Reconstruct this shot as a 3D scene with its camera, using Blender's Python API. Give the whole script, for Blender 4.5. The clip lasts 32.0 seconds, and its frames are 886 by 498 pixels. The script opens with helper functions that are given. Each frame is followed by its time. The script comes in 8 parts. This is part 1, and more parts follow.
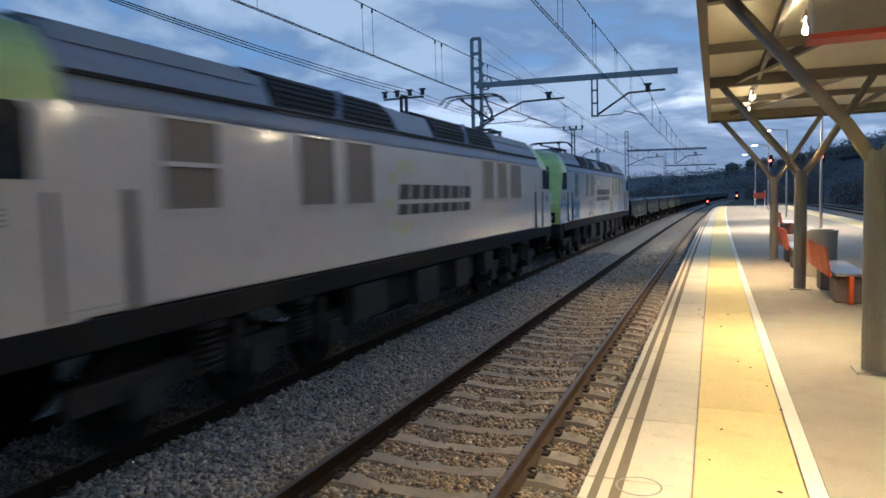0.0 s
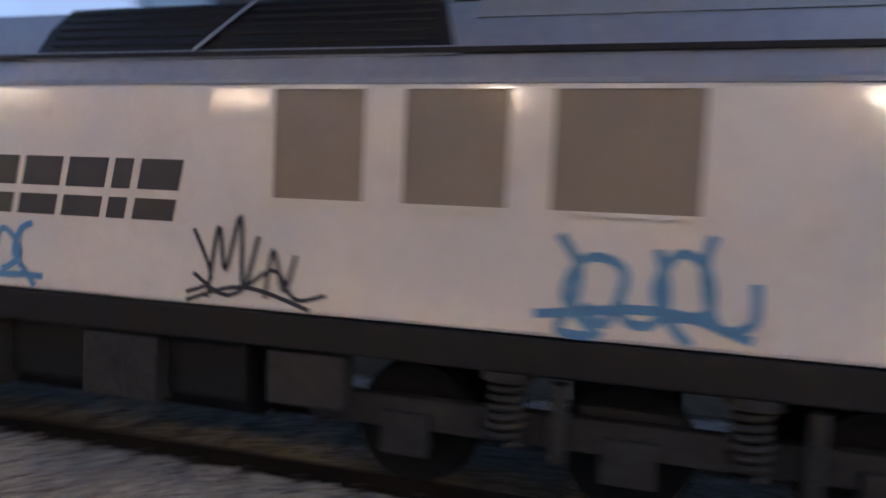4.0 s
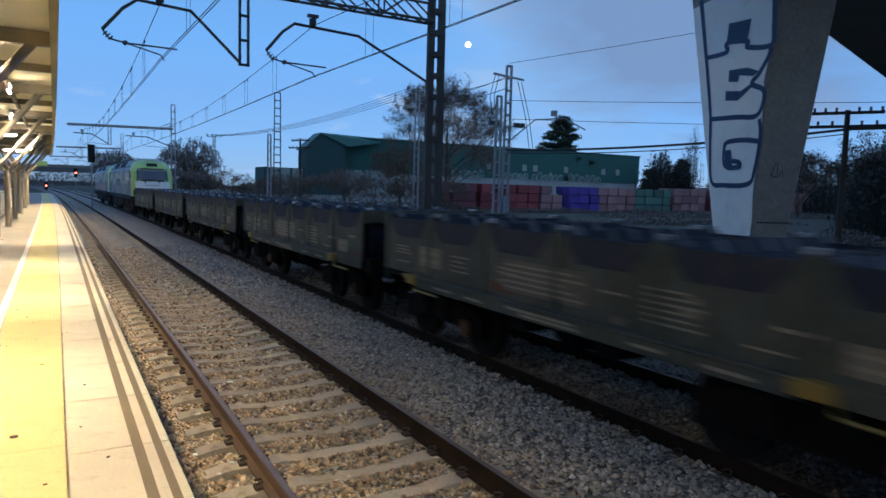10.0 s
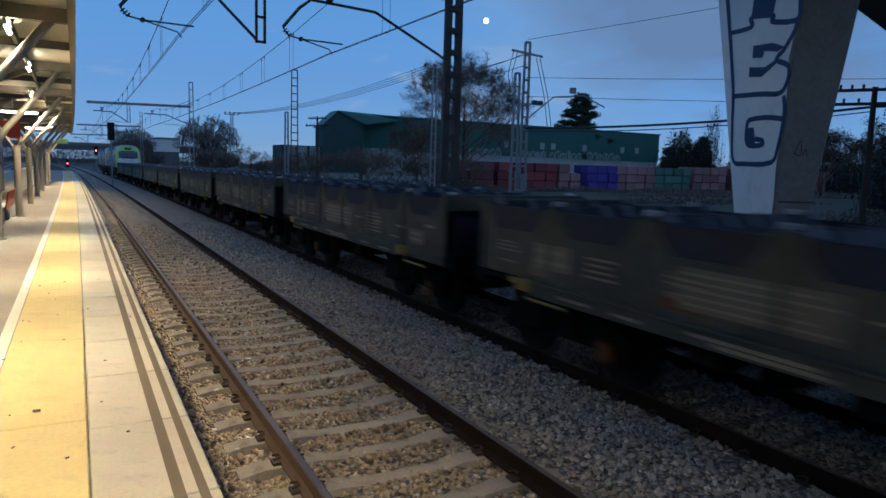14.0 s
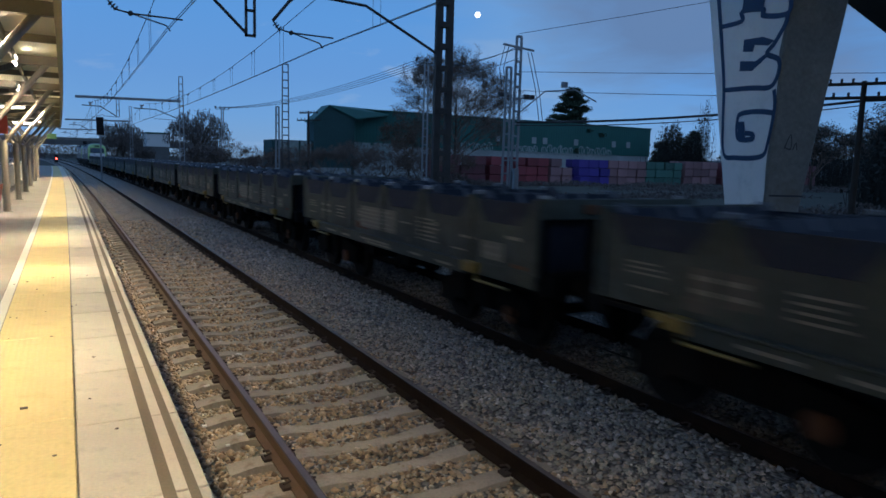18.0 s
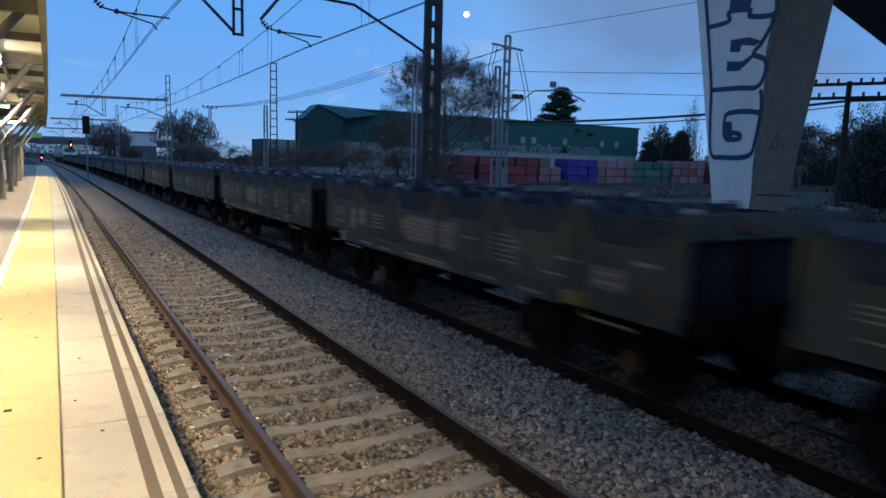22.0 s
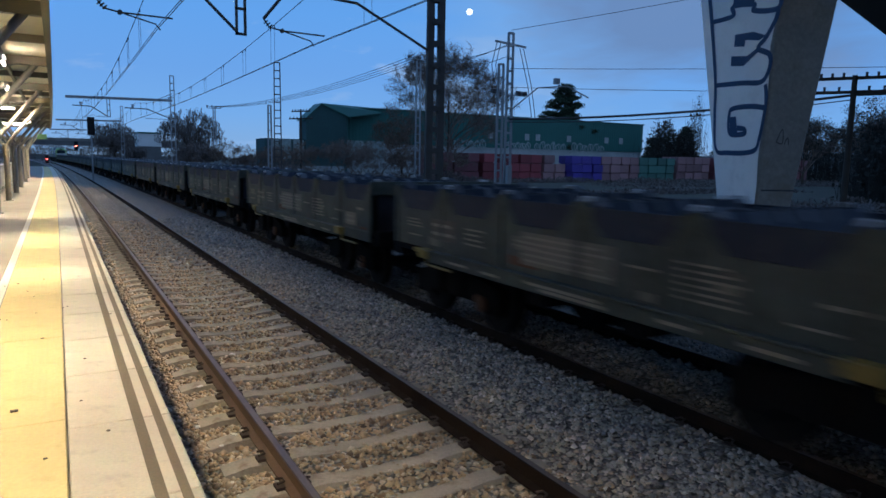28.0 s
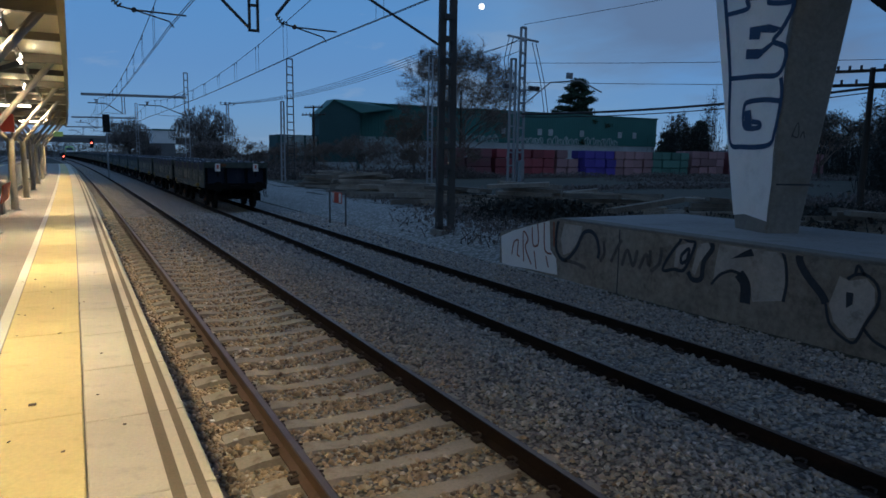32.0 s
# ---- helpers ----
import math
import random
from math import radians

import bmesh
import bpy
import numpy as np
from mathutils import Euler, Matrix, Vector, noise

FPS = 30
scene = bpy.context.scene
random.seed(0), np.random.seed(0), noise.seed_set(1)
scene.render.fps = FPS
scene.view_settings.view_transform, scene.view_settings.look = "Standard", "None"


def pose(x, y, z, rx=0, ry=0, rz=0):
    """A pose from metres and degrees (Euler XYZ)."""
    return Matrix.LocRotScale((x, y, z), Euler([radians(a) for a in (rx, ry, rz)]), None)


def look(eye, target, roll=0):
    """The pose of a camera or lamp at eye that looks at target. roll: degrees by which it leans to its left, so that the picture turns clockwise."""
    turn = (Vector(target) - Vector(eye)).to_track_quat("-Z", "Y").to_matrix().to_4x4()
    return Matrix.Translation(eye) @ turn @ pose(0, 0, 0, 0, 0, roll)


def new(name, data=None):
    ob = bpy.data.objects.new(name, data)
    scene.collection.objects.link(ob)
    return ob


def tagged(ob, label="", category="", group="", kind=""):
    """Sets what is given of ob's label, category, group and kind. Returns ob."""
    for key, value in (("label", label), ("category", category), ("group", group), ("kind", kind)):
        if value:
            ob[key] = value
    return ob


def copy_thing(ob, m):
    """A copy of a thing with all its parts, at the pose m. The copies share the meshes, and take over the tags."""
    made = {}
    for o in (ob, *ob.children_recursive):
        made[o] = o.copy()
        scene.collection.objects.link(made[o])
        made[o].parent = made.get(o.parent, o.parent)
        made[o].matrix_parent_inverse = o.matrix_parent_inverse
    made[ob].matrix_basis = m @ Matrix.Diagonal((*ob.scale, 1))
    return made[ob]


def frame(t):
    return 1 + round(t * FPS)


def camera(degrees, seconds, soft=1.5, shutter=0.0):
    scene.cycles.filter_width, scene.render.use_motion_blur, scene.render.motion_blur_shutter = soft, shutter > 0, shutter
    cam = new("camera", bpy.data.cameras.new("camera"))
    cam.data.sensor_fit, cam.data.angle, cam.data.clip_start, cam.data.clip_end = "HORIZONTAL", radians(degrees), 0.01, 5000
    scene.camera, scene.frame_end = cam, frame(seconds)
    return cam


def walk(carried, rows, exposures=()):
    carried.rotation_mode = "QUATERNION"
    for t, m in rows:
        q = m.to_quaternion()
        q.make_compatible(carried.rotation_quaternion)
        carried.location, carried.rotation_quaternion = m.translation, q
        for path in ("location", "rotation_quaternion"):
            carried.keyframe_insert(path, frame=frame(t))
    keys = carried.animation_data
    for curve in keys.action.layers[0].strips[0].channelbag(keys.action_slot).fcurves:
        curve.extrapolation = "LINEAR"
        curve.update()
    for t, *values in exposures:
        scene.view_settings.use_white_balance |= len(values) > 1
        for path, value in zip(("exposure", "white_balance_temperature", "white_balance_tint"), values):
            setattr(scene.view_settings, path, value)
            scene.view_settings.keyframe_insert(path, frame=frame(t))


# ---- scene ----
# Railway island platform at dusk: near track, far track with a passing freight train, yard and town behind.
# x: 0 at the platform edge, platform towards +x; y along the tracks; z: 0 at the platform surface.

# ---- camera ----
cam = camera(67.02, 32.0, soft=1.6, shutter=0.7)
PATH = [
    (0, 0.775, 0.000, 1.839, 21.92, -4.18, -1.66),
    (0.5, 0.782, -0.034, 1.836, 22.08, -4.02, -1.91),
    (1, 0.777, -0.034, 1.835, 22.47, -4.06, -1.83),
    (1.5, 0.771, -0.036, 1.836, 22.62, -4.09, -1.80),
    (2, 0.766, -0.036, 1.836, 22.82, -4.01, -1.89),
    (2.5, 0.743, -0.024, 1.834, 24.27, -3.41, -1.77),
    (2.8, 0.739, -0.013, 1.835, 30.77, -3.46, -0.89),
    (3.1, 0.736, -0.002, 1.836, 44.86, -3.51, -0.02),
    (3.4, 0.732, 0.009, 1.837, 63.78, -3.56, 0.85),
    (3.7, 0.729, 0.020, 1.838, 84.78, -3.61, 1.73),
    (4, 0.725, 0.031, 1.840, 105.12, -3.66, 2.60),
    (4.25, 0.723, 0.040, 1.841, 119.58, -3.70, 3.33),
    (4.5, 0.720, 0.049, 1.841, 130.09, -3.74, 4.06),
    (5, 0.712, 0.058, 1.842, 144.21, -4.69, 0.80),
    (5.5, 0.704, 0.063, 1.840, 149.75, -4.84, 1.52),
    (6, 0.737, 0.117, 1.832, 151.75, -4.62, 0.89),
    (6.5, 0.724, 0.094, 1.843, 151.96, -5.12, 1.07),
    (7, 0.734, 0.096, 1.848, 151.43, -5.03, 1.28),
    (7.5, 0.730, 0.080, 1.839, 150.72, -6.59, 1.61),
    (8, 0.726, 0.081, 1.835, 151.35, -6.46, 1.28),
    (8.5, 0.713, 0.085, 1.847, 149.75, -6.62, 2.13),
    (9, 0.721, 0.056, 1.874, 149.61, -5.38, 1.68),
    (9.5, 0.694, 0.039, 1.869, 148.76, -5.80, 1.57),
    (10, 0.694, 0.045, 1.866, 149.88, -4.96, 1.58),
    (10.5, 0.681, 0.043, 1.864, 150.34, -5.10, 1.60),
    (11, 0.680, 0.021, 1.867, 151.01, -5.54, 1.65),
    (11.5, 0.673, 0.016, 1.864, 151.16, -5.81, 1.58),
    (12, 0.667, 0.022, 1.867, 151.63, -6.08, 1.34),
    (12.5, 0.675, 0.009, 1.864, 151.09, -6.35, 1.45),
    (13, 0.679, 0.010, 1.866, 150.96, -6.76, 1.61),
    (13.5, 0.675, 0.016, 1.864, 151.19, -6.60, 1.75),
    (14, 0.675, 0.018, 1.864, 151.27, -6.84, 1.68),
    (14.5, 0.667, 0.008, 1.862, 151.08, -7.11, 1.56),
    (16.5, 0.667, 0.009, 1.867, 151.31, -7.02, 1.51),
    (17, 0.661, 0.002, 1.862, 150.99, -7.27, 1.50),
    (17.5, 0.659, 0.006, 1.863, 150.98, -7.26, 1.58),
    (18, 0.655, 0.004, 1.862, 150.58, -7.28, 1.59),
    (18.5, 0.646, -0.008, 1.866, 150.38, -7.32, 1.66),
    (19, 0.654, -0.008, 1.860, 150.13, -7.03, 1.63),
    (19.5, 0.647, -0.016, 1.862, 150.02, -7.34, 1.48),
    (20, 0.649, 0.001, 1.863, 149.85, -7.30, 1.38),
    (20.5, 0.653, -0.006, 1.862, 149.96, -7.37, 1.48),
    (21, 0.651, 0.004, 1.859, 150.02, -7.28, 1.49),
    (21.5, 0.649, 0.001, 1.862, 149.69, -7.19, 1.47),
    (22, 0.648, -0.003, 1.862, 149.65, -7.30, 1.60),
    (22.5, 0.649, 0.006, 1.864, 149.63, -7.09, 1.64),
    (23, 0.652, 0.006, 1.862, 149.55, -7.13, 1.59),
    (23.5, 0.648, 0.004, 1.862, 149.59, -7.30, 1.44),
    (24, 0.647, 0.006, 1.865, 149.50, -7.37, 1.39),
    (24.5, 0.648, 0.003, 1.858, 149.63, -7.49, 1.39),
    (25, 0.645, 0.002, 1.859, 149.93, -7.39, 1.50),
    (25.5, 0.639, -0.009, 1.859, 149.86, -7.51, 1.39),
    (27.5, 0.632, -0.009, 1.859, 150.12, -7.21, 0.96),
    (28, 0.636, -0.007, 1.860, 150.06, -7.48, 1.12),
    (28.5, 0.631, -0.012, 1.858, 150.25, -7.58, 1.04),
    (29, 0.630, -0.010, 1.862, 150.35, -7.73, 1.00),
    (29.5, 0.628, -0.017, 1.856, 150.70, -7.71, 0.69),
    (30, 0.629, -0.017, 1.854, 151.15, -7.79, 0.75),
    (30.5, 0.627, -0.020, 1.857, 151.19, -7.95, 0.87),
    (31, 0.633, -0.013, 1.858, 151.10, -8.02, 0.85),
    (31.5, 0.637, -0.003, 1.856, 150.78, -7.66, 0.99),
    (32, 0.635, 0.000, 1.858, 151.14, -7.88, 0.87),
]
EXPOSURES = [(0, 0.46, 6500, 12), (2.5, 0.53, 6500, 12), (3.5, 0.9, 6900, 14), (4.5, 1.85, 7000, 34), (5, 1.9, 7000, 34), (5.5, 1.38, 7200, 28), (6, 0.90, 7300, 16),
             (7, 0.74, 6950, 14), (9, 0.75, 6400, 13), (11, 0.37, 6100, 13), (13, 0.12, 5950, 12), (18, 0.08, 5800, 12), (20, 0.25, 5750, 13), (22, 0.42, 5700, 13), (25, 0.42, 5700, 13), (28, 0.30, 5700, 13), (30, 0.05, 6050, 11), (32, -0.17, 6150, 11)]
walk(cam, [(t, pose(x, y, z, 90 + p, 0, w) @ pose(0, 0, 0, 0, 0, r)) for t, x, y, z, w, p, r in PATH], EXPOSURES)

# ---- node helpers ----


def link(mat, a, b):
    mat.node_tree.links.new(a, b)


def nd(mat, kind, **inputs):
    n = mat.node_tree.nodes.new(kind)
    for k, v in inputs.items():
        n.inputs[k.replace("_", " ")].default_value = v
    return n


# ---- world: dusk sky with broken cloud, brightest where the sun has set (ahead along +y) ----
world = bpy.data.worlds.new("dusk_sky")
scene.world = world
world.use_nodes = True
wn = world.node_tree.nodes
wn.clear()


def wmath(op, a, b=0.5, clamp=False):
    n = wn.new("ShaderNodeMath")
    n.operation, n.use_clamp = op, clamp
    for i, v in enumerate((a, b)):
        if isinstance(v, (int, float)):
            n.inputs[i].default_value = v
        else:
            link(world, v, n.inputs[i])
    return n.outputs[0]


def wmix(f, a, b, kind="MIX"):
    n = wn.new("ShaderNodeMix")
    n.data_type, n.blend_type = "RGBA", kind
    for sock, v in (("Factor", f), ("A", a), ("B", b)):
        if isinstance(v, (int, float, tuple)):
            n.inputs[sock].default_value = v
        else:
            link(world, v, n.inputs[sock])
    return n.outputs["Result"]


def wramp(src, stops):
    n = wn.new("ShaderNodeValToRGB")
    el = n.color_ramp.elements
    while len(el) < len(stops):
        el.new(0.5)
    for e, (p, c) in zip(el, stops):
        e.position, e.color = p, (*c, 1)
    link(world, src, n.inputs[0])
    return n.outputs["Color"]


sky = wn.new("ShaderNodeTexSky")
sky.sky_type, sky.sun_disc = "NISHITA", False
sky.sun_elevation, sky.sun_rotation = radians(1.0), radians(-14)
sky.air_density, sky.dust_density, sky.ozone_density = 1.0, 0.6, 4.0
coord = wn.new("ShaderNodeTexCoord")
sep = wn.new("ShaderNodeSeparateXYZ")
link(world, coord.outputs["Generated"], sep.inputs[0])
up, ahead = sep.outputs["Z"], sep.outputs["Y"]
# clear dusk blue, paler towards the horizon
blue = wramp(up, [(0.0, (0.22, 0.35, 0.50)), (0.06, (0.165, 0.335, 0.575)), (0.12, (0.138, 0.302, 0.57)), (0.20, (0.117, 0.295, 0.585)), (0.45, (0.085, 0.205, 0.42)), (1.0, (0.085, 0.165, 0.31))])
# cloud layer, seen flat from below
flat = wn.new("ShaderNodeVectorMath")
flat.operation = "DIVIDE"
link(world, coord.outputs["Generated"], flat.inputs[0])
comb = wn.new("ShaderNodeCombineXYZ")
lift = wmath("ADD", up, 0.17)
for i in range(3):
    link(world, lift, comb.inputs[i])
link(world, comb.outputs[0], flat.inputs[1])
shift = wn.new("ShaderNodeMapping")
shift.inputs["Location"].default_value = (2.3, 0.9, 0.0)
link(world, flat.outputs[0], shift.inputs["Vector"])
cloud = wn.new("ShaderNodeTexNoise")
cloud.inputs["Scale"].default_value = 1.25
cloud.inputs["Detail"].default_value = 8.0
cloud.inputs["Roughness"].default_value = 0.55
cloud.inputs["Distortion"].default_value = 0.3
link(world, shift.outputs[0], cloud.inputs["Vector"])
cover = wmath("ADD", cloud.outputs["Fac"], wmath("MULTIPLY", ahead, 0.14))
amount = wramp(cover, [(0.46, (0, 0, 0)), (0.60, (1, 1, 1))])
tone = wramp(cloud.outputs["Fac"], [(0.36, (0.085, 0.15, 0.275)), (0.48, (0.125, 0.205, 0.35)), (0.60, (0.30, 0.41, 0.56))])
air = wmix(wmath("MULTIPLY", amount, 0.85), blue, tone)
# a grey bank and a pale veil over the yard
def veil(d, lo, hi):
    n = wn.new("ShaderNodeVectorMath")
    n.operation = "DOT_PRODUCT"
    n.inputs[1].default_value = d
    link(world, coord.outputs["Generated"], n.inputs[0])
    v = wmath("ADD", n.outputs["Value"], wmath("MULTIPLY", wmath("SUBTRACT", cloud.outputs["Fac"], 0.5), (hi - lo) * 3.0))
    return wramp(v, [(lo, (0, 0, 0)), (hi, (1, 1, 1))])


air = wmix(wmath("MULTIPLY", veil((-0.63, -0.74, 0.20), 0.965, 0.997), 0.45), air, (0.215, 0.35, 0.52, 1))
air = wmix(wmath("MULTIPLY", veil((-0.735, -0.57, 0.365), 0.945, 0.980), 0.95), air, (0.125, 0.205, 0.345, 1))
# a darker bank low over the line
bank = wmix(1.0, wramp(up, [(0.0, (0.75, 0.75, 0.75)), (0.06, (0.6, 0.6, 0.6)), (0.12, (0, 0, 0))]), wramp(ahead, [(0.55, (0, 0, 0)), (0.9, (1, 1, 1))]), "MULTIPLY")
air = wmix(bank, air, (0.105, 0.175, 0.315, 1))
# afterglow low over the sunset
glow = wmix(1.0, wramp(up, [(0.0, (0.02, 0.02, 0.02)), (0.06, (0.14, 0.16, 0.18)), (0.13, (0.50, 0.52, 0.54)), (0.19, (0.02, 0.02, 0.02))]), wramp(ahead, [(0.80, (0, 0, 0)), (1.0, (1, 1, 1))]), "MULTIPLY")
gaps = wramp(cloud.outputs["Fac"], [(0.42, (1, 1, 1)), (0.52, (0.0, 0.0, 0.0))])
air = wmix(1.0, air, wmix(1.0, glow, gaps, "MULTIPLY"), "ADD")
air = wmix(0.05, air, wmix(1.0, sky.outputs[0], (0.10, 0.10, 0.10, 1), "MULTIPLY"), "ADD")
wbg = wn.new("ShaderNodeBackground")
wbg.inputs["Strength"].default_value = 1.0
link(world, air, wbg.inputs["Color"])
wout = wn.new("ShaderNodeOutputWorld")
link(world, wbg.outputs[0], wout.inputs["Surface"])

LAMP_W = 100.0        # watts of each canopy tube
LAMP_COL = (1.0, 0.765, 0.43)

# ---- materials ----


def mat_of(name, col, rough=0.6, metal=0.0, var=0.25, big=0.6, fine=14.0, bump=0.1, col2=None, island=0.0, rand=0.0, dist=0.004,
           stain=None, spec=0.5):
    """A surface with variation at two scales, at real-world size; island and rand: how far pieces differ."""
    m = bpy.data.materials.new(name)
    m.use_nodes = True
    t = m.node_tree
    b = t.nodes["Principled BSDF"]
    b.inputs["Metallic"].default_value = metal
    b.inputs["Specular IOR Level"].default_value = spec
    tc = t.nodes.new("ShaderNodeTexCoord")
    n1 = nd(m, "ShaderNodeTexNoise", Scale=big, Detail=4.0, Roughness=0.6)
    n2 = nd(m, "ShaderNodeTexNoise", Scale=fine, Detail=5.0, Roughness=0.65)
    link(m, tc.outputs["Object"], n1.inputs["Vector"])
    link(m, tc.outputs["Object"], n2.inputs["Vector"])
    add = t.nodes.new("ShaderNodeMath")
    add.operation = "ADD"
    link(m, n1.outputs["Fac"], add.inputs[0])
    link(m, n2.outputs["Fac"], add.inputs[1])
    mr = nd(m, "ShaderNodeMapRange")
    mr.inputs["From Min"].default_value, mr.inputs["From Max"].default_value = 0.65, 1.35
    link(m, add.outputs[0], mr.inputs["Value"])
    c2 = col2 or tuple(c * (1 - var) for c in col)
    c1 = col if col2 else tuple(min(1, c * (1 + var * 0.6)) for c in col)
    mx = t.nodes.new("ShaderNodeMix")
    mx.data_type = "RGBA"
    mx.inputs["A"].default_value, mx.inputs["B"].default_value = (*c2, 1), (*c1, 1)
    link(m, mr.outputs[0], mx.inputs["Factor"])
    out = mx.outputs["Result"]
    if stain:
        n3 = nd(m, "ShaderNodeTexNoise", Scale=big * 2.3, Detail=6.0, Roughness=0.7)
        link(m, tc.outputs["Object"], n3.inputs["Vector"])
        r3 = nd(m, "ShaderNodeMapRange")
        r3.inputs["From Min"].default_value, r3.inputs["From Max"].default_value = 0.54, 0.70
        link(m, n3.outputs["Fac"], r3.inputs["Value"])
        sc = t.nodes.new("ShaderNodeMath")
        sc.operation = "MULTIPLY"
        sc.inputs[1].default_value = 0.75
        link(m, r3.outputs[0], sc.inputs[0])
        ms = t.nodes.new("ShaderNodeMix")
        ms.data_type = "RGBA"
        ms.inputs["B"].default_value = (*stain, 1)
        link(m, out, ms.inputs["A"])
        link(m, sc.outputs[0], ms.inputs["Factor"])
        out = ms.outputs["Result"]
    if island or rand:
        if island:
            g = t.nodes.new("ShaderNodeNewGeometry")
            src, k = g.outputs["Random Per Island"], island
        else:
            g = t.nodes.new("ShaderNodeObjectInfo")
            src, k = g.outputs["Random"], rand
        ri = nd(m, "ShaderNodeMapRange")
        ri.inputs["To Min"].default_value, ri.inputs["To Max"].default_value = 1 - k, 1 + k * 0.8
        link(m, src, ri.inputs["Value"])
        hs = nd(m, "ShaderNodeHueSaturation")
        link(m, out, hs.inputs["Color"])
        link(m, ri.outputs[0], hs.inputs["Value"])
        out = hs.outputs["Color"]
    link(m, out, b.inputs["Base Color"])
    rr = nd(m, "ShaderNodeMapRange")
    rr.inputs["To Min"].default_value, rr.inputs["To Max"].default_value = max(0.03, rough - 0.1), min(1, rough + 0.1)
    link(m, n2.outputs["Fac"], rr.inputs["Value"])
    link(m, rr.outputs[0], b.inputs["Roughness"])
    if bump:
        bp = nd(m, "ShaderNodeBump", Strength=bump, Distance=dist)
        link(m, n2.outputs["Fac"], bp.inputs["Height"])
        link(m, bp.outputs[0], b.inputs["Normal"])
    return m


def glow_of(name, col, strength):
    m = bpy.data.materials.new(name)
    m.use_nodes = True
    b = m.node_tree.nodes["Principled BSDF"]
    b.inputs["Base Color"].default_value = (*col, 1)
    b.inputs["Emission Color"].default_value = (*col, 1)
    b.inputs["Emission Strength"].default_value = strength
    return m


def glass_of(name, col, rough=0.05):
    m = mat_of(name, col, rough=rough, var=0.1, bump=0.0, spec=0.8)
    m.node_tree.nodes["Principled BSDF"].inputs["Coat Weight"].default_value = 0.2
    return m


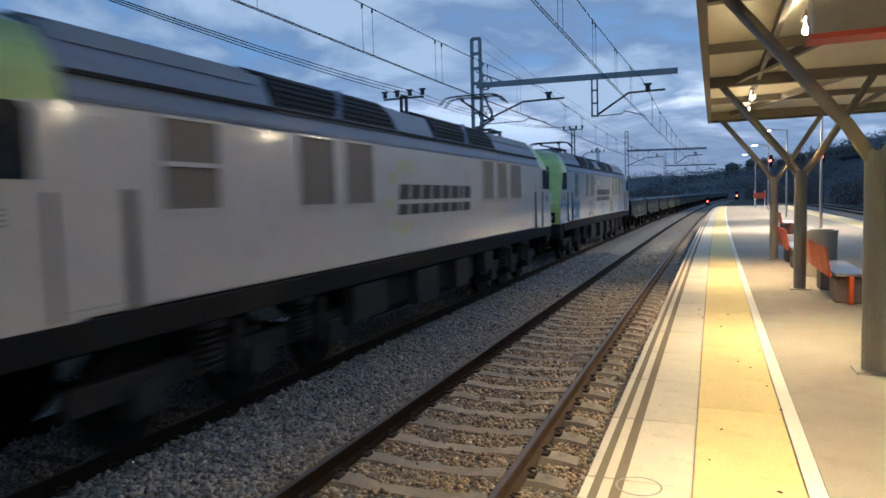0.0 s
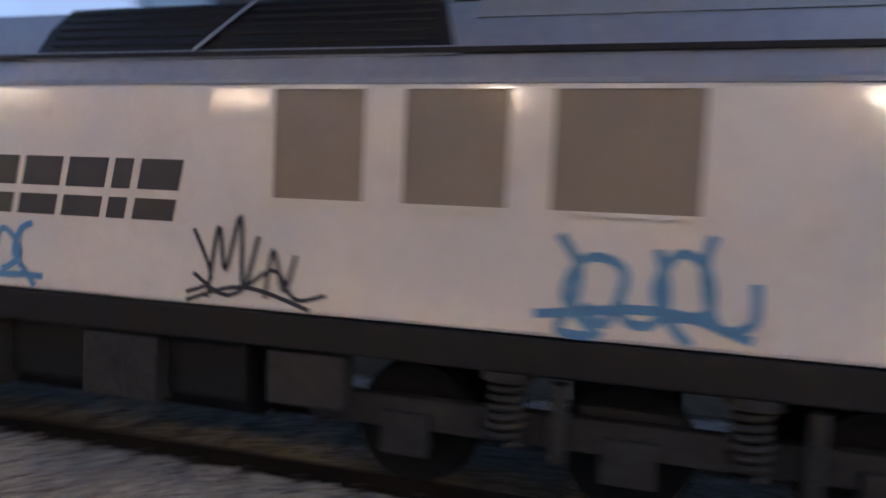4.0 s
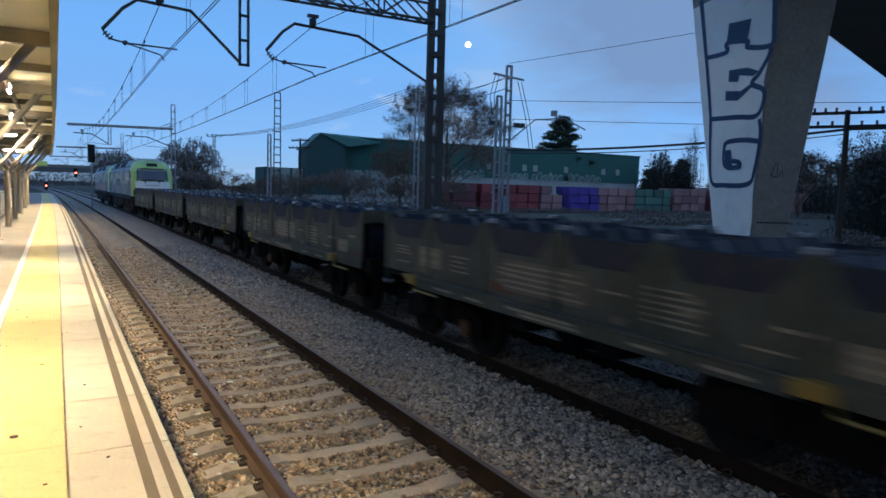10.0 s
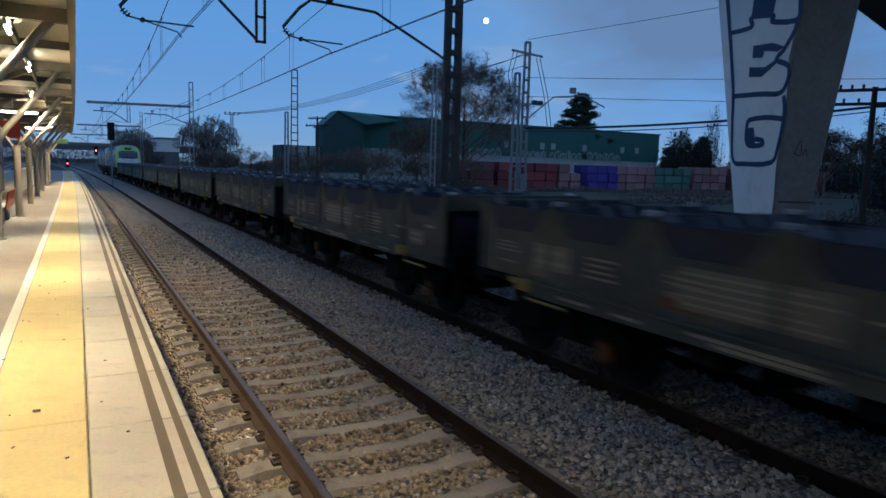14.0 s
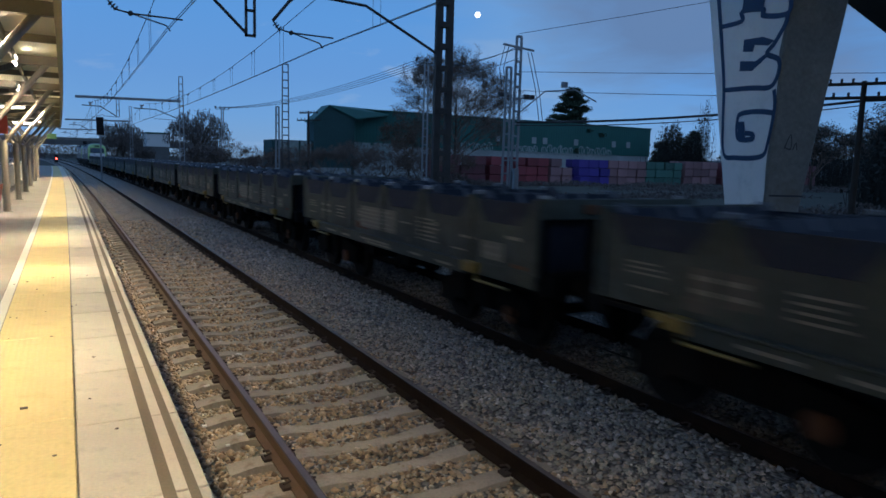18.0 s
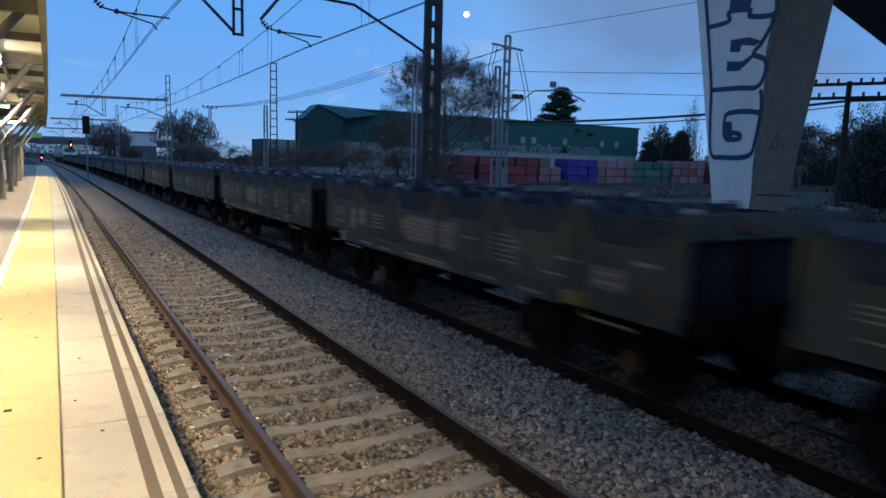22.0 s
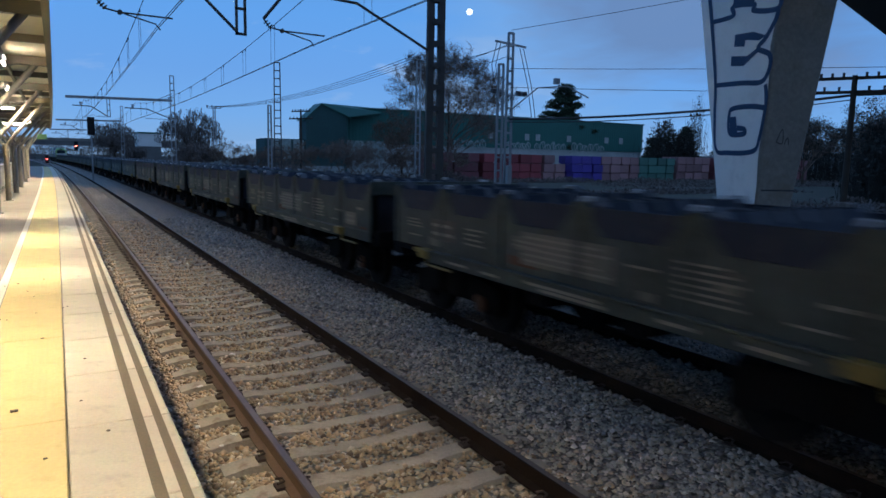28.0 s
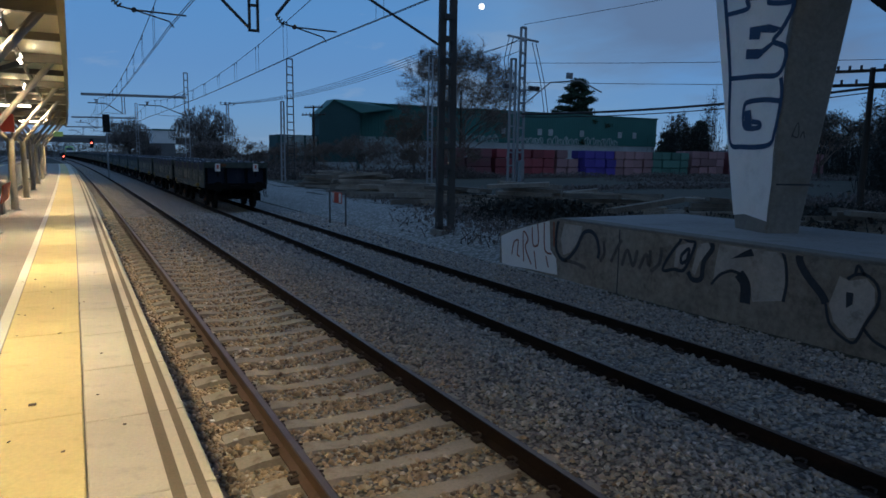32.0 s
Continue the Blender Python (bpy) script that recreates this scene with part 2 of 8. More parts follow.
M = {
    "ground": mat_of("yard_ground", (0.075, 0.068, 0.05), 0.95, var=0.5, big=0.15, fine=3.0, bump=0.6, col2=(0.035, 0.037, 0.022), dist=0.03),
    "bed": mat_of("ballast_bed", (0.17, 0.158, 0.14), 0.95, var=0.55, big=1.2, fine=30.0, bump=1.0, dist=0.03),
    "stone": mat_of("ballast_stone", (0.385, 0.365, 0.335), 0.9, var=0.3, big=4, fine=40.0, bump=0.3, island=0.38),
    "sleeper": mat_of("sleeper_concrete", (0.36, 0.32, 0.265), 0.9, var=0.3, big=2, fine=45.0, bump=0.3, rand=0.15, stain=(0.17, 0.12, 0.08)),
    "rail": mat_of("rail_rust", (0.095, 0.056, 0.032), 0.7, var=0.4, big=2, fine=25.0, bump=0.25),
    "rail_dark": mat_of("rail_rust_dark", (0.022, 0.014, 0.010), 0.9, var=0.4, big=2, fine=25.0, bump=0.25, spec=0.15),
    "rail_top": mat_of("rail_running_top", (0.20, 0.165, 0.14), 0.45, 0.7, var=0.3, big=3, fine=40, bump=0.05),
    "gravel": mat_of("yard_gravel", (0.33, 0.325, 0.31), 0.95, var=0.45, big=0.35, fine=16.0, bump=0.9, dist=0.03, stain=(0.19, 0.18, 0.155)),
    "stone_rust_glow": mat_of("rusty_ballast_stone", (0.50, 0.405, 0.285), 0.9, var=0.3, big=4, fine=40.0, bump=0.3, island=0.5),
    "clip": mat_of("rail_clip_iron", (0.05, 0.035, 0.028), 0.8, var=0.4, fine=30),
    "coping": mat_of("coping_concrete", (0.63, 0.58, 0.465), 0.82, var=0.18, big=1.5, fine=50.0, bump=0.15, rand=0.06, stain=(0.44, 0.41, 0.34)),
    "strip": mat_of("anti_slip_strip", (0.19, 0.155, 0.105), 0.9, var=0.25, fine=60),
    "tactile": mat_of("yellow_tactile_tile", (0.72, 0.59, 0.27), 0.75, var=0.16, big=1.3, fine=30.0, bump=0.2, rand=0.05, stain=(0.54, 0.43, 0.18)),
    "white_line": mat_of("white_line_paint", (0.75, 0.72, 0.64), 0.8, var=0.15, fine=40),
    "paving": mat_of("platform_paving", (0.36, 0.32, 0.26), 0.88, var=0.22, big=0.8, fine=55.0, bump=0.2, stain=(0.27, 0.24, 0.195)),
    "wallc": mat_of("platform_wall_concrete", (0.30, 0.28, 0.25), 0.9, var=0.35, big=0.8, fine=20, bump=0.3, stain=(0.14, 0.12, 0.10)),
    "canopy_steel": mat_of("canopy_steel_paint", (0.30, 0.275, 0.225), 0.5, 0.1, var=0.12, big=1, fine=30, bump=0.05),
    "canopy_beam": mat_of("canopy_beam_paint", (0.20, 0.175, 0.14), 0.55, 0.1, var=0.15, big=1, fine=30, bump=0.05),
    "canopy_panel": mat_of("canopy_soffit_panel", (0.84, 0.77, 0.57), 0.45, var=0.08, big=0.7, fine=25, bump=0.04),
    "canopy_edge": mat_of("canopy_edge_zinc", (0.16, 0.135, 0.10), 0.55, 0.2, var=0.15, big=1, fine=30, bump=0.05),
    "tube": glow_of("lamp_tube", (1.0, 0.86, 0.62), 62.0),
    "short_tube": glow_of("short_lamp_tube", (1.0, 0.84, 0.58), 110.0),
    "lamp_white": glow_of("lamp_head_white", (0.85, 0.95, 1.0), 16.0),
    "red_light": glow_of("signal_red", (1.0, 0.05, 0.03), 25.0),
    "screen": glow_of("display_lit", (1.0, 0.9, 0.85), 2.5),
    "bench_red": mat_of("bench_orange_red", (0.62, 0.10, 0.03), 0.45, var=0.12, fine=30),
    "bench_base": mat_of("bench_base_stone", (0.23, 0.19, 0.16), 0.8, var=0.25, fine=40, bump=0.2),
    "steel": mat_of("brushed_steel", (0.52, 0.50, 0.47), 0.3, 0.9, var=0.12, big=2, fine=60, bump=0.05),
    "sign_red": mat_of("sign_red", (0.60, 0.09, 0.05), 0.5, var=0.12, fine=20),
    "white": mat_of("white_paint", (0.76, 0.76, 0.74), 0.55, var=0.12, fine=20),
    "galv": mat_of("galvanised_lattice", (0.30, 0.31, 0.32), 0.55, 0.5, var=0.2, big=1, fine=20, bump=0.1),
    "lat_dark": mat_of("dark_steel_lattice", (0.085, 0.08, 0.075), 0.65, 0.3, var=0.3, big=1, fine=20, bump=0.1),
    "wire": mat_of("copper_wire", (0.05, 0.05, 0.05), 0.6, 0.5, var=0.2, bump=0),
    "insul": mat_of("insulator_brown", (0.05, 0.04, 0.04), 0.35, var=0.2, bump=0),
    "wood": mat_of("creosoted_pole", (0.055, 0.042, 0.032), 0.9, var=0.35, big=2, fine=25, bump=0.3),
    "timber": mat_of("old_sleeper_timber", (0.28, 0.245, 0.20), 0.92, var=0.6, big=1.5, fine=25, bump=0.5, rand=0.45),
    "concrete": mat_of("weathered_concrete", (0.235, 0.225, 0.20), 0.9, var=0.35, big=0.5, fine=12, bump=0.25, stain=(0.16, 0.135, 0.10)),
    "slab": mat_of("old_platform_top", (0.33, 0.33, 0.33), 0.9, var=0.25, big=0.6, fine=14, bump=0.3, stain=(0.2, 0.2, 0.19)),
    "spray_white": mat_of("white_wall_paint", (0.88, 0.855, 0.81), 0.75, var=0.08, big=1, fine=30, bump=0.1, stain=(0.72, 0.70, 0.66)),
    "spray_blue": mat_of("dark_blue_spray", (0.012, 0.05, 0.12), 0.7, var=0.3, fine=20, bump=0.05),
    "dock_wall": mat_of("dock_wall_concrete", (0.30, 0.265, 0.215), 0.9, var=0.5, big=1.1, fine=9, bump=0.35, stain=(0.085, 0.072, 0.058)),
    "spray_black": mat_of("black_spray", (0.034, 0.040, 0.050), 0.7, var=0.6, fine=20, bump=0.05),
    "spray_faded": mat_of("washed_out_spray", (0.115, 0.105, 0.095), 0.85, var=0.5, big=2.0, fine=14, bump=0.1, stain=(0.2, 0.17, 0.14)),
    "spray_grey": mat_of("pale_grey_spray", (0.468, 0.429, 0.377), 0.85, var=0.3, big=1.2, fine=14, bump=0.1, stain=(0.17, 0.15, 0.12)),
    "spray_red": mat_of("rust_red_spray", (0.30, 0.08, 0.03), 0.7, var=0.3, fine=20, bump=0.05),
    "spray_sky": mat_of("light_blue_spray", (0.09, 0.29, 0.52), 0.6, var=0.3, fine=20, bump=0.05),
    "loco_white": mat_of("locomotive_white", (0.75, 0.735, 0.70), 0.12, var=0.06, big=0.7, fine=5, bump=0.012, stain=(0.66, 0.63, 0.58)),
    "loco_green": mat_of("locomotive_green", (0.42, 0.66, 0.22), 0.32, var=0.14, big=0.8, fine=8, bump=0.03, stain=(0.27, 0.45, 0.12)),
    "loco_roof": mat_of("locomotive_grey_roof", (0.23, 0.265, 0.33), 0.45, var=0.2, big=0.6, fine=8, bump=0.04),
    "cover": mat_of("roof_cover_grey", (0.25, 0.265, 0.295), 0.5, var=0.2, big=0.8, fine=9, bump=0.04, stain=(0.19, 0.20, 0.21)),
    "loco_black": mat_of("locomotive_black_grille", (0.014, 0.014, 0.016), 0.6, var=0.3, fine=20, bump=0.1, spec=0.25),
    "loco_grille": mat_of("locomotive_side_grille", (0.23, 0.205, 0.175), 0.55, var=0.15, big=1, fine=60, bump=0.3),
    "loco_frame": mat_of("underframe_grey", (0.022, 0.022, 0.022), 0.8, var=0.3, big=1, fine=12, bump=0.1, spec=0.2),
    "bogie": mat_of("bogie_grime", (0.009, 0.008, 0.007), 0.9, var=0.4, big=1.5, fine=14, bump=0.2, spec=0.12),
    "tread": mat_of("wheel_steel", (0.016, 0.014, 0.012), 0.75, 0.2, var=0.3, fine=20, spec=0.2),
    "glass": glass_of("cab_glass", (0.02, 0.028, 0.035)),
    "windscreen": glass_of("windscreen_glass", (0.05, 0.07, 0.09), 0.06),
    "letter": mat_of("dark_grey_lettering", (0.035, 0.036, 0.04), 0.5, var=0.1, bump=0),
    "leaf_mark": mat_of("green_livery_square", (0.58, 0.66, 0.36), 0.5, var=0.1, bump=0),
    "wagon": mat_of("wagon_grey_green", (0.066, 0.081, 0.071), 0.6, var=0.5, big=1.3, fine=10, bump=0.06, stain=(0.026, 0.027, 0.022), spec=0.25),
    "wagon_dark": mat_of("wagon_underframe", (0.008, 0.008, 0.009), 0.9, var=0.3, fine=14, bump=0.1, spec=0.12),
    "cradle": mat_of("cradle_dark_blue", (0.009, 0.018, 0.040), 0.75, var=0.3, big=1.5, fine=18, bump=0.1, stain=(0.05, 0.05, 0.06)),
    "pad_white": mat_of("cradle_white_strip", (0.60, 0.61, 0.62), 0.7, var=0.4, fine=18, rand=0.4),
    "loco_gear": mat_of("bogie_grey_grime", (0.050, 0.046, 0.042), 0.8, var=0.5, big=2.0, fine=14, bump=0.2, spec=0.3, stain=(0.02, 0.018, 0.016)),
    "hall_dark": mat_of("hall_dark_cladding", (0.030, 0.088, 0.088), 0.7, var=0.3, big=0.3, fine=4, bump=0.1),
    "shed_tag": mat_of("pale_green_spray", (0.34, 0.41, 0.39), 0.8, var=0.4, big=0.4, fine=4, bump=0.05),
    "cradle_pad": mat_of("cradle_grey_pad", (0.10, 0.115, 0.14), 0.7, var=0.4, fine=18, rand=0.5),
    "stencil": mat_of("stencil_off_white", (0.24, 0.225, 0.185), 0.7, var=0.25, fine=25, bump=0),
    "yellow": mat_of("yellow_handle_paint", (0.22, 0.16, 0.035), 0.55, var=0.25, fine=20),
    "orange": mat_of("axlebox_orange", (0.12, 0.045, 0.012), 0.6, var=0.3, fine=20),
    "shed_green": mat_of("shed_green_cladding", (0.034, 0.15, 0.128), 0.6, var=0.2, big=0.25, fine=4, bump=0.1),
    "shed_roof": mat_of("shed_green_roof", (0.030, 0.13, 0.105), 0.5, var=0.15, big=0.2, fine=4, bump=0.1),
    "shed_white": mat_of("shed_white_base", (0.42, 0.45, 0.44), 0.8, var=0.3, big=0.3, fine=5, bump=0.1),
    "bark": mat_of("bark", (0.10, 0.075, 0.055), 0.9, var=0.4, fine=12, bump=0.3),
    "twig": mat_of("winter_twigs", (0.20, 0.145, 0.115), 0.9, var=0.4, fine=5, island=0.35),
    "leaf_brown": mat_of("dry_leaves", (0.14, 0.085, 0.04), 0.85, var=0.4, fine=5, island=0.4),
    "leaf_green": mat_of("evergreen_needles", (0.030, 0.055, 0.028), 0.85, var=0.4, fine=5, island=0.4),
    "wood_dark": mat_of("dark_winter_wood", (0.034, 0.034, 0.028), 0.9, var=0.4, fine=5, island=0.3),
    "scrub": mat_of("winter_scrub", (0.165, 0.138, 0.125), 0.9, var=0.4, fine=5, island=0.45),
    # bluish haze of distance is mixed into both hill colours
    "hill": mat_of("wooded_hill", (0.105, 0.118, 0.125), 0.95, var=0.3, big=0.02, fine=0.3, bump=0.5, dist=1.5),
    "hill_wood": mat_of("hill_winter_trees", (0.125, 0.132, 0.135), 0.9, var=0.3, fine=1.0, big=0.05, island=0.2),
    "stencil_dim": mat_of("faded_stencil", (0.155, 0.15, 0.12), 0.8, var=0.35, fine=25, bump=0, rand=0.4),
    "rust": mat_of("rust_patch", (0.11, 0.055, 0.03), 0.9, var=0.4, big=3, fine=20, bump=0.1),
    "town": mat_of("town_plaster", (0.13, 0.115, 0.10), 0.9, var=0.3, big=0.1, fine=2, island=0.3),
    "deck": mat_of("bridge_deck_concrete", (0.15, 0.15, 0.15), 0.9, var=0.3, big=0.4, fine=8, bump=0.2, stain=(0.12, 0.12, 0.115)),
    "moon": glow_of("moon_glow", (1.0, 0.97, 0.88), 1.6),
    "panel": mat_of("pale_metal_panel", (0.42, 0.41, 0.37), 0.45, 0.2, var=0.15, big=1.0, fine=20, bump=0.05),
    "glass_panel": glass_of("tinted_glass_panel", (0.10, 0.13, 0.12), 0.1),
    "sign_green": glow_of("exit_sign_green", (0.25, 0.42, 0.16), 0.22),
}


def pebbles(m, scale, stops, dark):
    """Crushed stone: cells of many tints with sunk joints, at real size."""
    t = m.node_tree
    b = t.nodes["Principled BSDF"]
    tc = t.nodes.new("ShaderNodeTexCoord")
    vo = nd(m, "ShaderNodeTexVoronoi", Scale=scale)
    link(m, tc.outputs["Object"], vo.inputs["Vector"])
    bw = t.nodes.new("ShaderNodeSeparateColor")
    link(m, vo.outputs["Color"], bw.inputs[0])
    ramp = tint_ramp(m, bw.outputs[0], stops)
    gap = nd(m, "ShaderNodeMapRange")
    gap.inputs["From Min"].default_value, gap.inputs["From Max"].default_value = 0.45, 0.8
    link(m, vo.outputs["Distance"], gap.inputs["Value"])
    mx = t.nodes.new("ShaderNodeMix")
    mx.data_type = "RGBA"
    mx.inputs["B"].default_value = (*dark, 1)
    link(m, gap.outputs[0], mx.inputs["Factor"])
    link(m, ramp, mx.inputs["A"])
    link(m, mx.outputs["Result"], b.inputs["Base Color"])
    bp = nd(m, "ShaderNodeBump", Strength=0.9, Distance=0.03)
    bp.invert = True
    link(m, vo.outputs["Distance"], bp.inputs["Height"])
    link(m, bp.outputs[0], b.inputs["Normal"])


def tint_ramp(m, src, stops):
    r = m.node_tree.nodes.new("ShaderNodeValToRGB")
    el = r.color_ramp.elements
    while len(el) < len(stops):
        el.new(0.5)
    for e, (p, c) in zip(el, stops):
        e.position, e.color = p, (*c, 1)
    link(m, src, r.inputs[0])
    return r.outputs["Color"]


def stone_tints(m, stops):
    """Each loose stone takes one tint of the ramp, mottled by its grain."""
    t = m.node_tree
    g = t.nodes.new("ShaderNodeNewGeometry")
    ramp = tint_ramp(m, g.outputs["Random Per Island"], stops)
    tc = t.nodes.new("ShaderNodeTexCoord")
    n = nd(m, "ShaderNodeTexNoise", Scale=30.0, Detail=4.0)
    link(m, tc.outputs["Object"], n.inputs["Vector"])
    mr = nd(m, "ShaderNodeMapRange")
    mr.inputs["To Min"].default_value, mr.inputs["To Max"].default_value = 0.72, 1.28
    link(m, n.outputs["Fac"], mr.inputs["Value"])
    hs = nd(m, "ShaderNodeHueSaturation")
    link(m, ramp, hs.inputs["Color"])
    link(m, mr.outputs[0], hs.inputs["Value"])
    link(m, hs.outputs["Color"], t.nodes["Principled BSDF"].inputs["Base Color"])


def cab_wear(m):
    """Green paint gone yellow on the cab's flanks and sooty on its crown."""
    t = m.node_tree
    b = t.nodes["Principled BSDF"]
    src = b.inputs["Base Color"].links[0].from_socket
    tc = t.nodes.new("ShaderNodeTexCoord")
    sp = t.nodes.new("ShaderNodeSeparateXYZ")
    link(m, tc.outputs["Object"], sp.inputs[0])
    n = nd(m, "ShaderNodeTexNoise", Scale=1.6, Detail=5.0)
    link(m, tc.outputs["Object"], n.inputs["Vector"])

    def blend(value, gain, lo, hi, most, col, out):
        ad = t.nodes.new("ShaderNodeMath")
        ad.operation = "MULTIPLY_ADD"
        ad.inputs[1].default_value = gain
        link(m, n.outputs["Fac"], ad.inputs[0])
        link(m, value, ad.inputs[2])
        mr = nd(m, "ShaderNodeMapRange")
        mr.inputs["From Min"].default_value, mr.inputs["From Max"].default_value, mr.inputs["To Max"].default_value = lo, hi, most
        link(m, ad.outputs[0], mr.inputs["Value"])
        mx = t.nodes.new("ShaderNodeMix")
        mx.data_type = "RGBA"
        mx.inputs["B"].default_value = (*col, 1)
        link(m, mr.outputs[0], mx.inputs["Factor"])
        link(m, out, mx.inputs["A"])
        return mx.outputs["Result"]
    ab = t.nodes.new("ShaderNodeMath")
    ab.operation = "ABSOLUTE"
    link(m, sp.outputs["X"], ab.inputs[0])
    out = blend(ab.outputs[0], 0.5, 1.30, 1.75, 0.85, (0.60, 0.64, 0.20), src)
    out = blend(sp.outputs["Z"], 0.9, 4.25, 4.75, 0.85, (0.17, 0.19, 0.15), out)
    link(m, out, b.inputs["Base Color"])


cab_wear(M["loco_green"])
GREY_STONE = [(0.0, (0.12, 0.12, 0.125)), (0.2, (0.28, 0.27, 0.26)), (0.45, (0.38, 0.365, 0.345)), (0.7, (0.46, 0.425, 0.38)), (0.88, (0.41, 0.325, 0.25)), (1.0, (0.62, 0.60, 0.57))]
# rust browns, lightened and warmed to carry the platform lamps' glow
RUST_GLOW_STONE = [(0.0, (0.13, 0.10, 0.08)), (0.2, (0.32, 0.235, 0.16)), (0.45, (0.43, 0.34, 0.245)), (0.72, (0.52, 0.38, 0.24)), (0.9, (0.48, 0.42, 0.34)), (1.0, (0.66, 0.59, 0.50))]
GREY_STONE = [(p_, tuple(v_ * 1.04 for v_ in c_)) for p_, c_ in GREY_STONE]
pebbles(M["bed"], 21.0, [(p_, tuple(v_ * 0.85 for v_ in c_)) for p_, c_ in GREY_STONE], (0.10, 0.095, 0.085))
pebbles(M["gravel"], 11.0, [(0.0, (0.15, 0.16, 0.13)), (0.25, (0.29, 0.285, 0.27)), (0.7, (0.37, 0.36, 0.34)), (1.0, (0.48, 0.47, 0.45))], (0.16, 0.16, 0.14))
stone_tints(M["stone"], GREY_STONE)
stone_tints(M["stone_rust_glow"], RUST_GLOW_STONE)
# fine ribs of the warning tiles
tac = M["tactile"]
ribs = nd(tac, "ShaderNodeTexWave", Scale=6.28, Distortion=0.3)
ribs.bands_direction = "X"
rtc = tac.node_tree.nodes.new("ShaderNodeTexCoord")
link(tac, rtc.outputs["Object"], ribs.inputs["Vector"])
rbp = nd(tac, "ShaderNodeBump", Strength=0.25, Distance=0.003)
link(tac, ribs.outputs["Fac"], rbp.inputs["Height"])
link(tac, rbp.outputs[0], tac.node_tree.nodes["Principled BSDF"].inputs["Normal"])
STACK_COLS = {"red": (0.30, 0.06, 0.07), "pink": (0.36, 0.20, 0.20), "purple": (0.085, 0.055, 0.32), "green": (0.085, 0.20, 0.16), "maroon": (0.20, 0.065, 0.075)}
for k_, c_ in STACK_COLS.items():
    M["pal_" + k_] = mat_of("wrapped_bricks_" + k_, c_, 0.45, var=0.3, big=0.8, fine=6, bump=0.15, rand=0.3)

# ---- geometry helpers ----


class Geo:
    """Collects vertices and faces of one mesh."""

    def __init__(self):
        self.v, self.f = [], []

    def add(self, verts, faces):
        n = len(self.v)
        self.v += [tuple(p) for p in verts]
        self.f += [tuple(i + n for i in q) for q in faces]
        return self

    def box(self, c, s, m=None):
        x, y, z = (a / 2 for a in s)
        vs = [Vector((i * x, j * y, k * z)) for i in (-1, 1) for j in (-1, 1) for k in (-1, 1)]
        vs = [(m @ p if m else p) + Vector(c) for p in vs]
        return self.add(vs, [(0, 1, 3, 2), (4, 6, 7, 5), (0, 4, 5, 1), (2, 3, 7, 6), (0, 2, 6, 4), (1, 5, 7, 3)])

    def span(self, lo, hi):
        return self.box([(a + b) / 2 for a, b in zip(lo, hi)], [b - a for a, b in zip(lo, hi)])

    def beam(self, p, q, w, h=None):
        """A bar of section w x h from p to q."""
        p, q = Vector(p), Vector(q)
        d = (q - p).normalized()
        side = d.cross(Vector((0, 0, 1)))
        if side.length < 1e-4:
            side = Vector((1, 0, 0))
        side.normalize()
        up = side.cross(d)
        a, b = side * w / 2, up * (h or w) / 2
        vs = [e + i * a + j * b for e in (p, q) for i, j in ((-1, -1), (1, -1), (1, 1), (-1, 1))]
        return self.add(vs, [(3, 2, 1, 0), (4, 5, 6, 7), (0, 1, 5, 4), (1, 2, 6, 5), (2, 3, 7, 6), (3, 0, 4, 7)])

    def tube(self, pts, r, n=6, r2=None, caps=True):
        pts = [Vector(p) for p in pts]
        rings, m = [], len(pts)
        prev = None
        for i, p in enumerate(pts):
            d = (pts[min(i + 1, m - 1)] - pts[max(i - 1, 0)]).normalized()
            s = prev - d * prev.dot(d) if prev else d.cross(Vector((0, 0, 1)) if abs(d.z) < 0.9 else Vector((1, 0, 0)))
            s.normalize()
            prev = s
            u = d.cross(s)
            rad = r + (r2 - r) * i / max(1, m - 1) if r2 is not None else r
            rings.append([p + rad * (math.cos(2 * math.pi * k / n) * s + math.sin(2 * math.pi * k / n) * u) for k in range(n)])
        vs = [v for ring in rings for v in ring]
        fs = [(i * n + k, i * n + (k + 1) % n, (i + 1) * n + (k + 1) % n, (i + 1) * n + k) for i in range(m - 1) for k in range(n)]
        if caps:
            fs += [tuple(range(n - 1, -1, -1)), tuple((m - 1) * n + k for k in range(n))]
        return self.add(vs, fs)

    def disc(self, c, axis, r, h, n=20, r2=None):
        a = Vector(axis).normalized() * h / 2
        return self.tube([Vector(c) - a, Vector(c) + a], r, n, r2)

    def grid(self, rows, close=False):
        n = len(rows[0])
        vs = [p for r in rows for p in r]
        k = n if close else n - 1
        return self.add(vs, [(i * n + j, i * n + (j + 1) % n, (i + 1) * n + (j + 1) % n, (i + 1) * n + j) for i in range(len(rows) - 1) for j in range(k)])

    def prism(self, poly, fn, d0, d1):
        """A flat outline (u, v) pushed from depth d0 to d1 by fn(u, v, depth)."""
        n = len(poly)
        vs = [fn(u, v, d0) for u, v in poly] + [fn(u, v, d1) for u, v in poly]
        return self.add(vs, [tuple(range(n - 1, -1, -1)), tuple(range(n, 2 * n))] + [(i, (i + 1) % n, n + (i + 1) % n, n + i) for i in range(n)])

    def mesh(self, name, mat, smooth=False):
        me = bpy.data.meshes.new(name)
        me.from_pydata([tuple(p) for p in self.v], [], self.f)
        me.materials.append(mat)
        if smooth:
            me.polygons.foreach_set("use_smooth", [True] * len(me.polygons))
        me.update()
        return me


